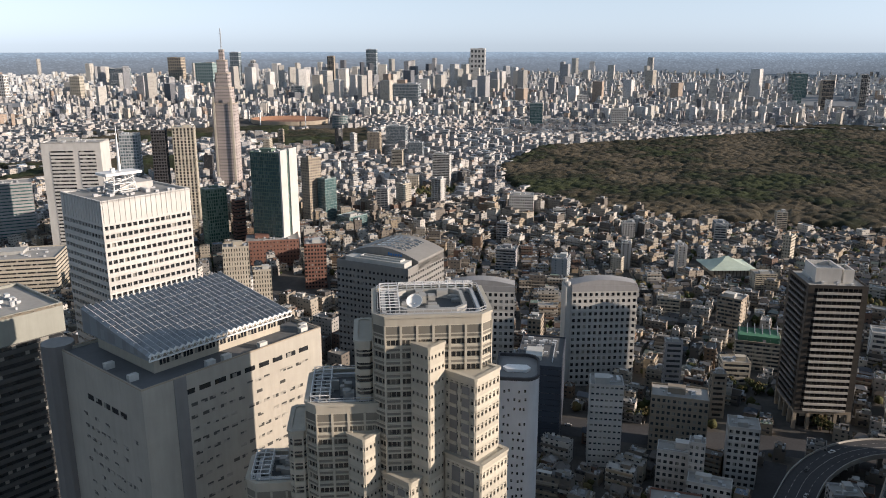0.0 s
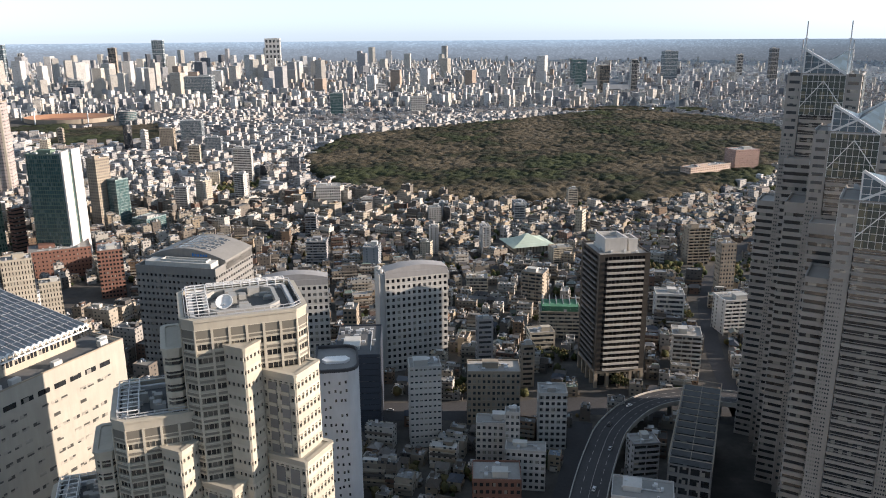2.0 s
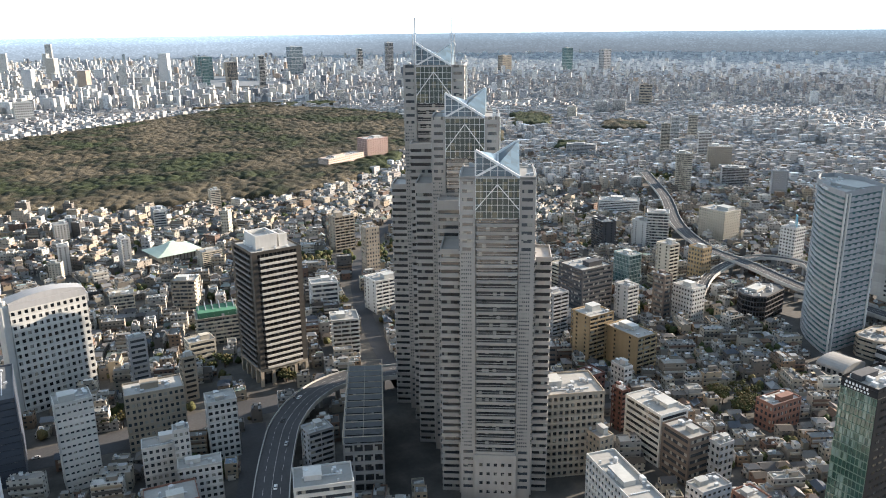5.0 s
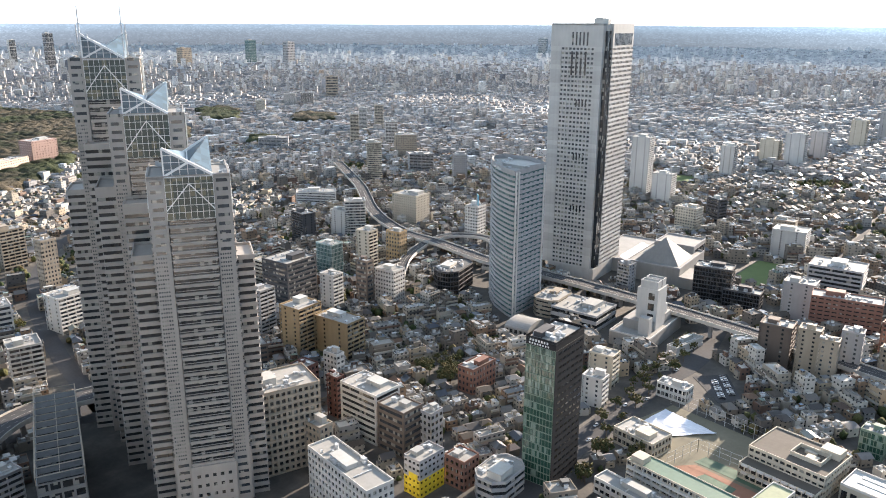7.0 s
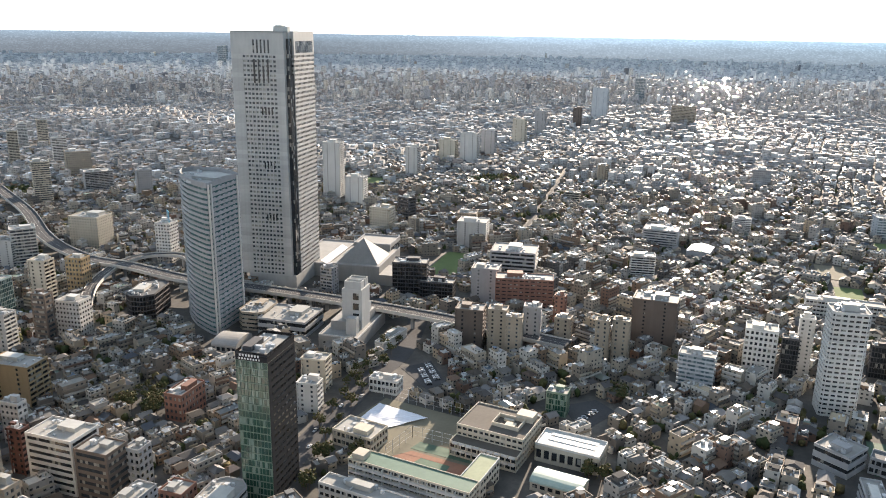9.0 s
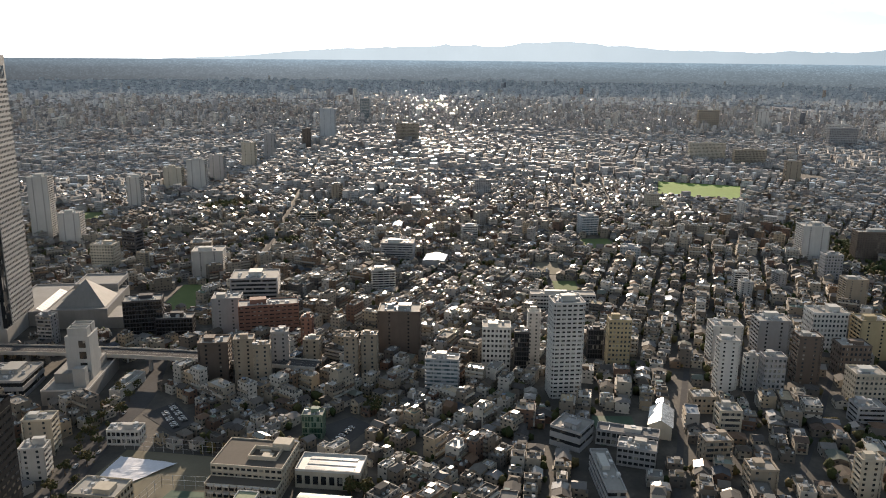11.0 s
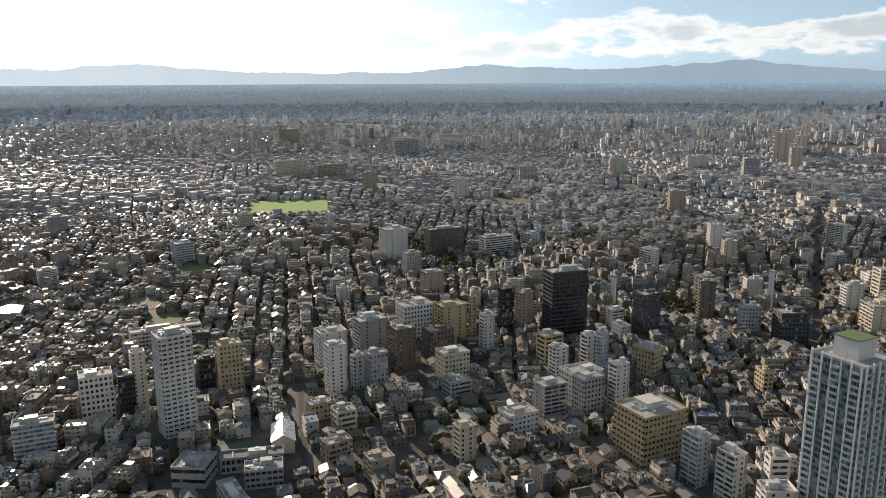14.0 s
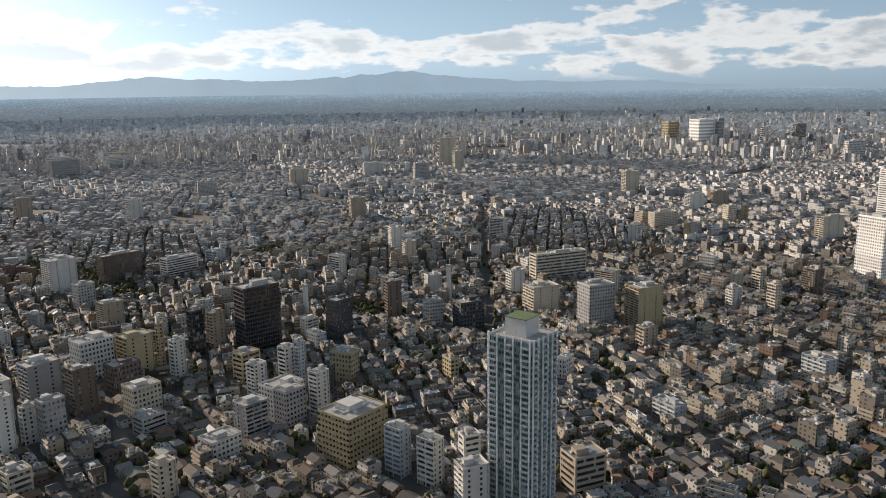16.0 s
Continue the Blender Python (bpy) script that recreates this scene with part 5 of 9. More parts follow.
def curved_office():
    """A tower whose long face bows out."""
    pts = [(0, 0), (46, 7), (58, 34), (53, 58), (42, 60), (31, 53), (20, 41), (11, 28), (4.5, 14), (1, 5)]
    ob = tower("curved_office_tower", 446, 383, 0, pts, "pale grey office tower with a bowed face of window bands")
    z = storeys(ob, pts, 0, 30, 3.85, WALL["grey"], GLASS_TEAL, 1.6, 0.4, 0, 0, 0.8)
    g = Geo()
    for u in (1, 5, 43):
        g.box(u, u + 1.4, -0.8, 0.1, 0, z + 2, 0, (0, 0), 8.65)
    part("fin", g.mesh("fin", WALL["white"]), ob)
    panel = Geo()
    for u in (8, 15, 22, 29, 36):
        panel.box(u, u + 3.4, -0.12, 0.1, 0.4, 2.6, 0, (0, 0), 8.65, floor=True)
    mp_ = panel.mesh("blank_panel", WALL["grey"])
    for i in range(30):
        part("blank_panel", mp_, ob, at=(0, 0, i * 3.85))
    roof_top(ob, pts, z, WALL["grey"], 12, parapet=3.5, rich=2)


def brown_office():
    w, d = 34, 36
    poly = rect(w, d)
    bronze = wall_mat("dark_bronze_panel", (0.062, 0.056, 0.05), 0.45)
    ob = tower("dark_brown_office_tower", 63, 488, 13, poly, "dark brown office tower with pale bands on a colonnaded base")
    g = Geo()
    for x, y in [(x, y) for x in np.linspace(1, w - 1, 5) for y in np.linspace(1, d - 1, 5) if x in (1, w - 1) or y in (1, d - 1)]:
        g = Geo()
        g.box(x - 1, x + 1, y - 1, y + 1, 0, 10.5)
        part("column", g.mesh("column", WALL["tan"]), ob)
    g = Geo()
    g.ring(poly, 10.5, 12.5, 2)
    part("base_beam", g.mesh("base_beam", WALL["tan"]), ob)
    g = Geo()
    g.box(4, w - 4, 4, d - 4, 0, 12)
    part("lobby", g.mesh("lobby", GLASS_DIM), ob)
    z = storeys(ob, poly, 12.5, 20, 3.95, bronze, GLASS_SMOKED, 1.1, 0.35, 2.8, 0.25, 0.6)
    band = Geo()
    band.box(5, w - 4, -0.9, 0.05, 0, 1.35, floor=True)
    me = band.mesh("pale_balcony_band", STONE)
    side = Geo()
    side.box(-0.7, 0.05, 5, d - 5, 0.1, 0.75, floor=True)
    ms = side.mesh("side_band", STONE_DARK)
    for i in range(20):
        part("pale_balcony_band", me, ob, "pale stone balcony band", at=(0, 0, 12.5 + i * 3.95))
        part("side_band", ms, ob, at=(0, 0, 12.5 + i * 3.95))
    g = Geo()
    for x, y in ((0, 0), (w - 3.5, 0), (0, d - 3.5), (w - 3.5, d - 3.5)):
        g.box(x + 0.01, x + 3.5, y + 0.01, y + 3.5, 12, z)
    part("corner_pier", g.mesh("corner_pier", bronze), ob)
    roof_top(ob, poly, z, bronze, 9, parapet=1.6)
    g = Geo()
    g.ring([(6, 8), (21, 8), (21, 27), (6, 27)], z, z + 10, 1.0)
    g.box(7, 20, 9, 26, z, z + 7)
    g.ring([(23, 10), (29, 10), (29, 24), (23, 24)], z, z + 8.5, 1.0)
    part("white_roof_screen", g.mesh("white_roof_screen", WALL["white"]), ob, "white plant screens on the roof")


ARCH_STONE = wall_mat("brown_grey_panels", (0.21, 0.205, 0.195), 0.55)


def arched_office():
    """The broad grey office with a low barrel roof."""
    w, d = 52, 56
    poly = rect(w, d)
    ob = tower("barrel_roofed_office", -179, 458, 82, poly, "grey office building with a low arched roof and window bands")
    z = storeys(ob, poly, 0, 20, 4.2, ARCH_STONE, GLASS_DIM, 1.7, 0.7, 3.2, 1.4, 0.7)
    g = Geo()
    n = 14
    y0, y1 = 0.0, 56.0
    arc = [(y0 + (y1 - y0) * i / n, z + 4 + 9 * math.sin(math.pi * (0.08 + 0.84 * i / n))) for i in range(n + 1)]
    x0, x1 = 14, 52
    for (ya, za), (yb, zb) in zip(arc, arc[1:]):
        g.face([(x0, ya, za), (x0, yb, zb), (x1, yb, zb), (x1, ya, za)][::-1])
        g.face([(x0, ya, z), (x0, ya, za), (x0, yb, zb), (x0, yb, z)][::-1])
        g.face([(x1, ya, z), (x1, ya, za), (x1, yb, zb), (x1, yb, z)])
    g.face([(x0, 0, z), (x1, 0, z), (x1, 0, arc[0][1]), (x0, 0, arc[0][1])])
    g.face([(x1, 56, z), (x0, 56, z), (x0, 56, arc[-1][1]), (x1, 56, arc[-1][1])])
    g.ring(poly, z, z + 4.5, 0.7)
    g.prism(inset(poly, 0.6), z, z + 2.5)
    part("arched_roof", g.mesh("arched_roof", ARCH_STONE), ob)
    g = Geo()
    for k in range(5):
        for i in range(3, 10):
            (ya, za), (yb, zb) = arc[i], arc[i + 1]
            xa = 18 + k * 6
            g.face([(xa, ya + 0.5, za + 0.12), (xa, yb - 0.5, zb + 0.12), (xa + 4, yb - 0.5, zb + 0.12), (xa + 4, ya + 0.5, za + 0.12)][::-1])
    part("skylight", g.mesh("skylight", GLASS), ob)
    g = Geo()
    for k in range(6):
        g.box(15.6 - 2, 15.7 - 2, 22 - k * 1.9, 23.2 - k * 1.9, z + 8, z + (9.6 if k else 10.2), floor=True)
    part("sign_bars", g.mesh("sign_bars", wall_mat("sign_blue", (0.05, 0.2, 0.5))), ob, "blue bars of an unreadable roof sign")
    g = Geo()
    g.prism([(2, 4), (12, 4), (12, 50), (2, 50)], z + 2.5, z + 7)
    g.ring([(4, 8), (10, 8), (10, 40), (4, 40)], z + 7, z + 8.2, 0.8)
    part("plant_room", g.mesh("plant_room", PLANT), ob)


HOTEL = wall_mat("off_white_panels", (0.46, 0.455, 0.435), 0.6)


def hotel_slab(x, y, a, w, d, h):
    poly = rect(w, d)
    ob = tower("white_hotel_slab", x, y, a, poly, "white hotel slab with small rounded windows under a bowed roof", "hotel")
    tagged(ob, group="twin hotel slabs")
    z = storeys(ob, poly, 0, int((h - 6) / 4.6), 4.6, HOTEL, GLASS_DIM, 1.2, 1.0, 3.6, 1.7, 0.7)
    g = Geo()
    g.ring(poly, z, z + 4, 0.6)
    n = 12
    arc = [(w * i / n, z + 3 + 4.5 * math.sin(math.pi * (0.1 + 0.8 * i / n))) for i in range(n + 1)]
    for (xa, za), (xb, zb) in zip(arc, arc[1:]):
        g.face([(xa, 2, za), (xb, 2, zb), (xb, d - 2, zb), (xa, d - 2, za)])
        g.face([(xa, 2, z), (xb, 2, z), (xb, 2, zb), (xa, 2, za)])
        g.face([(xb, d - 2, z), (xa, d - 2, z), (xa, d - 2, za), (xb, d - 2, zb)])
    g.face([(0, 2, z), (0, 2, arc[0][1]), (0, d - 2, arc[0][1]), (0, d - 2, z)])
    g.face([(w, d - 2, z), (w, d - 2, arc[-1][1]), (w, 2, arc[-1][1]), (w, 2, z)])
    part("bowed_roof", g.mesh("bowed_roof", WALL["grey"]), ob)
    g = Geo()
    g.box(-4, 0, 1, d - 1, 0, z + 3)
    g.drum(-2, 4, 1.8, z + 3, z + 6)
    g.drum(-2, d - 4, 1.8, z + 3, z + 6)
    part("end_stair", g.mesh("end_stair", HOTEL), ob)


SPIRE_STONE = wall_mat("mauve_grey_stone", (0.37, 0.325, 0.31), 0.65)


def setback_clock_tower():
    """The stepped spire tower beyond the railway."""
    base = 1341
    x, y = -math.sin(radians(34.05)) * base, math.cos(radians(34.05)) * base
    ob = tower("stepped_spire_tower", x, y, 20, [(-26, -20), (26, -20), (26, 20), (-26, 20)], "slender stepped stone tower with a spire, half in shade")
    tiers = [(37, 30, 0, 138), (28, 25, 138, 163), (22, 20, 163, 186), (15, 15, 186, 206), (8, 8, 206, 222)]
    for w, d, z0, z1 in tiers:
        poly = [(p[0] - w / 2, p[1] - d / 2) for p in rect(w, d, w * 0.08)]
        n = max(2, round((z1 - z0) / 5.2))
        storeys(ob, poly, z0, n, (z1 - z0) / n, SPIRE_STONE, GLASS, 2.4, 0.9, 3.2, 1.7, 0.6)
        g = Geo()
        g.ring(poly, z1, z1 + 1.4, 0.8)
        g.prism(inset(poly, 0.6), z1, z1 + 0.3)
        part("cornice", g.mesh("cornice", WALL["tan"]), ob)
    g = Geo()
    for sx in (-1, 1):
        g.box(sx * 14 - 1.5, sx * 14 + 1.5, -18, -16.9, 0, 150)
    part("fin", g.mesh("fin", WALL["cream"]), ob)
    g = Geo()
    g.beam((0, 0, 222), (0, 0, 256), 1.2)
    for k in range(5):
        g.beam((-2.2, 0, 228 + 5 * k), (2.2, 0, 228 + 5 * k), 0.5)
    part("spire", g.mesh("spire", STEEL), ob)


DARK_SIDE_GLASS = glass_mat("smoked_glass", (0.012, 0.013, 0.014), (0.05, 0.05, 0.05), 0.1, 0.2)


def green_glass_tower():
    w, d = 28, 17
    poly = rect(w, d)
    ob = tower("green_glass_tower", 281, 212, 8, poly, "slim dark green glass office tower with a black side")
    z = storeys(ob, poly, 0, 20, 3.8, WALL["green"], GLASS_GREEN, 0.3, 0.2, 1.8, 0.16, 0.3)
    g = Geo()
    g.ring(poly, z, z + 4.5, 0.4)
    g.box(w - 0.3, w + 0.5, 0, d, 0, z + 4.5)
    g.box(0, w, -0.35, -0.05, 0, z)
    side = part("dark_side", g.mesh("dark_side", wall_mat("black_side_panels", (0.028, 0.028, 0.03), 0.7, spec=0.1)), ob, "black panelled side")
    g = Geo()
    g.box(0, 2.6, -0.07, 0.05, 0, 1.2, floor=True)
    pane = g.mesh("side_window", DARK_SIDE_GLASS)
    for i in range(20):
        for k in range(6):
            part("side_window", pane, side, at=(3 + k * 4.2, -0.35, i * 3.8 + 1.2))
    g = Geo()
    for k in range(7):
        g.box(-0.08, 0.0, d - 3 - k * 1.6, d - 2.1 - k * 1.6, z + 2.2, z + 3.4, floor=True)
    for k in range(8):
        g.box(-0.08, 0.0, d - 2.6 - k * 1.5, d - 1.8 - k * 1.5, z + 0.6, z + 1.5, floor=True)
    part("sign_bars", g.mesh("sign_bars", WHITE_STEEL), ob, "white bars of an unreadable sign")
    roof_top(ob, poly, z + 3, WALL["dark"], 22, parapet=1.5, rich=2)


def blue_apartment_tower():
    w, d = 26, 28
    poly = rect(w, d, 1.2)
    ob = tower("blue_grey_apartment_tower", 221.3, -317.3, -87, poly, "blue-grey glass apartment tower with pale vertical ribs", "apartment tower")
    n, fh = 30, 3.3
    storeys(ob, poly, 0, n, fh, wall_mat("slate_blue_panel", (0.175, 0.22, 0.215), 0.4), glass_mat("pale_teal_glass", (0.05, 0.082, 0.085), (0.36, 0.41, 0.40), 0.35, 0.15, 2.0), 0.9, 0.25, 2.0, 0.22, 0.4)
    z = n * fh
    for i in range(len(poly)):
        p, q = np.array(poly[i]), np.array(poly[(i + 1) % len(poly)])
        L = float(np.hypot(*(q - p)))
        if L < 4:
            continue
        a = math.degrees(math.atan2(*(q - p)[::-1]))
        m = round(L / 5.2)
        for j in range(m + 1):
            g = Geo()
            u = L * j / m
            g.box(u - 0.32, u + 0.32, -0.7, 0.1, 0, z + 2.2, 0, p, a)
            part("rib", g.mesh("rib", WHITE_STEEL), ob, "white vertical rib")
        for k in range(0, m, 2):
            bal = Geo()
            bal.box(L * k / m + 0.5, L * (k + 1) / m - 0.5, -1.1, 0, 0.0, 1.05, 0, p, a, floor=True)
            mb = bal.mesh("balcony", WALL["paleblue"])
            if i < 1 or i > 5:
                for lv in range(n):
                    part("balcony", mb, ob, at=(0, 0, lv * fh))
    roof_top(ob, poly, z, WALL["paleblue"], 31, plant=False)
    g = Geo()
    g.box(6.5, 19.5, 8, 21, z, z + 10)
    part("plant_room", g.mesh("plant_room", WALL["white"]), ob)
    g = Geo()
    g.box(6.2, 19.8, 7.7, 21.3, z + 10, z + 10.4, floor=True)
    part("green_cap", g.mesh("green_cap", wall_mat("moss_green_deck", (0.12, 0.165, 0.075))), ob, "moss-green top of the plant room")
    g = Geo()
    g.beam((3, 12, z), (3, 12, z + 5), 0.2)
    g.beam((3, 12, z + 5), (5.5, 12, z + 2), 0.2)
    part("roof_crane", g.mesh("roof_crane", STEEL), ob)


def banded(name, x, y, a, w, d, h, wall, glass, label, fh=3.8, sill=1.4, head=0.5, bay=0.0, pier=0.6, cut=0.0, category="building", seed=1, rich=1.4, depth=0.6, roofmat=None):
    poly = rect(w, d, cut)
    ob = tower(name, x, y, a, poly, label, category)
    n = max(2, round(h / fh))
    z = storeys(ob, poly, 0, n, h / n, wall, glass, sill, head, bay, pier, depth)
    roof_top(ob, poly, z, wall, seed, rich=rich, roofmat=roofmat)
    return ob


white_gridded_tower()
glass_roofed_building()
dark_banded_office()
city_hall()
park_tower()
opera_tower()
curved_office()
brown_office()
arched_office()
hotel_slab(-158, 481, 14, 44, 15, 75)
hotel_slab(-79, 505, 22, 45, 16, 76)
setback_clock_tower()
green_glass_tower()
blue_apartment_tower()


def striped_slab_tower():
    """A pale slab with two fields of window stripes in a blank frame."""
    w, d, h = 62, 32, 128
    poly = rect(w, d)
    ob = tower("grey_striped_tower", -682, 661, 25, poly, "pale grey slab tower with two fields of window stripes")
    g = Geo()
    g.ring(poly, 0, h, 1.2)
    part("frame_wall", g.mesh("frame_wall", WALL["white"]), ob)
    roof_top(ob, poly, h - 0.9, WALL["white"], 41, rich=1.5)
    sheet, stripe = Geo(), Geo()
    for x0, x1 in ((9, 33), (39, 56)):
        sheet.box(x0, x1, -0.12, 0.2, 0, h - 9, floor=True)
        stripe.box(x0, x1, -0.5, -0.1, 0, 2.3, floor=True)
    part("window_field", sheet.mesh("window_field", GLASS_DIM), ob)
    bar = stripe.mesh("pale_stripe", WALL["white"])
    for i in range(29):
        part("pale_stripe", bar, ob, at=(0, 0, 3 + i * 4.0))
    slot = Geo()
    slot.box(-0.12, 0.2, 4, 6.2, 0, 2.0, floor=True)
    slot.box(-0.12, 0.2, 22, 24.2, 0, 2.0, floor=True)
    me = slot.mesh("side_window", GLASS_DIM)
    for i in range(29):
        part("side_window", me, ob, at=(0, 0, 4 + i * 4.0))


striped_slab_tower()
SLAB = banded("dark_glass_slab_tower", -463, 724, 0, 36, 34, 119, WALL["green"], GLASS_TEAL, "dark green glass tower with white end walls", sill=0.4, head=0.2, bay=2.2, pier=0.2, seed=42)
for y0, y1 in ((-0.4, 13), (18, 34.4)):
    g = Geo()
    g.box(35.4, 37.2, y0, y1, 0, 122.5)
    part("end_wall", g.mesh("end_wall", WALL["white"]), SLAB, "white blank end wall")
banded("dark_piered_tower", -650, 800, 30, 16, 24, 128, WALL["dark"], GLASS_SMOKED, "black tower block with deep vertical piers", bay=3, pier=0.8, sill=0.8, seed=43)
banded("striped_piered_tower", -628, 812, 30, 26, 22, 131, WALL["cream"], GLASS_DIM, "cream tower with dark vertical stripes", bay=4, pier=2.0, sill=0.5, head=0.3, seed=44)
banded("grey_piered_tower", -690, 790, 30, 22, 22, 122, WALL["paleblue"], GLASS_BLUE, "grey-blue tower block with fine ribs", bay=3, pier=0.6, sill=0.8, seed=45)
banded("green_grey_slab", -520, 721, 55, 24, 16, 75, WALL["green"], GLASS_GREEN, "green-grey ribbed slab office", bay=2.6, pier=0.8, sill=0.6, seed=46)
banded("pink_striped_block", -492, 735, 60, 12, 10, 62, WALL["redbrown"], GLASS_DIM, "pink and white striped narrow block", sill=1.9, seed=47)
banded("cream_shaft_block", -348, 538, 33, 15, 13, 49, WALL["cream"], GLASS_DIM, "lower cream block with closely set vertical ribs", bay=2.2, pier=1.4, sill=0.9, seed=148)
banded("cream_shaft_block", -367, 525, 33, 21, 16, 70, WALL["cream"], GLASS_DIM, "cream block with closely set vertical ribs", bay=2.2, pier=1.4, sill=0.9, seed=48)
banded("red_brick_hall", -455, 693, 31, 56, 34, 28, WALL["redbrown"], GLASS_DIM, "red-brown brick complex with stepped roofs", bay=3.4, pier=2.2, sill=1.8, seed=49)
banded("red_brick_wing", -360, 647, 28, 21, 30, 44, WALL["redbrown"], GLASS_DIM, "orange-red brick wing with stacked window bays", bay=3, pier=1.2, sill=1.2, seed=50)
banded("grey_green_office", -832, 650, 47, 98, 34, 70, WALL["grey"], GLASS_TEAL, "grey-green broad office with long window bands", sill=1.9, seed=149)
banded("dark_blue_office", -70, 420, 97, 49, 27, 49, wall_mat("dark_blue_cladding", (0.055, 0.065, 0.085), 0.4), GLASS_DIM, "dark blue-grey office with a sunk roof court", sill=2.6, head=0.8, seed=51, roofmat=DARK_ROOF)
banded("black_glass_tower", 560, -372, -98, 35, 20, 61, WALL["dark"], GLASS_SMOKED, "black glass office tower with pale side bands", sill=0.5, head=0.3, bay=2.4, pier=0.25, seed=52)
banded("ochre_office_slab", 335, -290, -88, 34, 28, 33, wall_mat("bronze_tile", (0.30, 0.245, 0.15)), GLASS_DIM, "yellow-brown office slab with recessed windows", sill=1.5, bay=3.2, pier=1.2, seed=53)
banded("white_apartment_tower", 503, -39, -80, 22, 18, 68, WALL["white"], GLASS_DIM, "tall white apartment tower with balcony bays", fh=3.1, sill=1.2, head=0.5, bay=3.6, pier=1.1, cut=1.5, category="apartment tower", seed=54)
banded("brick_apartment_slab", 584, 206, -73, 48, 18, 31, WALL["redbrown"], GLASS_DIM, "red-brown tiled apartment slab", fh=3.1, sill=1.6, bay=5, pier=1.4, category="apartment block", seed=55)
banded("beige_grid_office", 180, 320, -13, 34, 26, 47, WALL["tan"], GLASS_DIM, "beige office with a deep square window grid", sill=1.0, head=0.7, bay=3.0, pier=1.1, depth=1.2, seed=57)


THEATRE_WALL = wall_mat("weathered_grey_concrete", (0.25, 0.245, 0.235), 0.7)
VENT_WALL = wall_mat("pale_concrete", (0.37, 0.37, 0.36), 0.7)


def vent_building():
    """The white ventilation station of the road tunnel on its broad podium."""
    ob = tower("white_vent_building", 465, 269, 9, rect(62, 31), "white blocky ventilation station on a low grey podium")
    g = Geo()
    g.prism(rect(62, 31), 0, 10)
    g.box(14, 52, 5, 27, 10, 17)
    part("podium", g.mesh("podium", THEATRE_WALL), ob, "grey concrete podium")
    g = Geo()
    g.ring(rect(62, 31), 10, 11.2, 0.5)
    part("parapet", g.mesh("parapet", WALL["white"]), ob)
    g = Geo()
    g.box(20, 37, 4, 20, 10, 41)
    g.box(37, 46, 6, 18, 10, 24)
    part("shaft", g.mesh("shaft", VENT_WALL), ob)
    for x0 in (20.6, 29.4):
        g = Geo()
        g.ring([(x0, 5), (x0 + 7, 5), (x0 + 7, 18), (x0, 18)], 41, 47, 0.6)
        g.box(x0 + 0.5, x0 + 6.5, 5.5, 17.5, 41, 45.5)
        part("exhaust_box", g.mesh("exhaust_box", VENT_WALL), ob, "white exhaust box")
    g = Geo()
    g.box(7, 13, 4, 12, 10, 23)
    part("stair_tower", g.mesh("stair_tower", VENT_WALL), ob)
    vent = Geo()
    vent.box(-0.15, 0.3, 0, 4.6, 0, 5.2, floor=True)
    me = vent.mesh("dark_opening", GLASS_DIM)
    for z in (17, 25, 33):
        part("dark_opening", me, ob, at=(20, 6.5, z))
    win = Geo()
    win.box(-0.12, 0.2, 0, 2.2, 0, 1.6, floor=True)
    mw = win.mesh("small_window", GLASS_DIM)
    for k in range(6):
        part("small_window", mw, ob, at=(0, 3 + k * 4.5, 4))


vent_building()
banded("striped_low_office", -640, 520, 31, 75, 50, 35, WALL["cream"], GLASS_DIM, "cream low office with striped terraces", sill=1.8, seed=60)


def white_round_office():
    pts = [(0, 0)] + [(13 + 7 * math.sin(math.radians(t)), 7 - 7 * math.cos(math.radians(t))) for t in range(0, 91, 15)] + [(20, 23)] + \
          [(13 + 7 * math.cos(math.radians(t)), 23 + 7 * math.sin(math.radians(t))) for t in range(15, 91, 15)] + [(0, 30)]
    ob = tower("rounded_white_office", -83, 319, 12, pts, "white rounded office tower pierced by small scattered windows")
    g = Geo()
    g.prism(pts, 0, 83, top=False)
    part("wall", g.mesh("wall", wall_mat("white_metal_cladding", (0.62, 0.62, 0.63), 0.4)), ob)
    win = Geo()
    win.box(-0.45, 0.45, -0.06, 0.2, -0.7, 0.7, floor=True)
    me = win.mesh("small_window", GLASS_DIM)
    rd = random.Random(2)
    for i in range(19):
        for k in range(6):
            if rd.random() < 0.75:
                part("small_window", me, ob, at=(1.6 + k * 2.4 + rd.uniform(-0.4, 0.4), 0, 4 + i * 4.1 + rd.uniform(-0.5, 0.5)))
    g = Geo()
    g.ring(pts, 82.9, 84.5, 0.9)
    part("parapet", g.mesh("parapet", WALL["dark"]), ob)
    g = Geo()
    g.prism(inset(pts, 0.8), 82, 83)
    part("roof_slab", g.mesh("roof_slab", STONE_DARK), ob)
    g = Geo()
    g.prism([(5, 10), (14, 10), (16, 13), (14, 16), (5, 16), (3, 13)], 83, 84.4)
    part("skylight", g.mesh("skylight", WHITE_STEEL), ob)


white_round_office()


DARKPANE = glass_mat("dark_roof_glass", (0.03, 0.033, 0.036), (0.05, 0.055, 0.06), 0.3, 0.45, 2.0, 0.2)


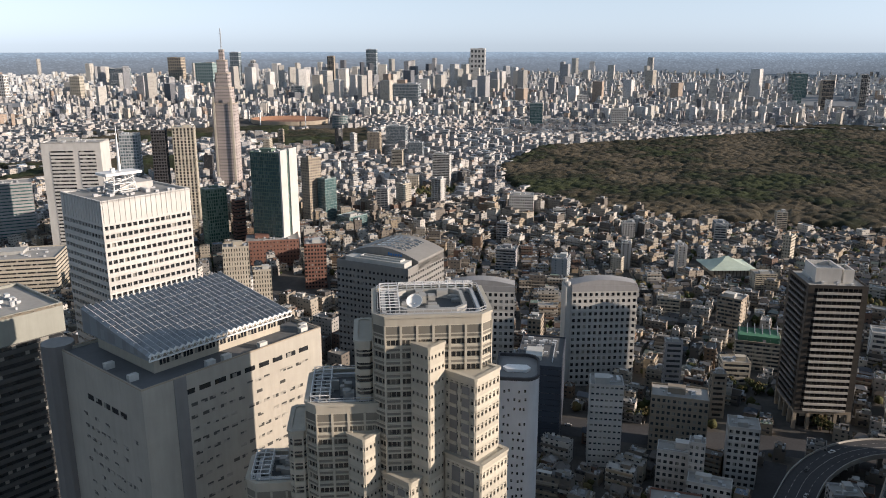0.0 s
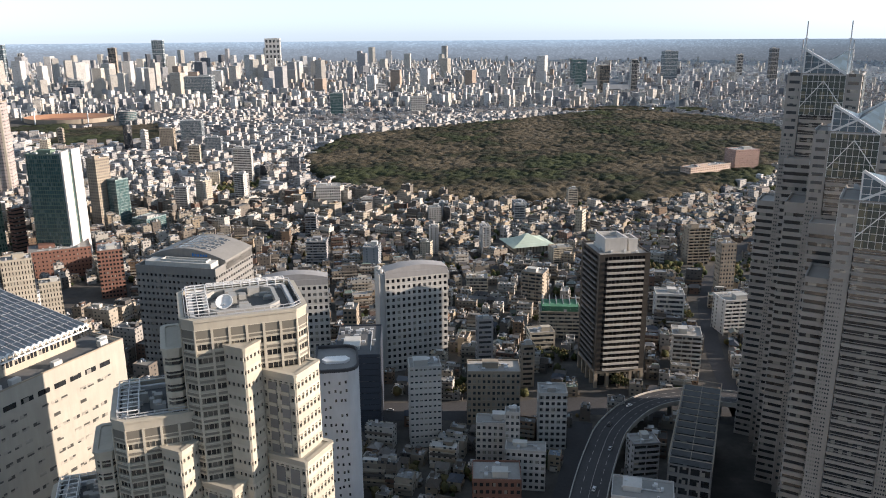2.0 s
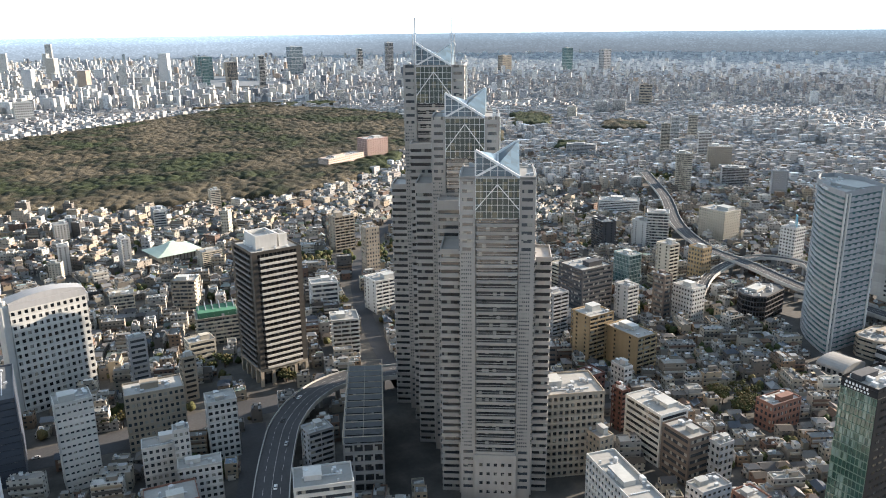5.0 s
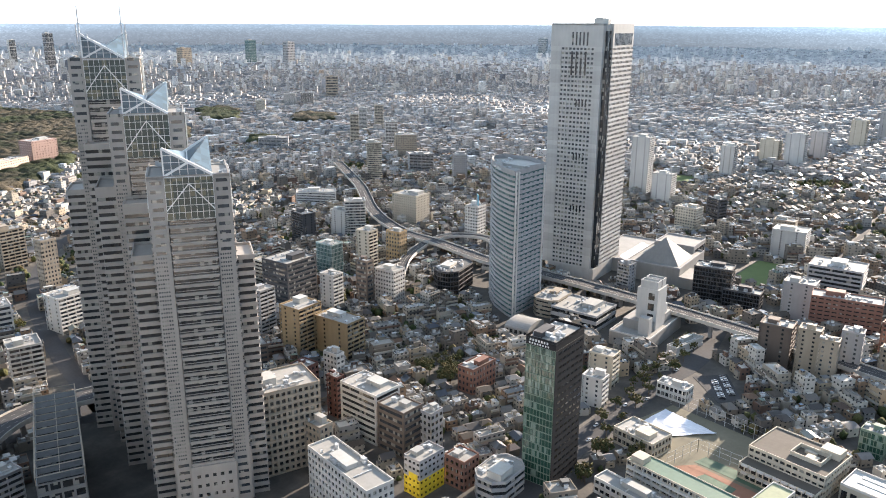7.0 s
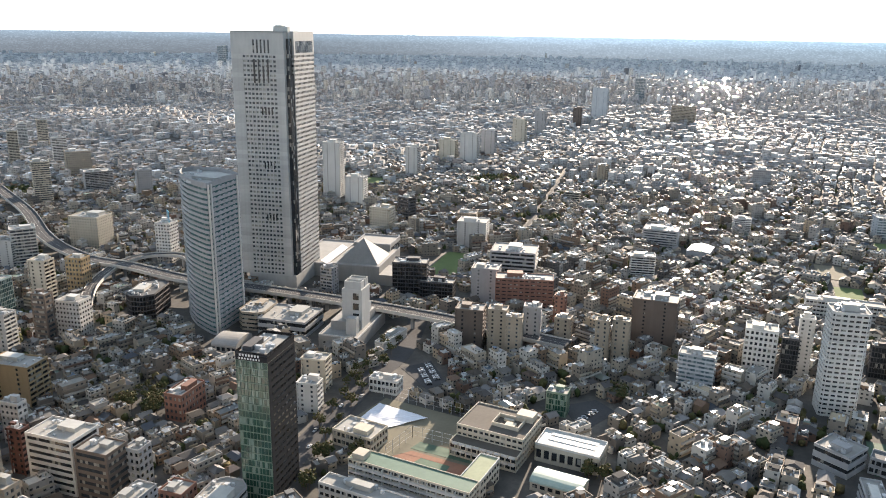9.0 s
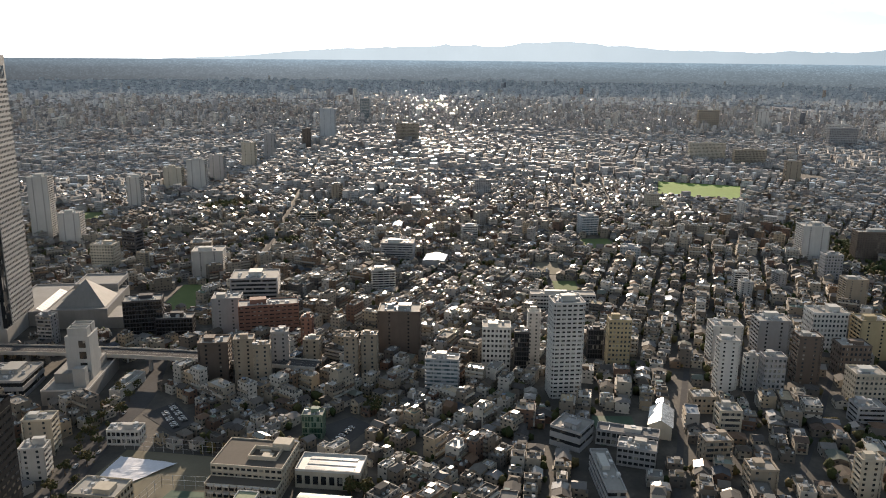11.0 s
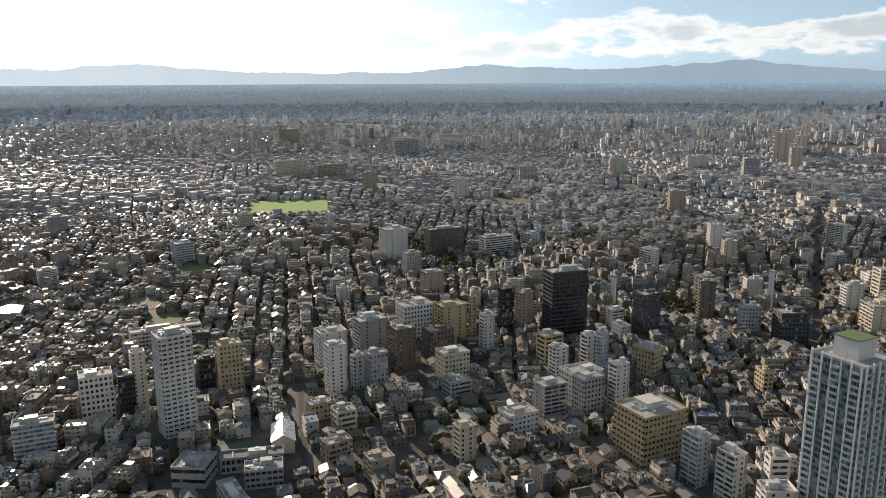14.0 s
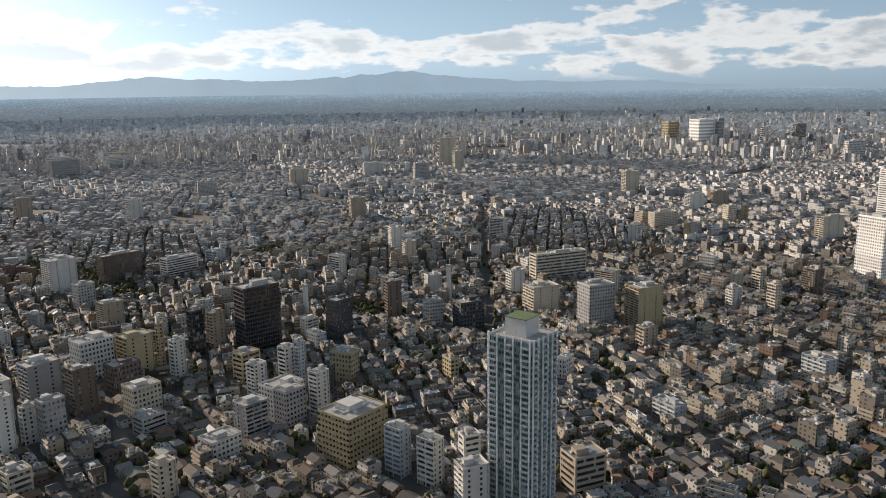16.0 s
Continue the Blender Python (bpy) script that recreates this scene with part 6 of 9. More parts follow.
def frame_roofed_hall():
    """The long low building under an open steel and glass roof beside the great tower."""
    w, d, h = 20, 92, 36
    ob = tower("glass_roofed_gallery", 80, 338, -17, rect(w, d), "long dark gallery under a glazed steel frame roof")
    banding = rect(w, d)
    z = storeys(ob, banding, 0, 6, 5.5, STONE_DARK, GLASS_DIM, 1.2, 0.6, 4.6, 0.9, 0.8)
    bars, pane = Geo(), Geo()
    for j in range(13):
        y = d * j / 12
        bars.beam((0, y, z), (0, y, h + 1), 0.3)
        bars.beam((w, y, z), (w, y, h + 1), 0.3)
        bars.beam((0, y, h + 1), (w, y, h + 1), 0.28)
    for x in (0, w / 2, w):
        bars.beam((x, 0, h + 1), (x, d, h + 1), 0.6 if x in (0, w) else 0.2)
    part("roof_frame", bars.mesh("roof_frame", WALL["tan"]), ob, "pale steel roof frame")
    for j in range(12):
        pane = Geo()
        pane.face([(0.5, d * j / 12 + 0.4, z + 0.6), (w - 0.5, d * j / 12 + 0.4, z + 0.6), (w - 0.5, d * (j + 1) / 12 - 0.4, z + 0.6), (0.5, d * (j + 1) / 12 - 0.4, z + 0.6)])
        part("roof_pane", pane.mesh("roof_pane", DARKPANE), ob)


frame_roofed_hall()


def home_tower():
    """The twin-shafted tower from whose top the view is taken, behind the eye."""
    # never in view; added to keep sky light off the fronts before it
    ob = thing("observation_tower", 48, -8, 25, "tall grey granite observation tower with twin shafts", "tower")
    ob.matrix_basis = pose(-52, -30, 0, 0, 0, -60)
    for x0, x1, y0, y1, t in ((-45, 45, -18, 18, 150), (-40, -8, -16, 16, 238), (12, 44, -16, 16, 238)):
        poly = [(x0 + p[0], y0 + p[1]) for p in rect(x1 - x0, y1 - y0, 5)]
        g = Geo()
        for i in range(int(t / 8)):
            g.ring(poly, i * 8, i * 8 + 4.5, 0.8)
        g.prism(inset(poly, 0.6), 0, t)
        part("shaft", g.mesh("shaft", STONE), ob)


home_tower()


# ---- theatre, gym, stadium and other broad buildings ----
def theatre():
    ob = tower("theatre_complex", 612, 330, 11, [(-10, -20), (95, -20), (95, 95), (-10, 95)], "pale theatre complex with a glazed pyramid roof", "theatre")
    g = Geo()
    g.box(0, 70, 0, 50, 0, 16)
    g.box(10, 95, 40, 92, 0, 12)
    g.box(56, 92, 6, 44, 0, 22)
    g.box(-2, 30, -14, 0, 0, 10)
    part("wall", g.mesh("wall", THEATRE_WALL), ob)
    g = Geo()
    g.ring([(0, 0), (70, 0), (70, 50), (0, 50)], 16, 17.2, 0.8)
    g.ring([(56, 6), (92, 6), (92, 44), (56, 44)], 22, 23.2, 0.8)
    g.ring([(10, 50), (95, 50), (95, 92), (10, 92)], 12, 13.2, 0.8)
    part("parapet", g.mesh("parapet", WALL["grey"]), ob)
    g = Geo()
    b = [(8, 4), (48, 4), (48, 44), (8, 44)]
    for i in range(4):
        g.face([(*b[i], 16.1), (*b[(i + 1) % 4], 16.1), (28, 24, 36)])
    part("pyramid_roof", g.mesh("pyramid_roof", THEATRE_WALL), ob, "smooth pale pyramid roof")
    g = Geo()
    for i in range(14):
        g.box(2 + i * 2.2, 3 + i * 2.2, -14.2, -13.8, 1, 9, floor=True)
        g.box(60 + i * 2.2, 61 + i * 2.2, 5.8, 6.2, 3, 19, floor=True)
    part("window_slot", g.mesh("window_slot", GLASS_DIM), ob)
    g = Geo()
    for i in range(12):
        g.face([(12 + i * 5, 56, 12.2), (12 + i * 5, 62, 15), (16.6 + i * 5, 62, 15), (16.6 + i * 5, 56, 12.2)])
    part("saw_tooth_skylight", g.mesh("saw_tooth_skylight", WHITE_STEEL), ob)


theatre()
banded("black_glass_cube", 602, 277, 18, 18, 31, 29, WALL["dark"], GLASS_SMOKED, "dark bronze glass office cube", sill=0.4, head=0.3, bay=2.4, pier=0.2, seed=61)
banded("low_station_hall", 470, 318, 8, 34, 40, 12, WALL["grey"], GLASS_DIM, "grey low bus terminal hall", sill=2.5, fh=6, seed=62)


def round_hall(x, y, a, w, d, h):
    """A low hall under a shallow vault."""
    ob = tower("vaulted_hall", x, y, a, rect(w, d), "pale low hall under a shallow vaulted roof", "hall")
    g = Geo()
    n = 12
    for i in range(n):
        t0, t1 = math.pi * i / n, math.pi * (i + 1) / n
        p0, p1 = (w / 2 - w / 2 * math.cos(t0), h * 0.55 + h * 0.45 * math.sin(t0)), (w / 2 - w / 2 * math.cos(t1), h * 0.55 + h * 0.45 * math.sin(t1))
        g.face([(p0[0], 0, p0[1]), (p1[0], 0, p1[1]), (p1[0], d, p1[1]), (p0[0], d, p0[1])])
        g.face([(p0[0], 0, 0), (p1[0], 0, 0), (p1[0], 0, p1[1]), (p0[0], 0, p0[1])])
        g.face([(p1[0], d, 0), (p0[0], d, 0), (p0[0], d, p0[1]), (p1[0], d, p1[1])])
    g.face([(0, 0, 0), (0, 0, h * 0.55), (0, d, h * 0.55), (0, d, 0)])
    g.face([(w, d, 0), (w, d, h * 0.55), (w, 0, h * 0.55), (w, 0, 0)])
    part("vault", g.mesh("vault", THEATRE_WALL), ob)
    g = Geo()
    for i in range(int(d / 4)):
        for xx in (-0.05, w - 0.25):
            g.box(xx, xx + 0.3, 1 + i * 4, 3.4 + i * 4, 1.2, h * 0.45, floor=True)
    part("window", g.mesh("window", GLASS_DIM), ob)


round_hall(424, 347, 11, 26, 20, 9)
banded("low_oval_office", 468, 356, 11, 34, 22, 14, WALL["tan"], GLASS_DIM, "sandy low office with rounded ends", cut=5, sill=1.6, seed=63)
banded("curved_black_office", 448, 448, 20, 44, 24, 20, WALL["dark"], GLASS_SMOKED, "low black curved office with a dark roof", cut=7, sill=0.5, head=0.3, bay=2.6, pier=0.2, seed=64, roofmat=DARK_ROOF)
banded("pink_hospital", 381, 1313, 19, 45, 30, 42, wall_mat("pink_tile", (0.42, 0.285, 0.245)), GLASS_DIM, "pink hall among the trees at the wood's edge", bay=5, pier=2.4, sill=1.6, seed=65)
banded("pink_low_annex", 297, 1253, 35, 92, 22, 22, wall_mat("pale_pink_tile", (0.48, 0.37, 0.31)), GLASS_DIM, "pale pink low annex at the wood's edge", bay=5, pier=2.4, sill=1.6, seed=66)


def temple():
    ob = tower("temple_hall", 12, 812, 20, rect(50, 44), "low temple hall with a broad pale green copper roof", "temple")
    g = Geo()
    g.box(6, 44, 6, 38, 0, 8)
    part("wall", g.mesh("wall", WALL["cream"]), ob)
    g = Geo()
    for i in range(10):
        g.box(7 + i * 3.8, 7.6 + i * 3.8, 5.5, 6, 0, 8)
    part("post", g.mesh("post", WALL["brown"]), ob)
    g = Geo()
    steps = [(0.0, 8.0), (0.35, 10.0), (0.7, 13.6), (0.9, 17.0)]
    for (t0, z0), (t1, z1) in zip(steps, steps[1:]):
        a, b = [(25 * t, 22 * t, 50 - 25 * t, 44 - 22 * t, z) for t, z in ((t0, z0), (t1, z1))]
        p, q = [[(e[0], e[1], e[4]), (e[2], e[1], e[4]), (e[2], e[3], e[4]), (e[0], e[3], e[4])] for e in (a, b)]
        for i in range(4):
            g.face([p[i], p[(i + 1) % 4], q[(i + 1) % 4], q[i]])
    g.face(q)
    g.face([(0, 0, 7.8), (0, 44, 7.8), (50, 44, 7.8), (50, 0, 7.8)])
    part("roof", g.mesh("roof", COPPER), ob, "broad hipped green copper roof")


temple()


def stadium():
    x, y, z, k = (float(q) for q in draw_in(-1225, 2150))
    ob = thing("ball_park", x, y, 0, "oval ball park with terracotta seating and floodlights", "stadium", z=z)
    k *= 1.0
    n = 40

    def oval(rx, ry):
        return [(rx * k * math.cos(i * math.tau / n), ry * k * math.sin(i * math.tau / n)) for i in range(n)]
    for (a, za), (b, zb), mat, name in (((oval(122, 100), 0), (oval(122, 100), 12), WALL["tan"], "outer_wall"), ((oval(121, 99), 12), (oval(88, 62), 3), wall_mat("terracotta_seats", (0.42, 0.22, 0.13)), "seating"),
                                        ((oval(88, 62), 3), (oval(2, 2), 3.1), CLAY, "infield")):
        g = Geo()
        for i in range(n):
            j = (i + 1) % n
            g.face([(*a[i], za * k), (*a[j], za * k), (*b[j], zb * k), (*b[i], zb * k)])
        part(name, g.mesh(name, mat), ob)
    for i in range(0, n, 7):
        p = oval(134, 106)[i]
        g = Geo()
        g.beam((*p, 0), (*p, 40 * k), 2.2 * k)
        g.box(-6 * k, 6 * k, -0.8, 0.8, 38 * k, 45 * k, 0, p)
        part("floodlight", g.mesh("floodlight", WHITE_STEEL), ob)


stadium()


def gymnasium():
    """The hall with a swept tent roof behind the wood: eaves of an oval, a ridge slung between two masts."""
    x, y, z, k = (float(q) for q in draw_in(484, 2525))
    ob = thing("gymnasium", x, y, -9, "grey hall with a dark swept tent roof", "hall", z=z)
    n, rows = 48, 6

    def ridge(u):
        return (12 + 26 * u * u) * k

    def eave(a):
        return np.array([94 * math.cos(a), 46 * math.sin(a)]) * k
    g, wall = Geo(), Geo()
    for i in range(n):
        corners = []
        for a in (i * math.tau / n, (i + 1) * math.tau / n):
            p = eave(a)
            u = math.cos(a)
            line = []
            for r in range(rows + 1):
                t = r / rows
                line.append((p[0] * (1 - 0.12 * t), p[1] * (1 - t), 9 * k + (ridge(u) - 9 * k) * t ** 1.7))
            corners.append(line)
        for r in range(rows):
            g.face([corners[0][r], corners[1][r], corners[1][r + 1], corners[0][r + 1]])
        a, b = corners[0][0], corners[1][0]
        wall.face([(a[0] * 0.97, a[1] * 0.97, 0), (b[0] * 0.97, b[1] * 0.97, 0), (b[0] * 0.97, b[1] * 0.97, 9.2 * k), (a[0] * 0.97, a[1] * 0.97, 9.2 * k)])
    part("roof", g.mesh("roof", wall_mat("slate_grey_sheet_roof", (0.10, 0.11, 0.12), 0.55)), ob)
    part("wall", wall.mesh("wall", WALL["tan"]), ob)
    for u in (-0.88, 0.88):
        m = Geo()
        m.beam((94 * u * k, 0, 0), (94 * u * k, 0, 36 * k), 4 * k)
        part("mast", m.mesh("mast", STONE), ob)


gymnasium()


def glass_drum():
    """A round glazed building beside the ball park."""
    disc = [(23 * math.cos(i * math.tau / 24), 23 * math.sin(i * math.tau / 24)) for i in range(24)]
    ob = tower("round_glass_building", -985, 2010, 0, disc, "round grey-green glass building with a flat roof", "building")
    z = storeys(ob, disc, 0, 9, 4.4, WALL["grey"], GLASS_TEAL, 1.0, 0.3, 3.0, 0.3, 0.5)
    roof_top(ob, disc, z, WALL["grey"], 90)


glass_drum()


def swept_gym():
    x, y, z, k = (float(q) for q in draw_in(534, 2640))
    ob = thing("swept_roof_gymnasium", x, y, -10, "gymnasium with a dark swept tent-like roof", "gymnasium", z=z)
    g = Geo()
    L, W, n = 78 * k, 42 * k, 16
    for i in range(n):
        u0, u1 = -1 + 2 * i / n, -1 + 2 * (i + 1) / n
        def ridge(u):
            return (L * u, 0, (16 + 18 * u * u) * k)
        def eave(u, s):
            return (L * u, s * W * math.sqrt(max(0.02, 1 - 0.9 * u * u)), (9 + 6 * u * u) * k)
        for s in (-1, 1):
            q = [ridge(u0), ridge(u1), eave(u1, s), eave(u0, s)]
            g.face(q if s < 0 else q[::-1])
            e0, e1 = eave(u0, s), eave(u1, s)
            g.face([e0, e1, (e1[0], e1[1] * 0.94, 0), (e0[0], e0[1] * 0.94, 0)])
    part("roof", g.mesh("roof", wall_mat("blue_grey_roof_plate", (0.16, 0.18, 0.20), 0.5)), ob)
    g = Geo()
    for s in (-1, 1):
        g.beam((L * 0.98 * s, 0, 0), (L * 0.98 * s, 0, 40 * k), 3 * k)
    part("mast", g.mesh("mast", WALL["grey"]), ob)


swept_gym()


# ---- schools and sports grounds ----
def plot(name, poly, mat, label, z=0.16):
    g = Geo()
    g.prism(poly, 0.0, z)
    tagged(new(name, g.mesh(name, mat)), label, "ground", kind="structure")
    keep_free(poly, 1.0)


BRIGHT_TURF = wall_mat("bright_playing_turf", (0.15, 0.25, 0.055), 0.95)
GREEN_COURT = wall_mat("green_court_coating", (0.07, 0.115, 0.08), 0.8)
plot("sports_ground", plan_of(664, 278, 6, rect(82, 30)), TURF, "long green sports ground", 0.2)
plot("green_field", [(1335, -270), (1300, -395), (1452, -440), (1492, -300)], BRIGHT_TURF, "bright green playing field among houses", 0.3)
plot("green_field", plan_of(740, -84, 2, rect(56, 24)), TURF, "green schoolyard among houses", 0.3)
plot("green_field", plan_of(950, -150, 10, rect(50, 40)), TURF, "green yard among houses", 0.3)
plot("green_field", plan_of(1020, 560, 10, rect(70, 34)), TURF, "green court on a low roof", 0.3)
plot("green_court", plan_of(440, -92, 2, rect(40, 26)), GREEN_COURT, "dark green fenced school court", 0.3)
plot("green_field", plan_of(820, -70, 2, rect(50, 26)), DRYTURF, "green yard among houses", 0.3)
def mid(cx, cy, a, w, d):
    """The corner from which a plan of w by d, turned by a, lies about its centre."""
    c, n = math.cos(radians(a)), math.sin(radians(a))
    return cx - w / 2 * c + d / 2 * n, cy - w / 2 * n - d / 2 * c, a, w, d


ROOF_BROWN = wall_mat("brown_roof_felt", (0.12, 0.105, 0.09), 0.9)
ROOF_PALE = wall_mat("pale_roof_sheet", (0.52, 0.52, 0.50), 0.5, spec=0.4)
plot("school_yard", [(342, 134), (378, 134), (404, 156), (408, 216), (372, 222), (344, 196)], DRYTURF, "worn earth school sports ground")
plot("clay_court", [(338, 134), (354, 133), (356, 172), (343, 182)], CLAY, "red clay school court", 0.22)
plot("green_court", [(357, 133), (366, 133), (367, 172), (358, 174)], GREEN_COURT, "green hard court", 0.24)
plot("green_court", [(344, 146), (350, 146), (351, 164), (345, 166)], GREEN_COURT, "green hard court", 0.26)
plot("car_park", [(431, 198), (446, 190), (474, 214), (454, 228)], ASPHALT, "asphalt car park between houses", 0.14)
plot("car_park", [(418, 90), (452, 76), (464, 92), (446, 110)], ASPHALT, "asphalt car park between houses", 0.14)


def long_school():
    """A long cream block with a green roof, a gallery and a wing."""
    x, y, a, w, d = mid(319, 154, -3, 12, 70)
    ob = tower("long_school_block", x, y, a, rect(w, d), "long cream school block with a green roof terrace", "school")
    z = storeys(ob, rect(w, d), 0, 4, 3.25, WALL["cream"], GLASS_DIM, 1.1, 0.4, 3.0, 0.5)
    roof_top(ob, rect(w, d), z, WALL["cream"], 73, plant=False, parapet=0.7, roofmat=ROOF_GREEN)
    g = Geo()
    g.prism([(w, 0), (w + 26, 0), (w + 26, 11), (w, 11)], 0, 12.4)
    wing = part("wing_wall", g.mesh("wing_wall", WALL["cream"]), ob)
    g = Geo()
    g.prism([(w + 0.4, 0.4), (w + 25.6, 0.4), (w + 25.6, 10.6), (w + 0.4, 10.6)], 12.4, 12.65)
    part("wing_roof", g.mesh("wing_roof", wall_mat("pale_green_roof_coating", (0.27, 0.30, 0.20), 0.8)), wing)
    g = Geo()
    g.ring([(w, 0), (w + 26, 0), (w + 26, 11), (w, 11)], 12.4, 13.3, 0.35)
    part("parapet", g.mesh("parapet", WALL["white"]), wing)
    for k in range(3):
        for i in range(7):
            for yy in (-0.06, 10.94):
                g = Geo()
                g.box(w + 2 + i * 3.4, w + 4.2 + i * 3.4, yy, yy + 0.12, 1.2 + k * 4.1, 3.0 + k * 4.1, floor=True)
                part("window", g.mesh("window", GLASS_DIM), wing)
    g = Geo()
    for i in range(13):
        g.box(-1.3, 0, 2 + i * 5.2, 2.3 + i * 5.2, 0, 12.6)
    for k in range(3):
        g.box(-1.4, 0, 1, d - 1, 3.0 + k * 3.25, 4.0 + k * 3.25, floor=True)
    part("gallery", g.mesh("gallery", WALL["white"]), ob, "white gallery with slim posts")
    g = Geo()
    g.box(1, 8, d - 9, d - 2, z, z + 3.4)
    part("stair_head", g.mesh("stair_head", WALL["cream"]), ob)


def court_school():
    """A white school with a brown roof round a sunken court and a lower terrace."""
    x, y, a, w, d = mid(384, 130, -3, 30, 40)
    ob = tower("white_school", x, y, a, [(-9, 0), (w, 0), (w, d), (-9, d)], "white school with a brown roof and a sunken court", "school")
    low = [(-9, 0), (0, 0), (0, d), (-9, d)]
    z = storeys(ob, low, 0, 2, 4.2, WALL["cream"], GLASS_DIM, 1.2, 0.6, 3.3, 0.6)
    g = Geo()
    g.prism(inset(low, 0.2), z, z + 0.25)
    part("terrace_roof", g.mesh("terrace_roof", ROOF_BROWN), ob, "brown felt terrace roof")
    g = Geo()
    g.ring(low, z, z + 0.9, 0.3)
    part("terrace_parapet", g.mesh("terrace_parapet", WALL["cream"]), ob)
    z = storeys(ob, rect(w, d), 0, 4, 3.7, WALL["cream"], GLASS_DIM, 1.3, 0.7, 3.3, 0.9)
    roof_top(ob, rect(w, d), z, WALL["cream"], 71, plant=False, parapet=0.9, roofmat=ROOF_BROWN)
    g = Geo()
    hole = [(8, 6), (20, 6), (20, 22), (8, 22)]
    g.ring(hole, z + 0.25, z + 2.6, 0.5)
    g.box(10, 14, 9, 15, z + 0.2, z + 1.8)
    g.box(16, 18, 12, 18, z + 0.2, z + 1.5)
    part("roof_court", g.mesh("roof_court", WALL["cream"]), ob, "cream parapet round a roof court")
    g = Geo()
    g.box(20, 28, 2, 12, z + 0.2, z + 4.2)
    part("stair_head", g.mesh("stair_head", WALL["cream"]), ob)
    g = Geo()
    g.box(-1.2, 0, 0, 3.4, 0, 1.0, floor=True)
    bal = g.mesh("balcony", WALL["white"])
    for k in range(2):
        for i in range(9):
            part("balcony", bal, ob, at=(-9, 1 + i * 4.2, 3.9 + k * 4.2))


def windowed_hall():
    x, y, a, w, d = mid(385, 88, -2, 19, 36)
    ob = tower("school_hall", x, y, a, rect(w, d), "white school hall with tall windows under a flat roof", "hall")
    z = storeys(ob, rect(w, d), 0, 1, 10.0, WALL["cream"], GLASS_DIM, 2.2, 2.4, 4.4, 1.5, 0.8)
    roof_top(ob, rect(w, d), z, WALL["white"], 72, plant=False, parapet=1.3, roofmat=ROOF_PALE)
    g = Geo()
    for i in range(3):
        g.box(2 + i * 5.6, 5 + i * 5.6, 4, d - 5, z + 0.25, z + 0.55)
    part("skylight", g.mesh("skylight", ROOFGLASS), ob)


def vaulted_gym():
    x, y, a, w, d = mid(354, 86, -3, 15, 27)
    ob = tower("vaulted_gym", x, y, a, rect(w, d), "small gym under a pale green vaulted roof", "hall")
    g = Geo()
    g.ring(rect(w, d), 0, 5.0, 0.4)
    part("wall", g.mesh("wall", WALL["cream"]), ob)
    g = Geo()
    n = 10
    arc = [(w / 2 - (w / 2 + 0.4) * math.cos(math.pi * i / n), 5.0 + 2.6 * math.sin(math.pi * i / n)) for i in range(n + 1)]
    for (x0, z0), (x1, z1) in zip(arc, arc[1:]):
        g.face([(x0, -0.3, z0), (x1, -0.3, z1), (x1, d + 0.3, z1), (x0, d + 0.3, z0)])
        for yy in (-0.1, d + 0.1):
            g.face([(x0, yy, 4.9), (x1, yy, 4.9), (x1, yy, z1), (x0, yy, z0)])
    part("vault_roof", g.mesh("vault_roof", wall_mat("pale_green_sheet_roof", (0.34, 0.43, 0.38), 0.5)), ob)
    for i in range(6):
        g = Geo()
        g.box(-0.08, 0.05, 2 + i * 4.2, 4.6 + i * 4.2, 2.0, 4.0, floor=True)
        part("window", g.mesh("window", GLASS_DIM), ob)


def white_sheet():
    """A white tarpaulin stretched over one corner of the yard."""
    ob = thing("tarpaulin", 0, 0, 0, "white tarpaulin stretched over a corner of the sports ground", "tarpaulin")
    a, b, c, e = (Vector(q) for q in ((373, 217, 1.2), (396, 214, 2.6), (394, 180, 1.0), (371, 198, 0.6)))
    g = Geo()
    n = 12
    grid = [[a.lerp(b, i / n).lerp(e.lerp(c, i / n), j / n) for j in range(n + 1)] for i in range(n + 1)]
    for i in range(n):
        for j in range(n):
            g.face([(*p.xy, p.z + 0.5 * noise.noise(p * 0.22)) for p in (grid[i][j], grid[i][j + 1], grid[i + 1][j + 1], grid[i + 1][j])])
    part("sheet", g.mesh("sheet", wall_mat("white_tarpaulin", (0.60, 0.62, 0.68), 0.6)), ob)
    g = Geo()
    for p in (a, b, c, e):
        g.box(-0.08, 0.08, -0.08, 0.08, 0, p.z + 0.4, 0, p.xy)
    part("post", g.mesh("post", STEEL), ob)


def net_fence(x0, y0, x1, y1, h):
    """Slim posts with rails round a yard."""
    ob = thing("yard_fence", 0, 0, 0, "tall slim steel fence round the school yard", "fence")
    n = max(2, int(math.hypot(x1 - x0, y1 - y0) / 6))
    for i in range(n + 1):
        g = Geo()
        g.box(-0.1, 0.1, -0.1, 0.1, 0, h, 0, (x0 + (x1 - x0) * i / n, y0 + (y1 - y0) * i / n))
        part("post", g.mesh("post", STEEL), ob)
    for z in (h * 0.3, h * 0.65, h):
        g = Geo()
        g.beam((x0, y0, z), (x1, y1, z), 0.09)
        part("rail", g.mesh("rail", STEEL), ob)


long_school()
court_school()
windowed_hall()
vaulted_gym()
white_sheet()
net_fence(409, 218, 405, 157, 9)
net_fence(369, 134, 369, 178, 8)
net_fence(343, 182, 369, 178, 8)
banded("rounded_grey_office", *mid(262, 229, 8, 27, 19), 12, WALL["grey"], GLASS_DIM, "low grey office with rounded ends and a dark roof", cut=5, sill=1.5, seed=84)


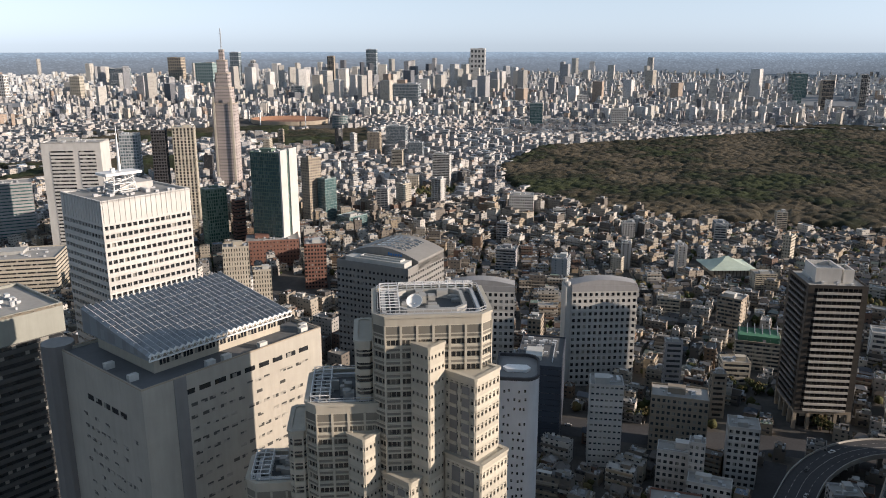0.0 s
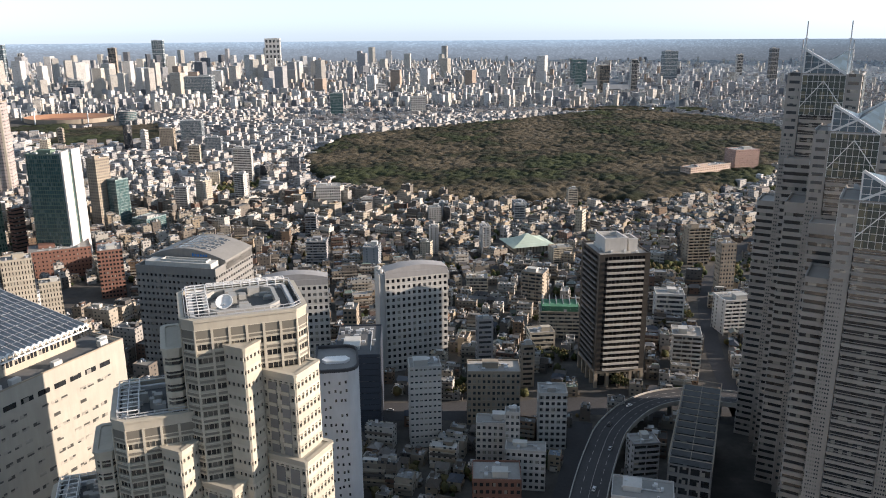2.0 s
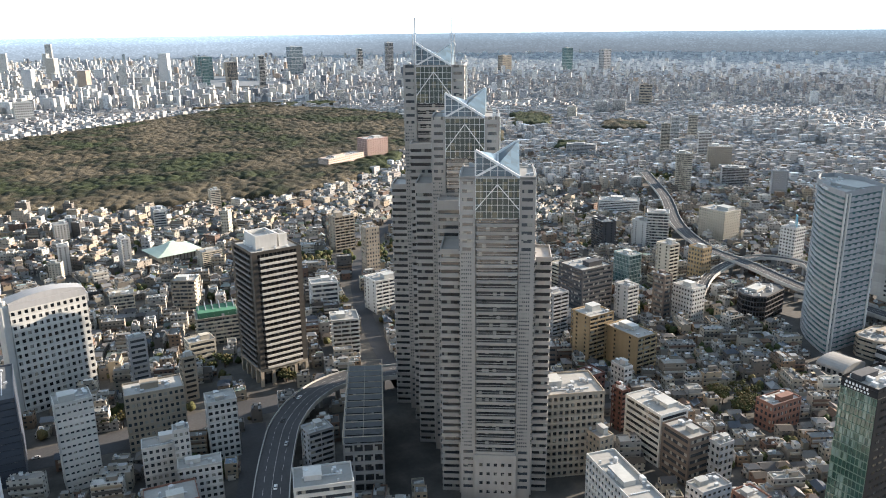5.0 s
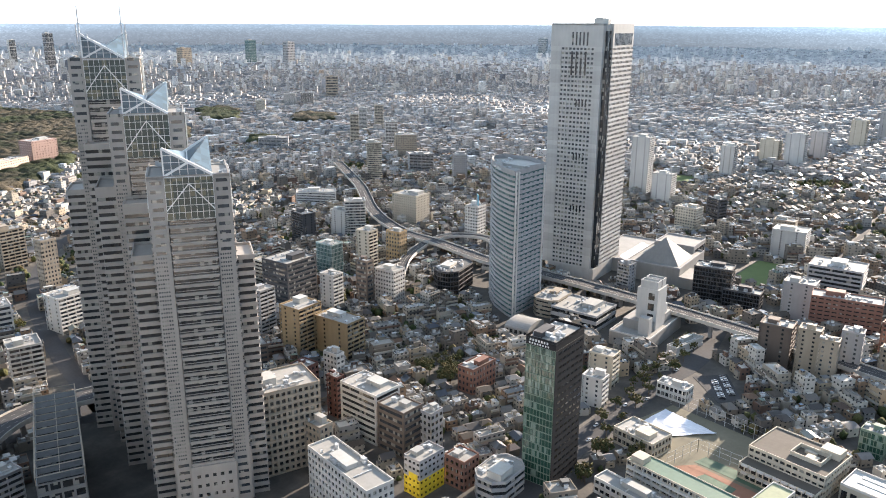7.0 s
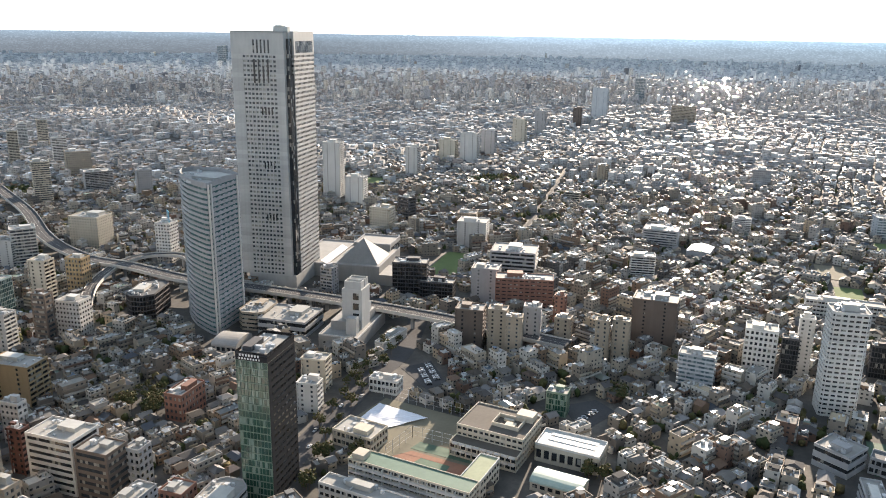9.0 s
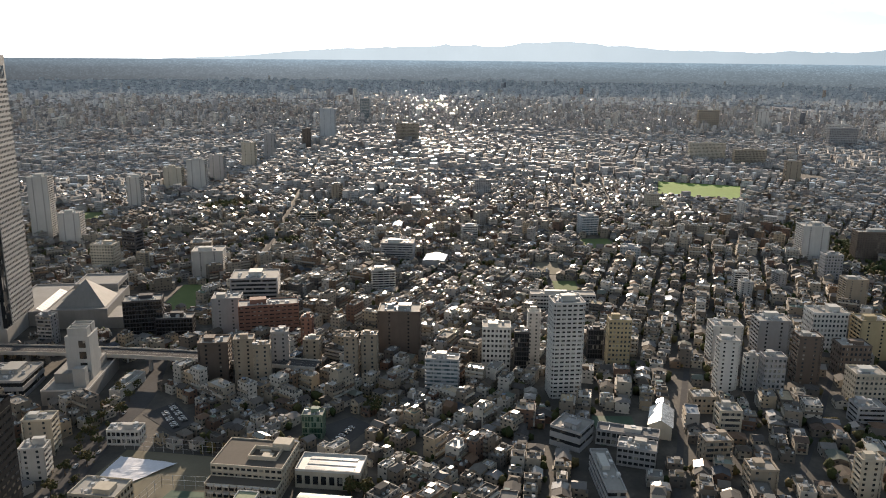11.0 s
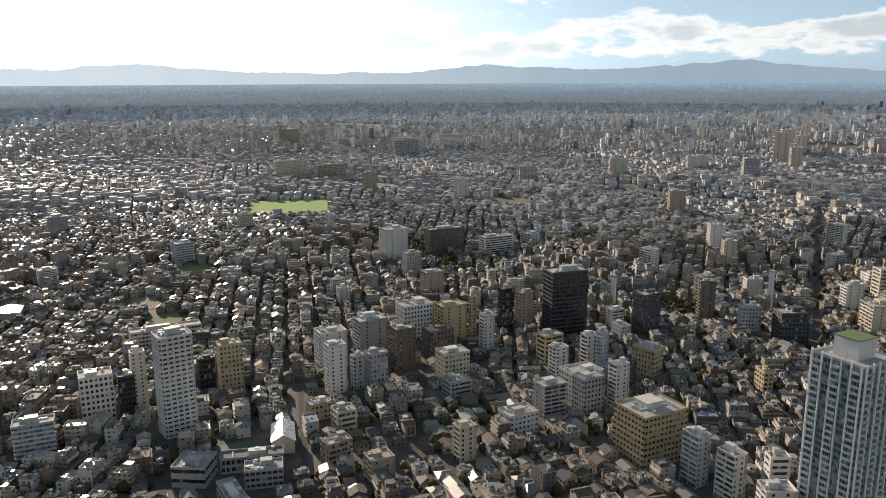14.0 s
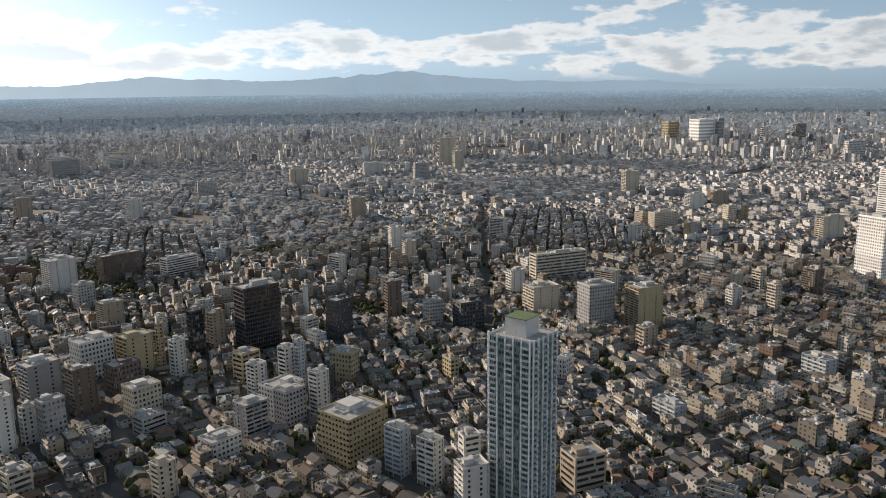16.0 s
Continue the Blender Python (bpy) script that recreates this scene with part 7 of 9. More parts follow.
def painted_block():
    """A slim grey block whose lower storeys are painted yellow."""
    x, y, a, w, d = mid(236, 257, 4, 18, 11)
    ob = tower("painted_corner_block", x, y, a, rect(w, d), "grey corner block with a bright yellow painted lower wall", "building")
    paint = wall_mat("yellow_wall_paint", (0.62, 0.46, 0.03), 0.6)
    z = storeys(ob, rect(w, d), 0, 3, 3.4, paint, GLASS_DIM, 1.2, 0.8, 3.0, 1.6, 0.4)
    z = storeys(ob, rect(w, d), z, 3, 3.3, WALL["grey"], GLASS_DIM, 1.2, 0.6, 3.0, 1.2, 0.4)
    roof_top(ob, rect(w, d), z, WALL["grey"], 85)
    g = Geo()
    g.box(-0.12, -0.02, 1.5, 7.5, 9.8, 13.0, floor=True)
    part("painted_panel", g.mesh("painted_panel", paint), ob, "yellow painted patch")


def billboard():
    ob = thing("billboard", 581, 549, 52, "bright cyan advertising board on a roof frame", "billboard", z=40.0)
    g = Geo()
    for u in (-4, 0, 4):
        g.beam((u, 0.4, 0), (u, 0.4, 13), 0.3)
        g.beam((u, 3.5, 0), (u, 0.4, 9), 0.25)
    part("frame", g.mesh("frame", STEEL), ob)
    g = Geo()
    g.box(-5, 5, -0.2, 0.2, 2.5, 13.5, floor=True)
    part("board", g.mesh("board", wall_mat("cyan_board", (0.05, 0.38, 0.55), 0.4)), ob)
    g = Geo()
    for k in range(3):
        g.box(-3.6, 3.6 - k, -0.26, -0.2, 10 - k * 2.4, 11 - k * 2.4, floor=True)
    part("writing_bar", g.mesh("writing_bar", WHITE_STEEL), ob)


painted_block()
billboard()


def netted_roof_school():
    """A cream school whose roof carries a green court between white frames."""
    w, d, h = 32, 24, 21
    ob = block(46, 588, w, d, h, 0, "cream", "balcony", "schools")
    tagged(ob, "cream school with a green roof court between white frames", "school")
    g = Geo()
    g.box(2, w - 2, 3, d - 3, h + 0.3, h + 4.5)
    part("roof_court", g.mesh("roof_court", wall_mat("green_court_net", (0.07, 0.20, 0.12), 0.8)), ob, "green netted roof court")
    for i in range(6):
        g = Geo()
        u = 3 + i * (w - 6) / 5
        g.face([(u, 2.6, h + 0.3), (u, d - 2.6, h + 0.3), (u, d - 2.6, h + 8.0), (u, d * 0.55, h + 6.0), (u, 2.6, h + 2.5)])
        g.face([(u + 0.4, 2.6, h + 0.3), (u + 0.4, 2.6, h + 2.5), (u + 0.4, d * 0.55, h + 6.0), (u + 0.4, d - 2.6, h + 8.0), (u + 0.4, d - 2.6, h + 0.3)])
        g.face([(u, 2.6, h + 2.5), (u, d * 0.55, h + 6.0), (u + 0.4, d * 0.55, h + 6.0), (u + 0.4, 2.6, h + 2.5)])
        g.face([(u, d * 0.55, h + 6.0), (u, d - 2.6, h + 8.0), (u + 0.4, d - 2.6, h + 8.0), (u + 0.4, d * 0.55, h + 6.0)])
        part("court_frame", g.mesh("court_frame", WALL["paleblue"]), ob)


netted_roof_school()
banded("low_school", *mid(352, 203, -4, 18, 26), 9, WALL["cream"], GLASS_DIM, "cream low school building beside a yard", sill=1.3, bay=3, pier=0.6, category="school", seed=74)
banded("long_low_hall", *mid(299, 168, -3, 10, 54), 8, WALL["white"], GLASS_DIM, "long low hall with a worn white roof", sill=1.4, bay=3.4, pier=0.8, category="hall", seed=78, rich=0.4)
banded("red_roofed_annex", *mid(418, 221, 4, 10, 20), 9, WALL["white"], GLASS_DIM, "white annex with a dark red roof", sill=1.3, bay=3, pier=0.7, seed=79)
banded("white_shed", *mid(491, 255, -4, 34, 8), 6, WALL["white"], GLASS_DIM, "white shed with a bright flat roof", sill=2.2, category="shed", seed=80, rich=0.3)
banded("dark_annex", *mid(606, 268, 12, 14, 30), 14, WALL["dark"], GLASS_SMOKED, "dark glass annex with a white roof rim", sill=0.4, head=0.3, bay=2.4, pier=0.2, seed=81)
banded("dark_roofed_school", *mid(442, -82, -13, 11, 37), 9, WALL["grey"], GLASS_DIM, "grey long school hall with a dark roof and pale rim", sill=1.2, bay=3.2, pier=0.7, category="school", seed=181, roofmat=DARK_ROOF, rich=0.3)
banded("shaded_school_wing", *mid(420, -84, -13, 13, 22), 11, WALL["grey"], GLASS_DIM, "grey school wing with a cluttered pale roof", sill=1.3, bay=3.2, pier=0.7, category="school", seed=182, rich=2)


def gable_hall(cx, cy, rot, w, d, eave, ridge):
    """A sports hall with a shining sheet roof of two slopes."""
    x, y, rot, w, d = mid(cx, cy, rot, w, d)
    ob = tower("gabled_sports_hall", x, y, rot, rect(w, d), "pale sports hall with a bright white gabled sheet roof", "hall")
    g = Geo()
    g.ring(rect(w, d), 0, eave, 0.3)
    for u in (0, w - 0.3):
        g.face([(u, 0, eave), (u, d, eave), (u, d / 2, ridge)])
        g.face([(u + 0.3, d, eave), (u + 0.3, 0, eave), (u + 0.3, d / 2, ridge)])
    part("wall", g.mesh("wall", WALL["cream"]), ob)
    e = 0.7
    drop = e * (ridge - eave) / (d / 2)
    sheet = glass_mat("white_sheet_roof", (0.62, 0.62, 0.61), (0.55, 0.55, 0.54), 0.3, 0.3, 1.2)
    for y0, z0, y1, z1 in ((-e, eave - drop, d / 2, ridge), (d / 2, ridge, d + e, eave - drop)):
        g = Geo()
        lo, hi = [(-e, y0, z0), (w + e, y0, z0), (w + e, y1, z1), (-e, y1, z1)], 0.2
        up = [(a, b, c + hi) for a, b, c in lo]
        g.face(up)
        g.face(lo[::-1])
        for k in range(4):
            g.face([lo[k], lo[(k + 1) % 4], up[(k + 1) % 4], up[k]])
        part("roof_slope", g.mesh("roof_slope", sheet), ob)
    for k in range(5):
        g = Geo()
        u = 2.5 + k * (w - 5) / 4
        g.box(u - 1.0, u + 1.0, -0.06, 0.2, eave - 2.6, eave - 1.0, floor=True)
        part("window", g.mesh("window", GLASS_DIM), ob)


gable_hall(463, -106, -13, 26, 14, 9, 13)
banded("school_block", 700, -92, 2, 14, 60, 14, WALL["white"], GLASS_DIM, "white school block beside a green yard", sill=1.3, bay=3, pier=0.5, category="school", seed=75)
banded("gym_hall", 428, -52, -30, 20, 20, 12, WALL["grey"], GLASS_DIM, "white gym hall with a faceted roof", sill=3, fh=6, category="hall", seed=76)
banded("white_long_hall", 366, -60, -84, 10, 44, 12, WALL["grey"], GLASS_DIM, "narrow white long building with a bright roof", sill=1.3, category="hall", seed=77)


# ---- single mid-rise blocks ----
block(-43, 411, 18, 14, 49, 11, "white", "tile")
block(-4, 442, 32, 18, 34, 3, "tan", "punched")
block(30, 413, 16, 14, 34, 2, "white", "punched")
block(-2, 389, 21, 11, 26, 0, "white", "punched")
block(7, 379, 8, 7, 37, 0, "white", "punched")
block(-1, 347, 24, 18, 20, 2, "redbrown", "punched")
block(62, 303, 26, 17, 40, -10, "white", "band")
block(14, 368, 21, 10, 22, -3, "white", "punched")
block(18, 491, 9, 7, 29, 11, "tan", "band")
block(30, 554, 19, 14, 15, 11, "cream", "band")
block(-11, 502, 11, 8, 43, 11, "grey", "band")
block(138, 624, 23, 18, 24, -5, "white", "band")
block(74, 369, 14, 11, 28, 11, "grey", "balcony")
block(341, 537, 33, 30, 38, 10, "dark", "band")
block(410, 576, 15, 20, 29, 11, "teal", "glass")
block(429, 544, 12, 16, 44, 11, "cream", "balcony")
block(469, 549, 12, 16, 35, 11, "ochre", "punched")
block(403, 481, 15, 20, 28, 11, "white", "punched")
block(382, 488, 9, 12, 38, 11, "brown", "band")
block(359, 503, 12, 15, 28, 11, "white", "balcony")
block(501, 677, 16, 21, 28, 11, "white", "balcony")
block(589, 663, 26, 34, 35, 11, "cream", "punched")
block(286, 489, 15, 11, 36, 11, "grey", "balcony")
block(209, 311, 9, 15, 26, 5, "tan", "punched")
block(193, 262, 15, 50, 30, -4, "white", "punched")
block(252, 320, 19, 29, 30, 5, "white", "band")
block(252, 294, 15, 20, 27, 5, "brown", "band")
block(264, 282, 10, 9, 24, 5, "grey", "punched")
block(253, 247, 12, 13, 16, 5, "redbrown", "punched")
block(250, 383, 12, 13, 22, 8, "maroon", "punched")
block(249, 349, 6, 9, 26, 8, "maroon", "balcony")
block(270, 379, 7, 12, 25, 8, "white", "punched")
block(291, 447, 22, 20, 34, 10, "ochre", "balcony")
block(308, 424, 18, 32, 26, 10, "ochre", "balcony")
block(585, 556, 16, 16, 40, 11, "white", "punched")
block(201, 694, 14, 11, 48, 11, "tan", "punched")
block(184, 602, 25, 21, 28, 12, "white", "balcony")
block(131, 529, 20, 20, 26, -8, "white", "balcony")
block(199, 795, 23, 17, 38, 11, "tan", "balcony")
block(616, 226, 18, 24, 30, 11, "grey", "balcony")
block(564, 145, 7, 9, 32, 2, "redbrown", "balcony")
block(505, 175, 11, 14, 36, 11, "tan", "balcony")
block(524, 155, 10, 13, 35, 11, "grey", "balcony")
block(500, 161, 9, 12, 34, 11, "tan", "balcony")
block(509, 198, 16, 21, 32, 11, "brown", "balcony")
block(534, 134, 9, 12, 26, 2, "tan", "balcony")
block(525, 103, 7, 10, 32, 2, "tan", "balcony")
block(532, 91, 9, 12, 32, 2, "tan", "balcony")
block(581, 75, 22, 33, 36, 2, "brown", "balcony")
block(552, -1, 16, 21, 35, 2, "white", "punched")
block(556, -20, 8, 11, 29, 2, "dark", "glass")
block(565, -29, 8, 10, 42, 2, "white", "balcony")
block(694, 226, 32, 43, 27, 11, "grey", "band")
block(780, 303, 24, 32, 28, 11, "white", "balcony")
block(928, 571, 19, 25, 77, 11, "white", "balcony")
block(912, 526, 20, 26, 36, 11, "white", "balcony")
block(402, 264, 12, 17, 22, 11, "cream", "balcony")
block(374, 251, 10, 14, 19, 11, "white", "balcony")
block(864, 113, 27, 37, 22, 2, "grey", "band")
block(436, 110, 10, 13, 15, 2, "green", "glass")
block(927, -369, 23, 31, 39, 2, "white", "balcony")
block(839, -357, 14, 19, 26, 2, "grey", "punched")
block(740, -338, 16, 21, 27, 2, "tan", "balcony")
block(758, -244, 9, 12, 16, 2, "white", "balcony")
block(587, -177, 17, 23, 30, 2, "white", "balcony")
block(606, -218, 18, 25, 29, 2, "grey", "balcony")
block(527, -162, 11, 14, 39, 2, "white", "balcony")
block(531, -180, 6, 9, 26, 2, "white", "balcony")
block(613, -262, 20, 27, 35, 2, "white", "punched")
block(605, -294, 18, 24, 32, 2, "gold", "balcony")
block(566, -310, 8, 11, 31, 2, "white", "balcony")
block(601, -349, 9, 12, 41, 2, "dark", "glass")
block(598, -367, 10, 14, 36, 2, "tan", "balcony")
block(598, -313, 4, 6, 38, 2, "gold", "balcony")
block(569, -265, 16, 22, 24, 2, "brown", "punched")
block(550, -225, 13, 17, 36, 2, "brown", "balcony")
block(522, -192, 11, 15, 30, 2, "grey", "punched")
block(443, -321, 19, 26, 22, 2, "white", "punched")
block(473, -350, 9, 12, 35, 2, "white", "balcony")
block(437, -359, 7, 10, 25, 2, "dark", "balcony")
block(573, -94, 13, 17, 36, 2, "gold", "punched")
block(585, -78, 9, 12, 23, 2, "dark", "glass")
block(716, 886, 22, 20, 56, -36, "cream", "balcony")
block(888, 1013, 36, 30, 38, -36, "tan", "punched")
block(512, 669, 23, 19, 38, -36, "white", "balcony")
block(1180, 1812, 32, 24, 33, -36, "white", "balcony")
block(1234, 1810, 36, 24, 34, -36, "white", "balcony")
block(1032, 1716, 23, 18, 33, -36, "cream", "punched")
block(1070, 1305, 19, 15, 51, -36, "cream", "balcony")
block(954, 1128, 23, 18, 43, -36, "white", "balcony")
block(1046, 1330, 17, 15, 45, -36, "white", "balcony")
block(920, 1196, 17, 14, 53, -36, "cream", "balcony")
block(815, 894, 38, 28, 28, -36, "grey", "balcony")
block(818, 811, 20, 16, 36, -36, "grey", "punched")
block(1404, 1929, 36, 26, 62, -36, "tan", "band")
block(565, 818, 50, 22, 17, -36, "white", "band")
block(767, 1238, 53, 24, 20, -36, "grey", "band")
block(495, -139, 12, 15, 11, 2, "tan", "punched")
block(467, -148, 13, 14, 15, 2, "cream", "band")
block(485, -241, 14, 18, 13, 2, "grey", "band")
block(416, -252, 16, 22, 14, 2, "white", "punched")
block(393, -145, 12, 15, 16, 2, "tan", "balcony")
block(366, -308, 16, 24, 17, 2, "cream", "balcony")
block(480, -326, 10, 12, 27, 2, "white", "balcony")
block(396, -202, 9, 12, 22, 2, "cream", "balcony")
block(518, -343, 13, 18, 23, 2, "gold", "band")
block(378, -649, 22, 29, 41, -25, "grey", "punched")
block(339, -672, 22, 29, 40, -25, "gold", "balcony")
block(307, -617, 12, 15, 19, -25, "tan", "balcony")
block(449, -659, 23, 31, 26, -25, "cream", "balcony")
block(295, -784, 10, 13, 23, -25, "white", "balcony")
block(299, -866, 13, 9, 25, -25, "cream", "balcony")
block(263, -810, 12, 9, 26, -25, "cream", "balcony")
block(248, -883, 18, 13, 31, -25, "brown", "balcony")
block(467, -562, 19, 25, 27, -25, "dark", "punched")
block(542, -463, 15, 20, 37, 2, "dark", "punched")
block(312, -308, 13, 10, 31, 2, "paleblue", "balcony")
block(289, -312, 13, 10, 29, 2, "white", "balcony")
block(275, -331, 8, 11, 29, -25, "white", "band")
block(252, -305, 12, 16, 28, -25, "white", "balcony")
block(218, -365, 16, 21, 23, -25, "tan", "band")
block(415, -333, 9, 12, 34, 2, "white", "balcony")
block(424, -314, 14, 18, 25, 2, "grey", "punched")
block(464, -355, 6, 8, 39, 2, "paleblue", "balcony")
block(215, -1009, 36, 27, 75, -25, "bright", "punched")
block(290, -1445, 39, 30, 87, -25, "bright", "band")
block(1233, -2854, 54, 72, 96, -25, "bright", "punched")
block(1175, -2877, 18, 24, 100, -25, "dark", "glass")
block(1386, -2914, 39, 52, 81, -25, "gold", "punched")
block(-2065, 4694, 64, 48, 203, 11, "dark", "glass")
block(-1234, 4243, 79, 59, 211, 11, "white", "punched")
block(-1783, 3558, 35, 26, 177, 11, "tan", "balcony")
block(-1110, 2838, 105, 79, 87, 11, "dark", "glass")
block(-2536, 2691, 45, 34, 102, 11, "cream", "punched")
block(-2926, 2675, 38, 29, 103, 11, "white", "punched")
block(-487, 2295, 37, 27, 65, 11, "teal", "glass")
block(608, 3806, 37, 28, 101, 11, "white", "punched")
block(324, 3517, 30, 23, 105, 11, "teal", "glass")
block(-669, 1653, 44, 33, 54, 11, "paleblue", "glass")
block(-571, 1513, 30, 23, 36, 11, "paleblue", "glass")
block(-539, 1333, 20, 15, 44, 11, "cream", "balcony")
block(-417, 1227, 29, 22, 55, 11, "white", "balcony")
block(-357, 1036, 17, 12, 47, -21, "white", "balcony")
block(-669, 1524, 27, 20, 52, 11, "tan", "punched")
block(-496, 920, 16, 21, 86, -21, "tan", "punched")
block(-476, 925, 15, 20, 59, -21, "teal", "glass")
block(-428, 899, 24, 32, 18, -21, "teal", "glass")
block(-238, 1042, 33, 25, 31, 11, "white", "punched")
block(-178, 1003, 16, 12, 21, 11, "white", "balcony")
block(-254, 2342, 45, 34, 51, 11, "white", "punched")
block(-453, 2936, 39, 30, 51, 11, "white", "punched")
block(-1588, 2863, 47, 35, 71, 11, "paleblue", "glass")
block(-2519, 4033, 27, 20, 145, 11, "white", "punched")
block(-2692, 3831, 102, 77, 134, 11, "teal", "punched")
block(-2649, 4057, 54, 40, 189, 11, "paleblue", "glass")
block(-3379, 4481, 91, 69, 150, 11, "tan", "punched")
block(-3161, 3685, 91, 68, 103, 11, "paleblue", "glass")
block(822, 4088, 67, 50, 140, 11, "dark", "glass")
block(1238, 3817, 35, 26, 156, 11, "grey", "glass")
block(2155, 3648, 44, 33, 116, 11, "teal", "glass")
block(2328, 3563, 49, 37, 107, 11, "grey", "punched")
block(379, 3094, 40, 30, 110, 11, "tan", "balcony")
block(1197, 4211, 31, 23, 119, 11, "white", "balcony")
block(544, 3421, 27, 20, 121, 11, "white", "balcony")
block(361, 3954, 68, 51, 105, 11, "teal", "glass")
block(1818, 3699, 56, 42, 84, 11, "tan", "punched")

block(2137, 472, 16, 41, 82, 2, "paleblue", "balcony")
block(2772, 478, 16, 32, 76, 2, "dark", "glass")
block(1308, 519, 16, 32, 50, 2, "white", "balcony")
block(1383, 510, 16, 27, 48, 2, "grey", "balcony")
block(1577, 514, 16, 27, 50, 2, "cream", "balcony")
block(1731, 515, 16, 23, 53, 2, "grey", "balcony")
block(1898, 473, 14, 19, 49, 2, "brown", "balcony")
block(2128, 251, 16, 61, 46, 2, "tan", "punched")
block(1134, 548, 15, 21, 46, 2, "white", "balcony")
block(1306, 560, 16, 32, 36, 2, "cream", "balcony")
block(1306, 27, 16, 27, 26, 2, "grey", "punched")
block(4129, 3341, 16, 67, 104, 2, "paleblue", "glass")
block(801, 427, 18, 25, 26, 2, "cream", "punched")
block(2670, -682, 16, 68, 57, 2, "tan", "punched")
block(2654, -853, 16, 35, 57, 2, "white", "balcony")
block(2175, -911, 16, 75, 47, 2, "grey", "punched")
block(2332, -1137, 16, 84, 34, 2, "white", "punched")
block(2307, -1362, 16, 27, 46, 2, "white", "balcony")
block(1819, -468, 16, 80, 39, 2, "cream", "punched")
block(1770, -549, 16, 69, 31, 2, "tan", "punched")
block(1505, -548, 16, 27, 41, 2, "tan", "balcony")
block(1343, -677, 17, 25, 38, 2, "white", "balcony")
block(1509, -919, 17, 24, 34, 2, "cream", "balcony")
block(932, -444, 16, 50, 32, 2, "brown", "punched")
block(891, -501, 16, 44, 24, 2, "white", "band")
block(1502, -1174, 16, 42, 40, -25, "cream", "balcony")
block(1520, -1727, 16, 43, 82, -25, "cream", "balcony")
block(1405, -1651, 16, 28, 54, -25, "cream", "balcony")
block(1026, -928, 16, 26, 39, -25, "tan", "balcony")
block(785, -784, 15, 21, 33, -25, "white", "balcony")
block(708, -730, 12, 16, 30, -25, "cream", "balcony")
block(548, -540, 10, 15, 38, -25, "brown", "balcony")
block(500, -547, 12, 17, 25, -25, "grey", "punched")
block(583, -639, 12, 17, 21, -25, "white", "punched")
block(512, -700, 13, 18, 25, -25, "white", "balcony")
block(2341, -968, 16, 69, 41, -25, "white", "punched")
block(2426, -1181, 16, 90, 38, -25, "cream", "punched")
block(548, -1140, 16, 45, 32, -25, "cream", "punched")
block(796, -1495, 16, 34, 49, -25, "cream", "balcony")
block(1098, -3129, 16, 28, 59, -25, "white", "balcony")
block(974, -3144, 16, 55, 72, -25, "grey", "glass")
block(1748, -2005, 16, 29, 68, -25, "cream", "balcony")
block(1632, -1933, 16, 31, 58, -25, "cream", "balcony")
block(1342, -1432, 16, 36, 42, -25, "grey", "punched")
block(598, -1369, 16, 33, 31, -25, "white", "balcony")
block(513, -789, 16, 71, 31, -25, "cream", "band")
block(589, -1455, 16, 40, 28, -25, "tan", "balcony")
block(327, -1227, 16, 43, 36, -25, "cream", "balcony")
block(627, -2537, 16, 72, 57, -25, "white", "punched")
block(1521, -1436, 16, 51, 33, -25, "white", "balcony")
block(1499, -923, 16, 39, 33, -25, "grey", "punched")


def scattered_blocks(count, a0, a1, r0, r1, h0, h1, colours, styles, group):
    """Further mid-rise blocks strewn over a sector."""
    rd = random.Random(int(a0 * 7 + r0))
    made, tries = 0, 0
    while made < count and tries < count * 20:
        tries += 1
        a, r = radians(rd.uniform(a0, a1)), math.sqrt(rd.uniform(r0 * r0, r1 * r1))
        x, y = -math.sin(a) * r, math.cos(a) * r
        i, j = int((x + HALF) / CELL), int((y + HALF) / CELL)
        if 4 < i < taken.shape[0] - 5 and 4 < j < taken.shape[0] - 5 and taken[i - 3:i + 4, j - 3:j + 4].any():
            continue
        if in_poly(np.array(x), np.array(y), WOOD):
            continue
        w = rd.uniform(11, 24)
        rot = rd.choice((11, 2, -21)) + rd.choice((0, 90)) + rd.uniform(-6, 6)
        block(x, y, w, w * rd.uniform(0.5, 0.9), h0 + (h1 - h0) * rd.random() ** 2, rot, rd.choice(colours), rd.choice(styles), group)
        made += 1


WOOD = [(-364, 1417), (-300, 1250), (-193, 1103), (3, 1078), (213, 1082), (300, 1150), (400, 1240), (560, 1560), (669, 1982), (520, 2250), (377, 2400), (120, 2200), (-8, 2068), (-200, 1900), (-359, 1742)]
LIGHT = ["white", "white", "cream", "cream", "grey", "tan", "paleblue"]
MIXED = ["white", "cream", "grey", "tan", "brown", "ochre", "gold", "redbrown", "dark"]
HOMES = ["balcony", "balcony", "punched"]
scattered_blocks(20, -12, 16, 520, 1050, 14, 34, LIGHT, HOMES, "blocks before the wood")
scattered_blocks(15, -70, -28, 380, 1000, 14, 36, MIXED, ["balcony", "punched", "band"], "blocks round the expressway")
scattered_blocks(26, -135, -75, 420, 1300, 12, 26, LIGHT, HOMES, "blocks among western houses")
scattered_blocks(27, -168, -130, 420, 1500, 12, 32, LIGHT + ["gold"], HOMES, "blocks among north-western houses")
scattered_blocks(22, 15, 46, 700, 2000, 18, 60, LIGHT + ["brown", "dark"], ["balcony", "punched", "band"], "blocks beyond the railway")


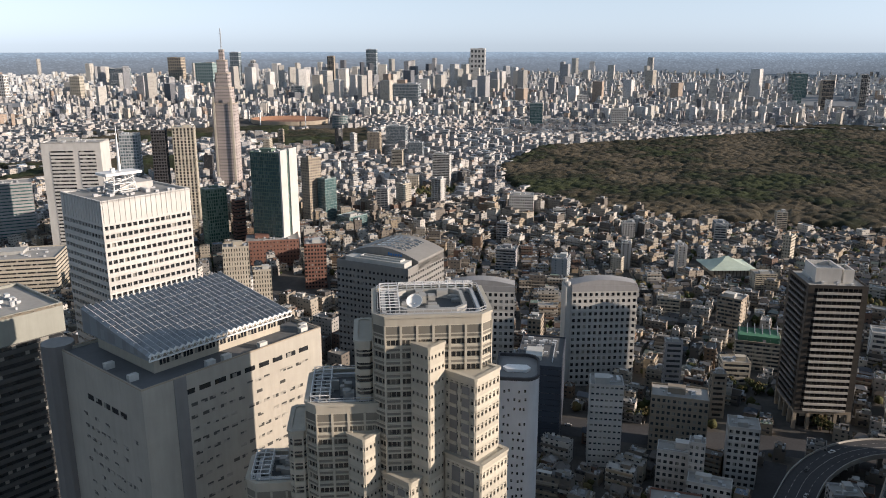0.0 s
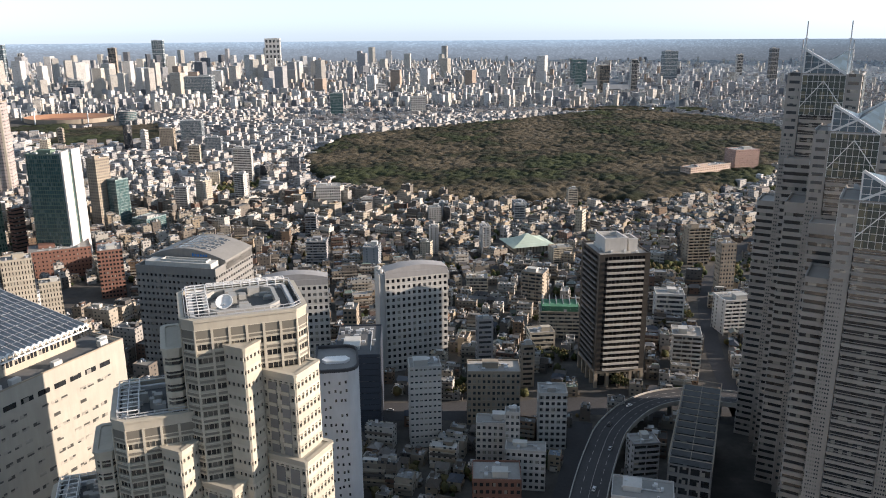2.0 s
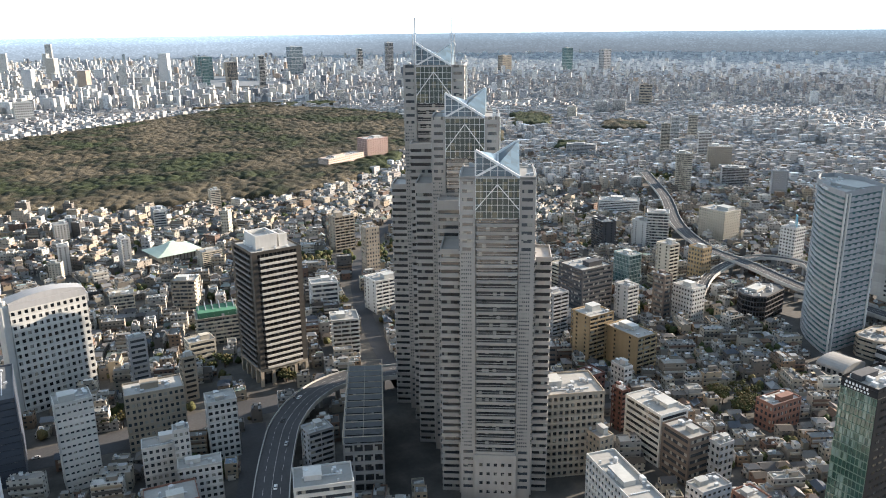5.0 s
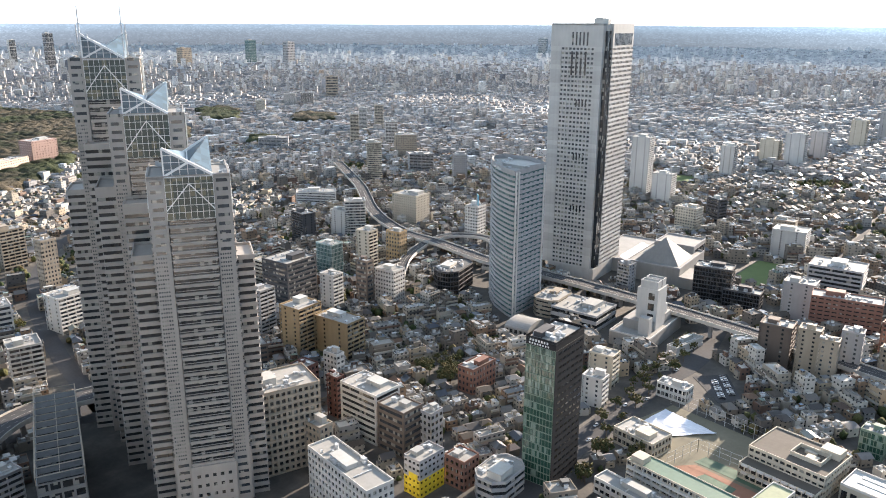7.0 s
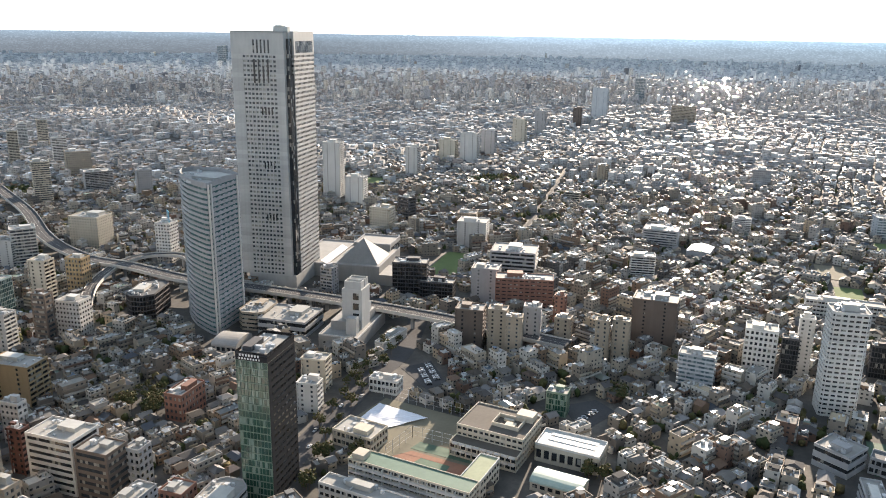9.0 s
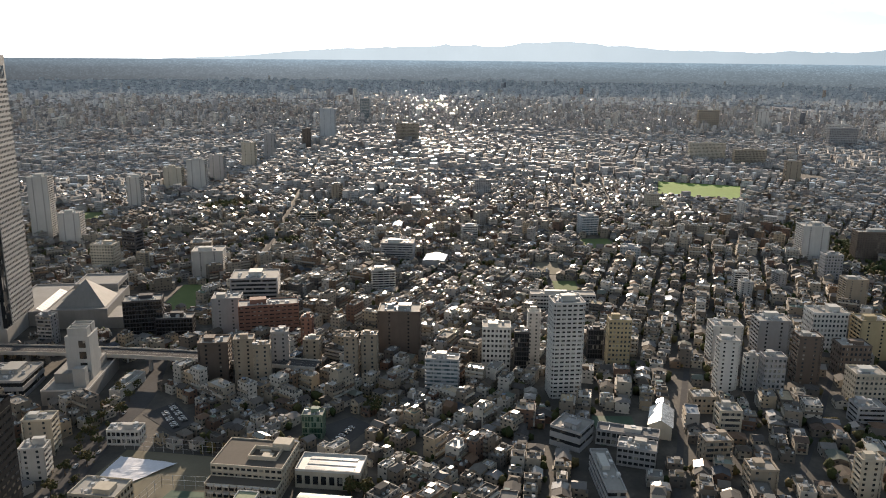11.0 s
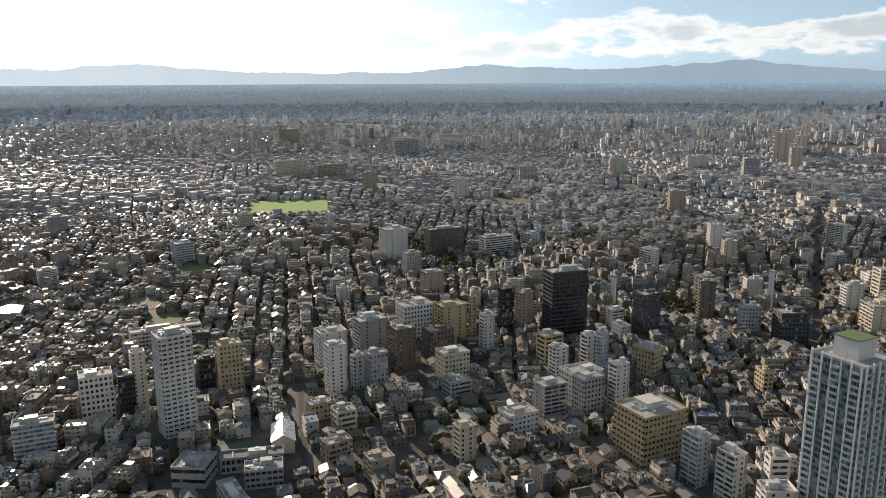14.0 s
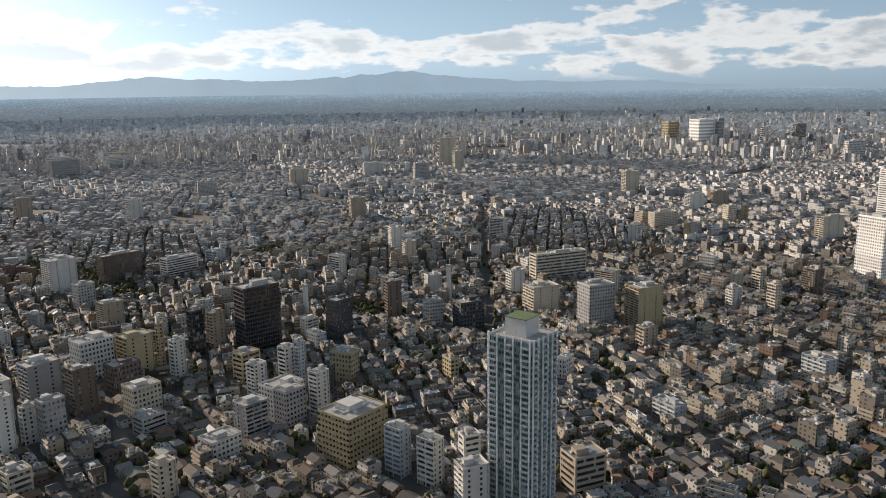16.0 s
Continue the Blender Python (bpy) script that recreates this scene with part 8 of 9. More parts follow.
# ---- the houses ----
def house_template(kind):
    """Corners as (x share, y share, inset in metres, height share, roof rise share); faces with material and kind of uv."""
    c = [(-1, -1), (1, -1), (1, 1), (-1, 1)]
    if kind in ("gable", "hip"):
        q = 1.0 if kind == "gable" else 0.35
        v = [(x, y, 0, 0, 0) for x, y in c] + [(x, y, 0, 1, 0) for x, y in c] + [(-1, 0, 0, 1, 1), (1, 0, 0, 1, 1)]
        v += [(x, y, -0.45, 1, -0.12) for x, y in c] + [(-q, 0, -0.45, 1, 1.08), (q, 0, -0.45, 1, 1.08)]
        if kind == "gable":
            f = [((0, 1, 5, 4), 0), ((1, 2, 6, 9, 5), 0), ((2, 3, 7, 6), 0), ((3, 0, 4, 8, 7), 0), ((10, 11, 15, 14), 1), ((12, 13, 14, 15), 1)]
        else:
            f = [((0, 1, 5, 4), 0), ((1, 2, 6, 5), 0), ((2, 3, 7, 6), 0), ((3, 0, 4, 7), 0), ((10, 11, 15, 14), 1), ((12, 13, 14, 15), 1), ((11, 12, 15), 1), ((13, 10, 14), 1)]
    elif kind == "flat":
        v = [(x, y, 0, 0, 0) for x, y in c] + [(x, y, 0, 1, 0) for x, y in c]
        f = [((0, 1, 5, 4), 0), ((1, 2, 6, 5), 0), ((2, 3, 7, 6), 0), ((3, 0, 4, 7), 0), ((4, 5, 6, 7), 2)]
    elif kind == "slab":  # a body whose foot is lifted off the ground
        v = [(x, y, 0, 1, 0) for x, y in c] + [(x, y, 0, 1, 1) for x, y in c]
        f = [((0, 1, 5, 4), 0), ((1, 2, 6, 5), 0), ((2, 3, 7, 6), 0), ((3, 0, 4, 7), 0), ((4, 5, 6, 7), 0), ((3, 2, 1, 0), 0)]
    elif kind == "rim":  # flat roof with a low parapet
        v = [(x, y, 0, 0, 0) for x, y in c] + [(x, y, 0, 1, 0.3) for x, y in c] + [(x, y, 0.3, 1, 0.3) for x, y in c] + [(x, y, 0.3, 1, 0) for x, y in c]
        f = [((4 * k + i, 4 * k + (i + 1) % 4, 4 * k + 4 + (i + 1) % 4, 4 * k + 4 + i), 0) for k in range(3) for i in range(4)]
        f += [((12, 13, 14, 15), 2)]
    else:  # flat roof with parapet and a stair head
        v = [(x, y, 0, 0, 0) for x, y in c] + [(x, y, 0, 1, 0.3) for x, y in c] + [(x, y, 0.35, 1, 0.3) for x, y in c] + [(x, y, 0.35, 1, 0) for x, y in c]
        v += [(x * 0.3 + 0.4, y * 0.35 + 0.3, 0, 1, 0) for x, y in c] + [(x * 0.3 + 0.4, y * 0.35 + 0.3, 0, 1, 1.0) for x, y in c]
        f = [((i, (i + 1) % 4, 4 + (i + 1) % 4, 4 + i), 0) for i in range(4)]
        f += [((4 + i, 4 + (i + 1) % 4, 8 + (i + 1) % 4, 8 + i), 0) for i in range(4)]
        f += [((8 + i, 8 + (i + 1) % 4, 12 + (i + 1) % 4, 12 + i), 0) for i in range(4)]
        f += [((12, 13, 14, 15), 2)]
        f += [((16 + i, 16 + (i + 1) % 4, 20 + (i + 1) % 4, 20 + i), 0) for i in range(4)] + [((20, 21, 22, 23), 2)]
    return np.array(v, float), f


def houses(name, kind, x, y, w, d, h, rise, ang, label, mats):
    """Many houses of one kind as one mesh."""
    tv, tf = house_template(kind)
    n, nv = len(x), len(tv)
    if not n:
        return
    sx, sy, ins, hz, rz = tv.T
    lx = sx[None] * w[:, None] / 2 - np.sign(sx)[None] * ins[None]
    ly = sy[None] * d[:, None] / 2 - np.sign(sy)[None] * ins[None]
    lz = hz[None] * h[:, None] + rz[None] * rise[:, None]
    c, s = np.cos(ang)[:, None], np.sin(ang)[:, None]
    X, Y, Z, _ = draw_in(x[:, None] + lx * c - ly * s, y[:, None] + lx * s + ly * c, lz)
    co = np.stack([X, Y, Z], -1).reshape(-1, 3)
    sizes = np.array([len(f) for f, _ in tf])
    flat = np.concatenate([np.array(f) for f, _ in tf])
    loops = (flat[None] + (np.arange(n) * nv)[:, None]).ravel()
    tot = np.tile(sizes, n)
    start = np.concatenate([[0], np.cumsum(tot)[:-1]])
    me = bpy.data.meshes.new(name)
    me.vertices.add(len(co))
    me.vertices.foreach_set("co", co.ravel().astype(np.float32))
    me.loops.add(len(loops))
    me.loops.foreach_set("vertex_index", loops.astype(np.int32))
    me.polygons.add(len(tot))
    me.polygons.foreach_set("loop_start", start.astype(np.int32))
    me.polygons.foreach_set("loop_total", tot.astype(np.int32))
    me.polygons.foreach_set("material_index", np.tile(np.array([m for _, m in tf]), n).astype(np.int32))
    me.polygons.foreach_set("use_smooth", np.zeros(len(tot), bool))
    uv = me.uv_layers.new(name="uv")
    # metres along the wall and up it
    per = []
    for f, m in tf:
        k = np.array(f)
        along = sx[k] if abs(np.ptp(sx[k])) > abs(np.ptp(sy[k])) else None
        per.append((k, along is not None))
    us, vs = [], []
    for k, by_x in per:
        us.append((lx if by_x else ly)[:, k] + 50.0)
        vs.append(lz[:, k])
    U, V = np.concatenate(us, 1).ravel(), np.concatenate(vs, 1).ravel()
    uv.data.foreach_set("uv", np.stack([U, V], 1).ravel().astype(np.float32))
    for m in mats:
        me.materials.append(m)
    me.update(calc_edges=True)
    me.validate()
    tagged(new(name, me), label, "houses", kind="stuff")


MATS = [HOUSE_WALL, TILE_ROOF, FLAT_ROOF]
AZ0, AZ1 = radians(-186), radians(58)


def near_houses():
    seeds = []
    for gx in np.arange(-2600, 2601, 300):
        for gy in np.arange(-2600, 2601, 300):
            seeds.append((gx + rng.uniform(-120, 120), gy + rng.uniform(-120, 120)))
    seeds = np.array(seeds)
    turns = rng.normal(-0.3, 0.33, len(seeds))
    cols = []
    for i, s in enumerate(seeds):
        n = 58
        ii, jj = np.meshgrid(np.arange(-n, n), np.arange(-n, n), indexing="ij")
        lw, ld = rng.uniform(6.6, 9.6), rng.uniform(7.8, 11.2)
        if math.hypot(*s) > 1300:
            lw, ld = lw * 1.16, ld * 1.12
        per = rng.integers(4, 8)
        px = ii * lw + np.floor(ii / per) * 4.2
        py = jj * ld + np.floor(jj / 2) * 4.4
        px, py = px.ravel() + rng.uniform(-1.6, 1.6, ii.size), py.ravel() + rng.uniform(-1.4, 1.4, ii.size)
        c, sn = np.cos(turns[i]), np.sin(turns[i])
        x, y = s[0] + px * c - py * sn, s[1] + px * sn + py * c
        keep = np.hypot(x - s[0], y - s[1]) < 400
        x, y = x[keep], y[keep]
        d2 = (x[:, None] - seeds[None, :, 0]) ** 2 + (y[:, None] - seeds[None, :, 1]) ** 2
        own = d2.argmin(1) == i
        x, y = x[own], y[own]
        cols.append(np.stack([x, y, np.full(len(x), turns[i]), np.full(len(x), lw), np.full(len(x), ld)], 1))
    a = np.concatenate(cols)
    az = np.arctan2(-a[:, 0], a[:, 1])
    r = np.hypot(a[:, 0], a[:, 1])
    az = np.where(az > AZ1, az - math.tau, az)
    ok = (az > AZ0) & (az < AZ1) & (r > 250) & (r < 2500)
    a, r, az = a[ok], r[ok], az[ok]
    ix, iy = ((a[:, 0] + HALF) / CELL).astype(int), ((a[:, 1] + HALF) / CELL).astype(int)
    busy = np.zeros(len(a), bool)
    for ox in (-1, 0, 1):
        for oy in (-1, 0, 1):
            busy |= taken[np.clip(ix + ox, 0, len(taken) - 1), np.clip(iy + oy, 0, len(taken) - 1)]
    busy |= in_poly(a[:, 0], a[:, 1], WOOD)
    for park in (*PARKS, CLEAR):
        busy |= in_poly(a[:, 0], a[:, 1], park)
    chance = rng.random(len(a))
    # groves in temple yards and parks, more gardens in the darkened north-western quarter
    grove = np.array([noise.noise(Vector((p * 0.006, q * 0.006, 9.0))) for p, q in a[:, :2].tolist()])
    chance = np.where((grove > 0.50) & (r > 750), chance * 0.1, chance)
    chance = np.where((az < radians(-112)) & (r < 800), chance * 0.62, chance)
    green = ~busy & (chance < 0.11)
    GARDENS.append(a[green][:, :2])
    ok = ~busy & (chance >= 0.10)
    a, r = a[ok], r[ok]
    n = len(a)
    big = rng.random(n)
    w = a[:, 3] * rng.uniform(0.68, 0.97, n)
    d = a[:, 4] * rng.uniform(0.66, 0.95, n)
    h = rng.choice([4.6, 5.2, 5.6, 6.0, 8.0], n) + rng.uniform(-0.4, 0.4, n)
    az = np.degrees(np.arctan2(-a[:, 0], a[:, 1]))
    az = np.where(az > 58, az - 360, az)
    town = np.exp(-((az - 30) / 17) ** 2)                   # the dense quarter beyond the railway
    dim_quarter = (az < -112) & (r < 800)                           # low houses, fewer pale flat roofs: cloud shadow put into the colours
    # shopping streets and estates where larger buildings crowd
    street = np.array([noise.noise(Vector((p * 0.0034, q * 0.0034, 2.0))) for p, q in a[:, :2].tolist()])
    street = np.clip(street * 1.6, 0, 1) * (r > 500)
    apart = big < np.where(dim_quarter, 0.05, np.where(r < 750, 0.12, 0.07)) + 0.34 * town + 0.34 * street
    h = np.where(apart, rng.uniform(8.5, 14.5, n) + np.maximum(town * 15, street * 14) * rng.random(n) ** 1.6, h)
    w = np.where(apart, w * rng.uniform(1.3, 2.3, n), w)
    d = np.where(apart, d * rng.uniform(1.0, 1.3, n), d)
    w = np.where(dim_quarter & ~apart, w * rng.uniform(1.0, 1.5, n), w)
    ang = a[:, 2] + np.where(rng.random(n) < 0.3, math.pi / 2, 0) + rng.normal(0, 0.04, n)
    rise = rng.uniform(1.1, 2.1, n)
    beside = (r < 1150) & (rng.random(n) < np.where(dim_quarter, 0.9, 0.55))
    way = np.where(rng.random(n) < 0.5, 1.0, -1.0) * (d / 2 + 1.6)
    GARDENS.append(np.stack([a[:, 0] - way * np.sin(ang), a[:, 1] + way * np.cos(ang)], 1)[beside])
    kind = rng.random(n)
    flat = apart | (kind < np.where(dim_quarter, 0.38, np.where(r < 800, 0.55, 0.36)))
    gable = ~flat & (kind < 0.80)
    hip = ~flat & ~gable
    close = r < 1150
    belt = r + rng.normal(0, 160, n)
    # tanks, cooling units and rails on the nearer flat roofs
    m = np.flatnonzero(flat & (r < 1000))
    m = np.repeat(m, 3)
    k = len(m)
    u, v = rng.uniform(-0.38, 0.38, k) * w[m], rng.uniform(-0.38, 0.38, k) * d[m]
    cx, cy = a[m, 0] + u * np.cos(ang[m]) - v * np.sin(ang[m]), a[m, 1] + u * np.sin(ang[m]) + v * np.cos(ang[m])
    houses("house_roof_units", "flat", cx, cy, rng.uniform(0.6, 2.2, k), rng.uniform(0.6, 1.6, k), h[m] + rng.uniform(0.7, 2.0, k), rise[m], ang[m], "small tanks and cooling units on house roofs", [MID_WALL, MID_ROOF, MID_ROOF])
    # low annexes and porches that break the outlines
    side = np.where(rng.random(n) < 0.5, 1, -1)
    ax, ay = a[:, 0] + np.cos(ang) * side * w * 0.45, a[:, 1] + np.sin(ang) * side * w * 0.45
    add = (r < 1300) & (rng.random(n) < 0.4)
    houses("house_annexes", "flat", ax[add], ay[add], (w * 0.5)[add], (d * 0.6)[add], (h * rng.uniform(0.35, 0.75, n))[add], rise[add], ang[add], "low flat-roofed annexes beside the houses", MATS)
    # stair heads and set-back top storeys on the larger flat roofs
    m = np.flatnonzero(flat & (r < 1500) & (rng.random(n) < 0.55))
    k = len(m)
    u, v = rng.uniform(-0.22, 0.22, k) * w[m], rng.uniform(-0.22, 0.22, k) * d[m]
    cx, cy = a[m, 0] + u * np.cos(ang[m]) - v * np.sin(ang[m]), a[m, 1] + u * np.sin(ang[m]) + v * np.cos(ang[m])
    houses("set_back_storeys", "flat", cx, cy, w[m] * rng.uniform(0.25, 0.55, k), d[m] * rng.uniform(0.3, 0.55, k), h[m] + rng.uniform(2.2, 3.4, k), rise[m], ang[m], "set-back top storeys and stair heads on flat roofs", MATS)
    # balconies and roof decks before the walls, floor by floor
    m = np.flatnonzero((r < 1000) & (rng.random(n) < np.where(apart, 0.9, 0.3)))
    for floor in range(1, 5):
        q = m[h[m] > floor * 2.9 + 0.9]
        k = len(q)
        front = np.where(np.cos(ang[q]) * -a[q, 1] - np.sin(ang[q]) * -a[q, 0] > 0, 1, -1)       # the long side that looks to the open
        off = front * (d[q] / 2 + 0.45)
        cx, cy = a[q, 0] - off * np.sin(ang[q]), a[q, 1] + off * np.cos(ang[q])
        houses("house_balconies", "slab", cx, cy, w[q] * np.where(apart[q], 0.94, 0.6), np.full(k, 1.1), np.full(k, floor * 2.9 - 0.35), np.full(k, 1.3), ang[q], "concrete balcony fronts on house walls", MATS)
    for name, tmpl, pick, lab in (("flat_roofed_houses", "parapet", flat & close & (kind < 0.24), "close-set concrete houses with flat grey parapet roofs"),
                                  ("low_rimmed_houses", "rim", flat & close & (kind >= 0.24), "close-set plain houses with flat rimmed roofs"),
                                  ("far_flat_roofed_houses", "flat", flat & ~close, "distant close-set houses with flat grey roofs"),
                                  ("gabled_houses", "gable", gable & (belt < 1450), "small gabled houses with dark tiled roofs"), ("hipped_houses", "hip", hip & (belt < 1450), "small hipped houses with dark tiled roofs"),
                                  ("far_gabled_houses", "gable", gable & (belt >= 1450), "distant small gabled houses with grey roofs"), ("far_hipped_houses", "hip", hip & (belt >= 1450), "distant small hipped houses with grey roofs")):
        # far houses take the colours paled for haze
        houses(name, tmpl, a[pick, 0], a[pick, 1], w[pick], d[pick], h[pick], np.where(flat, 2.6, rise)[pick], ang[pick], lab, [HAZED_WALL, HAZED_ROOF, HAZED_ROOF] if name.startswith("far") else MATS)


def far_houses():
    """The plain of houses and towers beyond, coarser the farther away."""
    xs, ys, ss = [], [], []
    r = 2500.0
    while r < 7000:
        s = max(10.0, r / (265 - 90 * min(1, (r - 2500) / 6000)))
        num = int((AZ1 - AZ0) * r / (s * 1.12))
        az = AZ0 + (np.arange(num) + rng.random()) * (AZ1 - AZ0) / num + rng.normal(0, 0.25 / num, num)
        rr = r + rng.uniform(-1, 1, num) * s * 1.0
        xs.append(-np.sin(az) * rr)
        ys.append(np.cos(az) * rr)
        ss.append(np.full(num, s))
        r += s * (1.7 + 1.1 * min(1, (r - 2500) / 6000))
    x, y, s = np.concatenate(xs), np.concatenate(ys), np.concatenate(ss)
    wood = np.zeros(len(x), bool)
    for park in (WOOD, CLEAR, *PARKS):
        wood |= in_poly(x, y, park)
    gap = np.array([noise.noise(Vector((p * 0.0011, q * 0.0011, 4.0))) for p, q in zip(x.tolist(), y.tolist())])
    keep = ~wood & (rng.random(len(x)) > 0.12) & ((gap < 0.42) | (np.hypot(x, y) > 4200))
    x, y, s = x[keep], y[keep], s[keep]
    n = len(x)
    az = np.degrees(np.arctan2(-x, y))
    az = np.where(az > 58, az - 360, az)
    r = np.hypot(x, y)
    # where high blocks crowd together
    crowd = 0.014 + 0.30 * np.exp(-((az - 22) / 24) ** 2) + 0.12 * np.exp(-((az + 2) / 12) ** 2) + 0.07 * np.exp(-((az + 150) / 18) ** 2)
    tall = rng.random(n) < crowd
    h = rng.uniform(6, 12, n)
    mid = rng.random(n) < 0.15
    h = np.where(mid, 11 + 22 * rng.random(n) ** 1.7, h)
    h = np.where(tall, 12 + 38 * rng.random(n) ** 2.2, h)
    w, d = s * rng.uniform(0.5, 0.85, n), s * rng.uniform(0.5, 0.85, n)
    w, d = np.where(tall, rng.uniform(9, 22, n), w), np.where(tall, rng.uniform(8, 16, n), d)
    giant = tall & (rng.random(n) < 0.055 * np.exp(-((az - 28) / 22) ** 2)) & (r > 3000) & (r < 8000)
    h = np.where(giant, rng.uniform(55, 140, n), h)
    w, d = np.where(giant, rng.uniform(24, 46, n), w), np.where(giant, rng.uniform(22, 36, n), d)
    ang = rng.normal(-0.37, 0.25, n)
    rise = rng.uniform(1.5, 3, n)
    flat = tall | mid | (rng.random(n) < 0.45)
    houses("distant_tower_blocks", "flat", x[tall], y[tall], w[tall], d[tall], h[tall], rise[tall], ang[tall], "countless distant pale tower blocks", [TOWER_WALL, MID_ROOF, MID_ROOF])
    flat &= ~tall
    belt = r + rng.normal(0, 420, n)
    # haze painted by belt: paled colours first, bluer ones behind
    for tag, ring, mats in (("distant", belt < 3900, [HAZED_WALL, HAZED_ROOF, HAZED_ROOF]), ("remote", belt >= 3900, [MID_WALL, MID_ROOF, MID_ROOF])):
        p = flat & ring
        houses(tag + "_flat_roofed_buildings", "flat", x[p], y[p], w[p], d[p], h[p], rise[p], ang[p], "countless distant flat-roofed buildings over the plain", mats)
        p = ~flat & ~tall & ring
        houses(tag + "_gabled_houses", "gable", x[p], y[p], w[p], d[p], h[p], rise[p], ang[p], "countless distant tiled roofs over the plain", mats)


GARDENS = []


def sector(a0, a1, r0, r1):
    return [(-math.sin(radians(a)) * r, math.cos(radians(a)) * r) for a, r in ((a0, r0), (a1, r0), ((a1 * 2 + a0) / 3, (r0 * 0.3 + r1 * 0.7)), (a1, r1), (a0, r1))]


CLEAR = [(-math.sin(radians(a)) * q, math.cos(radians(a)) * q) for a, q in ((26.0, 2190), (33.5, 2190), (33.5, 2640), (26.0, 2640))]
PARKS = [sector(30, 46, 2020, 2280), sector(24, 33, 1790, 2180), sector(36, 50, 1480, 1720), sector(-26, -20, 1600, 1760), sector(-14, -4, 2420, 2520), sector(-32, -30, 1500, 1560),
         [(994, 1505), (1074, 1460), (1150, 1560), (1100, 1640), (1040, 1590)], [(836, 1652), (911, 1625), (1000, 1760), (1010, 1880), (940, 1860)]]


# ---- woods ----
def canopy(name, poly, label, step=3.2, tree=9.5, high=13.0, greens=0.42, seed=1):
    """A wood seen from above: crown beside crown, each domed, with gaps."""
    p = np.array(poly)
    lo, hi = p.min(0) - 12, p.max(0) + 12
    nx, ny = int((hi[0] - lo[0]) / step) + 1, int((hi[1] - lo[1]) / step) + 1
    gx, gy = np.meshgrid(lo[0] + np.arange(nx) * step, lo[1] + np.arange(ny) * step, indexing="ij")
    r = np.random.default_rng(seed)
    tx, ty = int((hi[0] - lo[0]) / tree) + 3, int((hi[1] - lo[1]) / tree) + 3
    cx = lo[0] + (np.arange(tx)[:, None] - 1 + r.uniform(0.05, 0.95, (tx, ty))) * tree
    cy = lo[1] + (np.arange(ty)[None, :] - 1 + r.uniform(0.05, 0.95, (tx, ty))) * tree
    hh = high * r.uniform(0.78, 1.12, (tx, ty))
    rad = tree * r.uniform(0.62, 1.05, (tx, ty))
    patch = np.array([[noise.noise(Vector((float(a) * 0.006, float(b) * 0.006, seed))) for a, b in zip(ra, rb)] for ra, rb in zip(cx, cy)])
    fine = np.array([[noise.noise(Vector((float(a) * 0.019, float(b) * 0.019, seed + 9))) for a, b in zip(ra, rb)] for ra, rb in zip(cx, cy)])
    tint = np.clip(greens + patch * 1.2 + fine * 0.8 + r.normal(0, 0.10, (tx, ty)), 0, 1)
    hh *= 1 + 0.25 * patch
    inside = in_poly(cx, cy, poly)
    z = np.zeros((nx, ny))
    col = np.full((nx, ny), 0.2)
    bi, bj = ((gx - lo[0]) / tree).astype(int) + 1, ((gy - lo[1]) / tree).astype(int) + 1
    for di in (-1, 0, 1):
        for dj in (-1, 0, 1):
            i, j = np.clip(bi + di, 0, tx - 1), np.clip(bj + dj, 0, ty - 1)
            q = ((gx - cx[i, j]) ** 2 + (gy - cy[i, j]) ** 2) / rad[i, j] ** 2
            t = np.where(inside[i, j] & (q < 1.3), hh[i, j] * (0.60 + 0.40 * np.sqrt(np.clip(1 - q / 1.3, 0, 1))), 0)
            better = t > z
            z, col = np.where(better, t, z), np.where(better, tint[i, j], col)
    z = np.where(z > 0, z + r.normal(0, 0.35, z.shape), -0.5)
    X, Y, Z, _ = draw_in(gx + r.uniform(-0.3, 0.3, gx.shape) * step, gy + r.uniform(-0.3, 0.3, gx.shape) * step, z)
    idx = np.arange(nx * ny).reshape(nx, ny)
    q = np.stack([idx[:-1, :-1], idx[1:, :-1], idx[1:, 1:], idx[:-1, 1:]], -1).reshape(-1, 4)
    zz = z.ravel()
    q = q[(zz[q] > 0).any(1)]
    used, inv = np.unique(q, return_inverse=True)
    co = np.stack([X.ravel(), Y.ravel(), Z.ravel()], 1)[used]
    q = inv.reshape(-1, 4)
    me = bpy.data.meshes.new(name)
    me.vertices.add(len(co))
    me.vertices.foreach_set("co", co.ravel().astype(np.float32))
    me.loops.add(q.size)
    me.loops.foreach_set("vertex_index", q.ravel().astype(np.int32))
    me.polygons.add(len(q))
    me.polygons.foreach_set("loop_start", (np.arange(len(q)) * 4).astype(np.int32))
    me.polygons.foreach_set("loop_total", np.full(len(q), 4, np.int32))
    at = me.attributes.new("tree", "FLOAT", "POINT")
    at.data.foreach_set("value", col.ravel()[used].astype(np.float32))
    me.materials.append(WOOD_CANOPY)
    me.update(calc_edges=True)
    me.validate()
    tagged(new(name, me), label, "woodland", kind="stuff")


canopy("woodland", WOOD, "broad winter wood of brown and evergreen crowns", 2.8, 11.0, 13.0, greens=0.41, seed=5)
for i, park in enumerate(PARKS):
    canopy("park_trees", park, "band of dark park trees between buildings", 4.5, 11.0, 12.0, 0.55, 20 + i)


keep_free(plan_of(830, 58, -4, rect(30, 24)), 2.0)
keep_free(plan_of(1010, 128, 2, rect(26, 12)), 2.0)
keep_free([(323, 320), (353, 320), (353, 364), (323, 364)], 0.0)
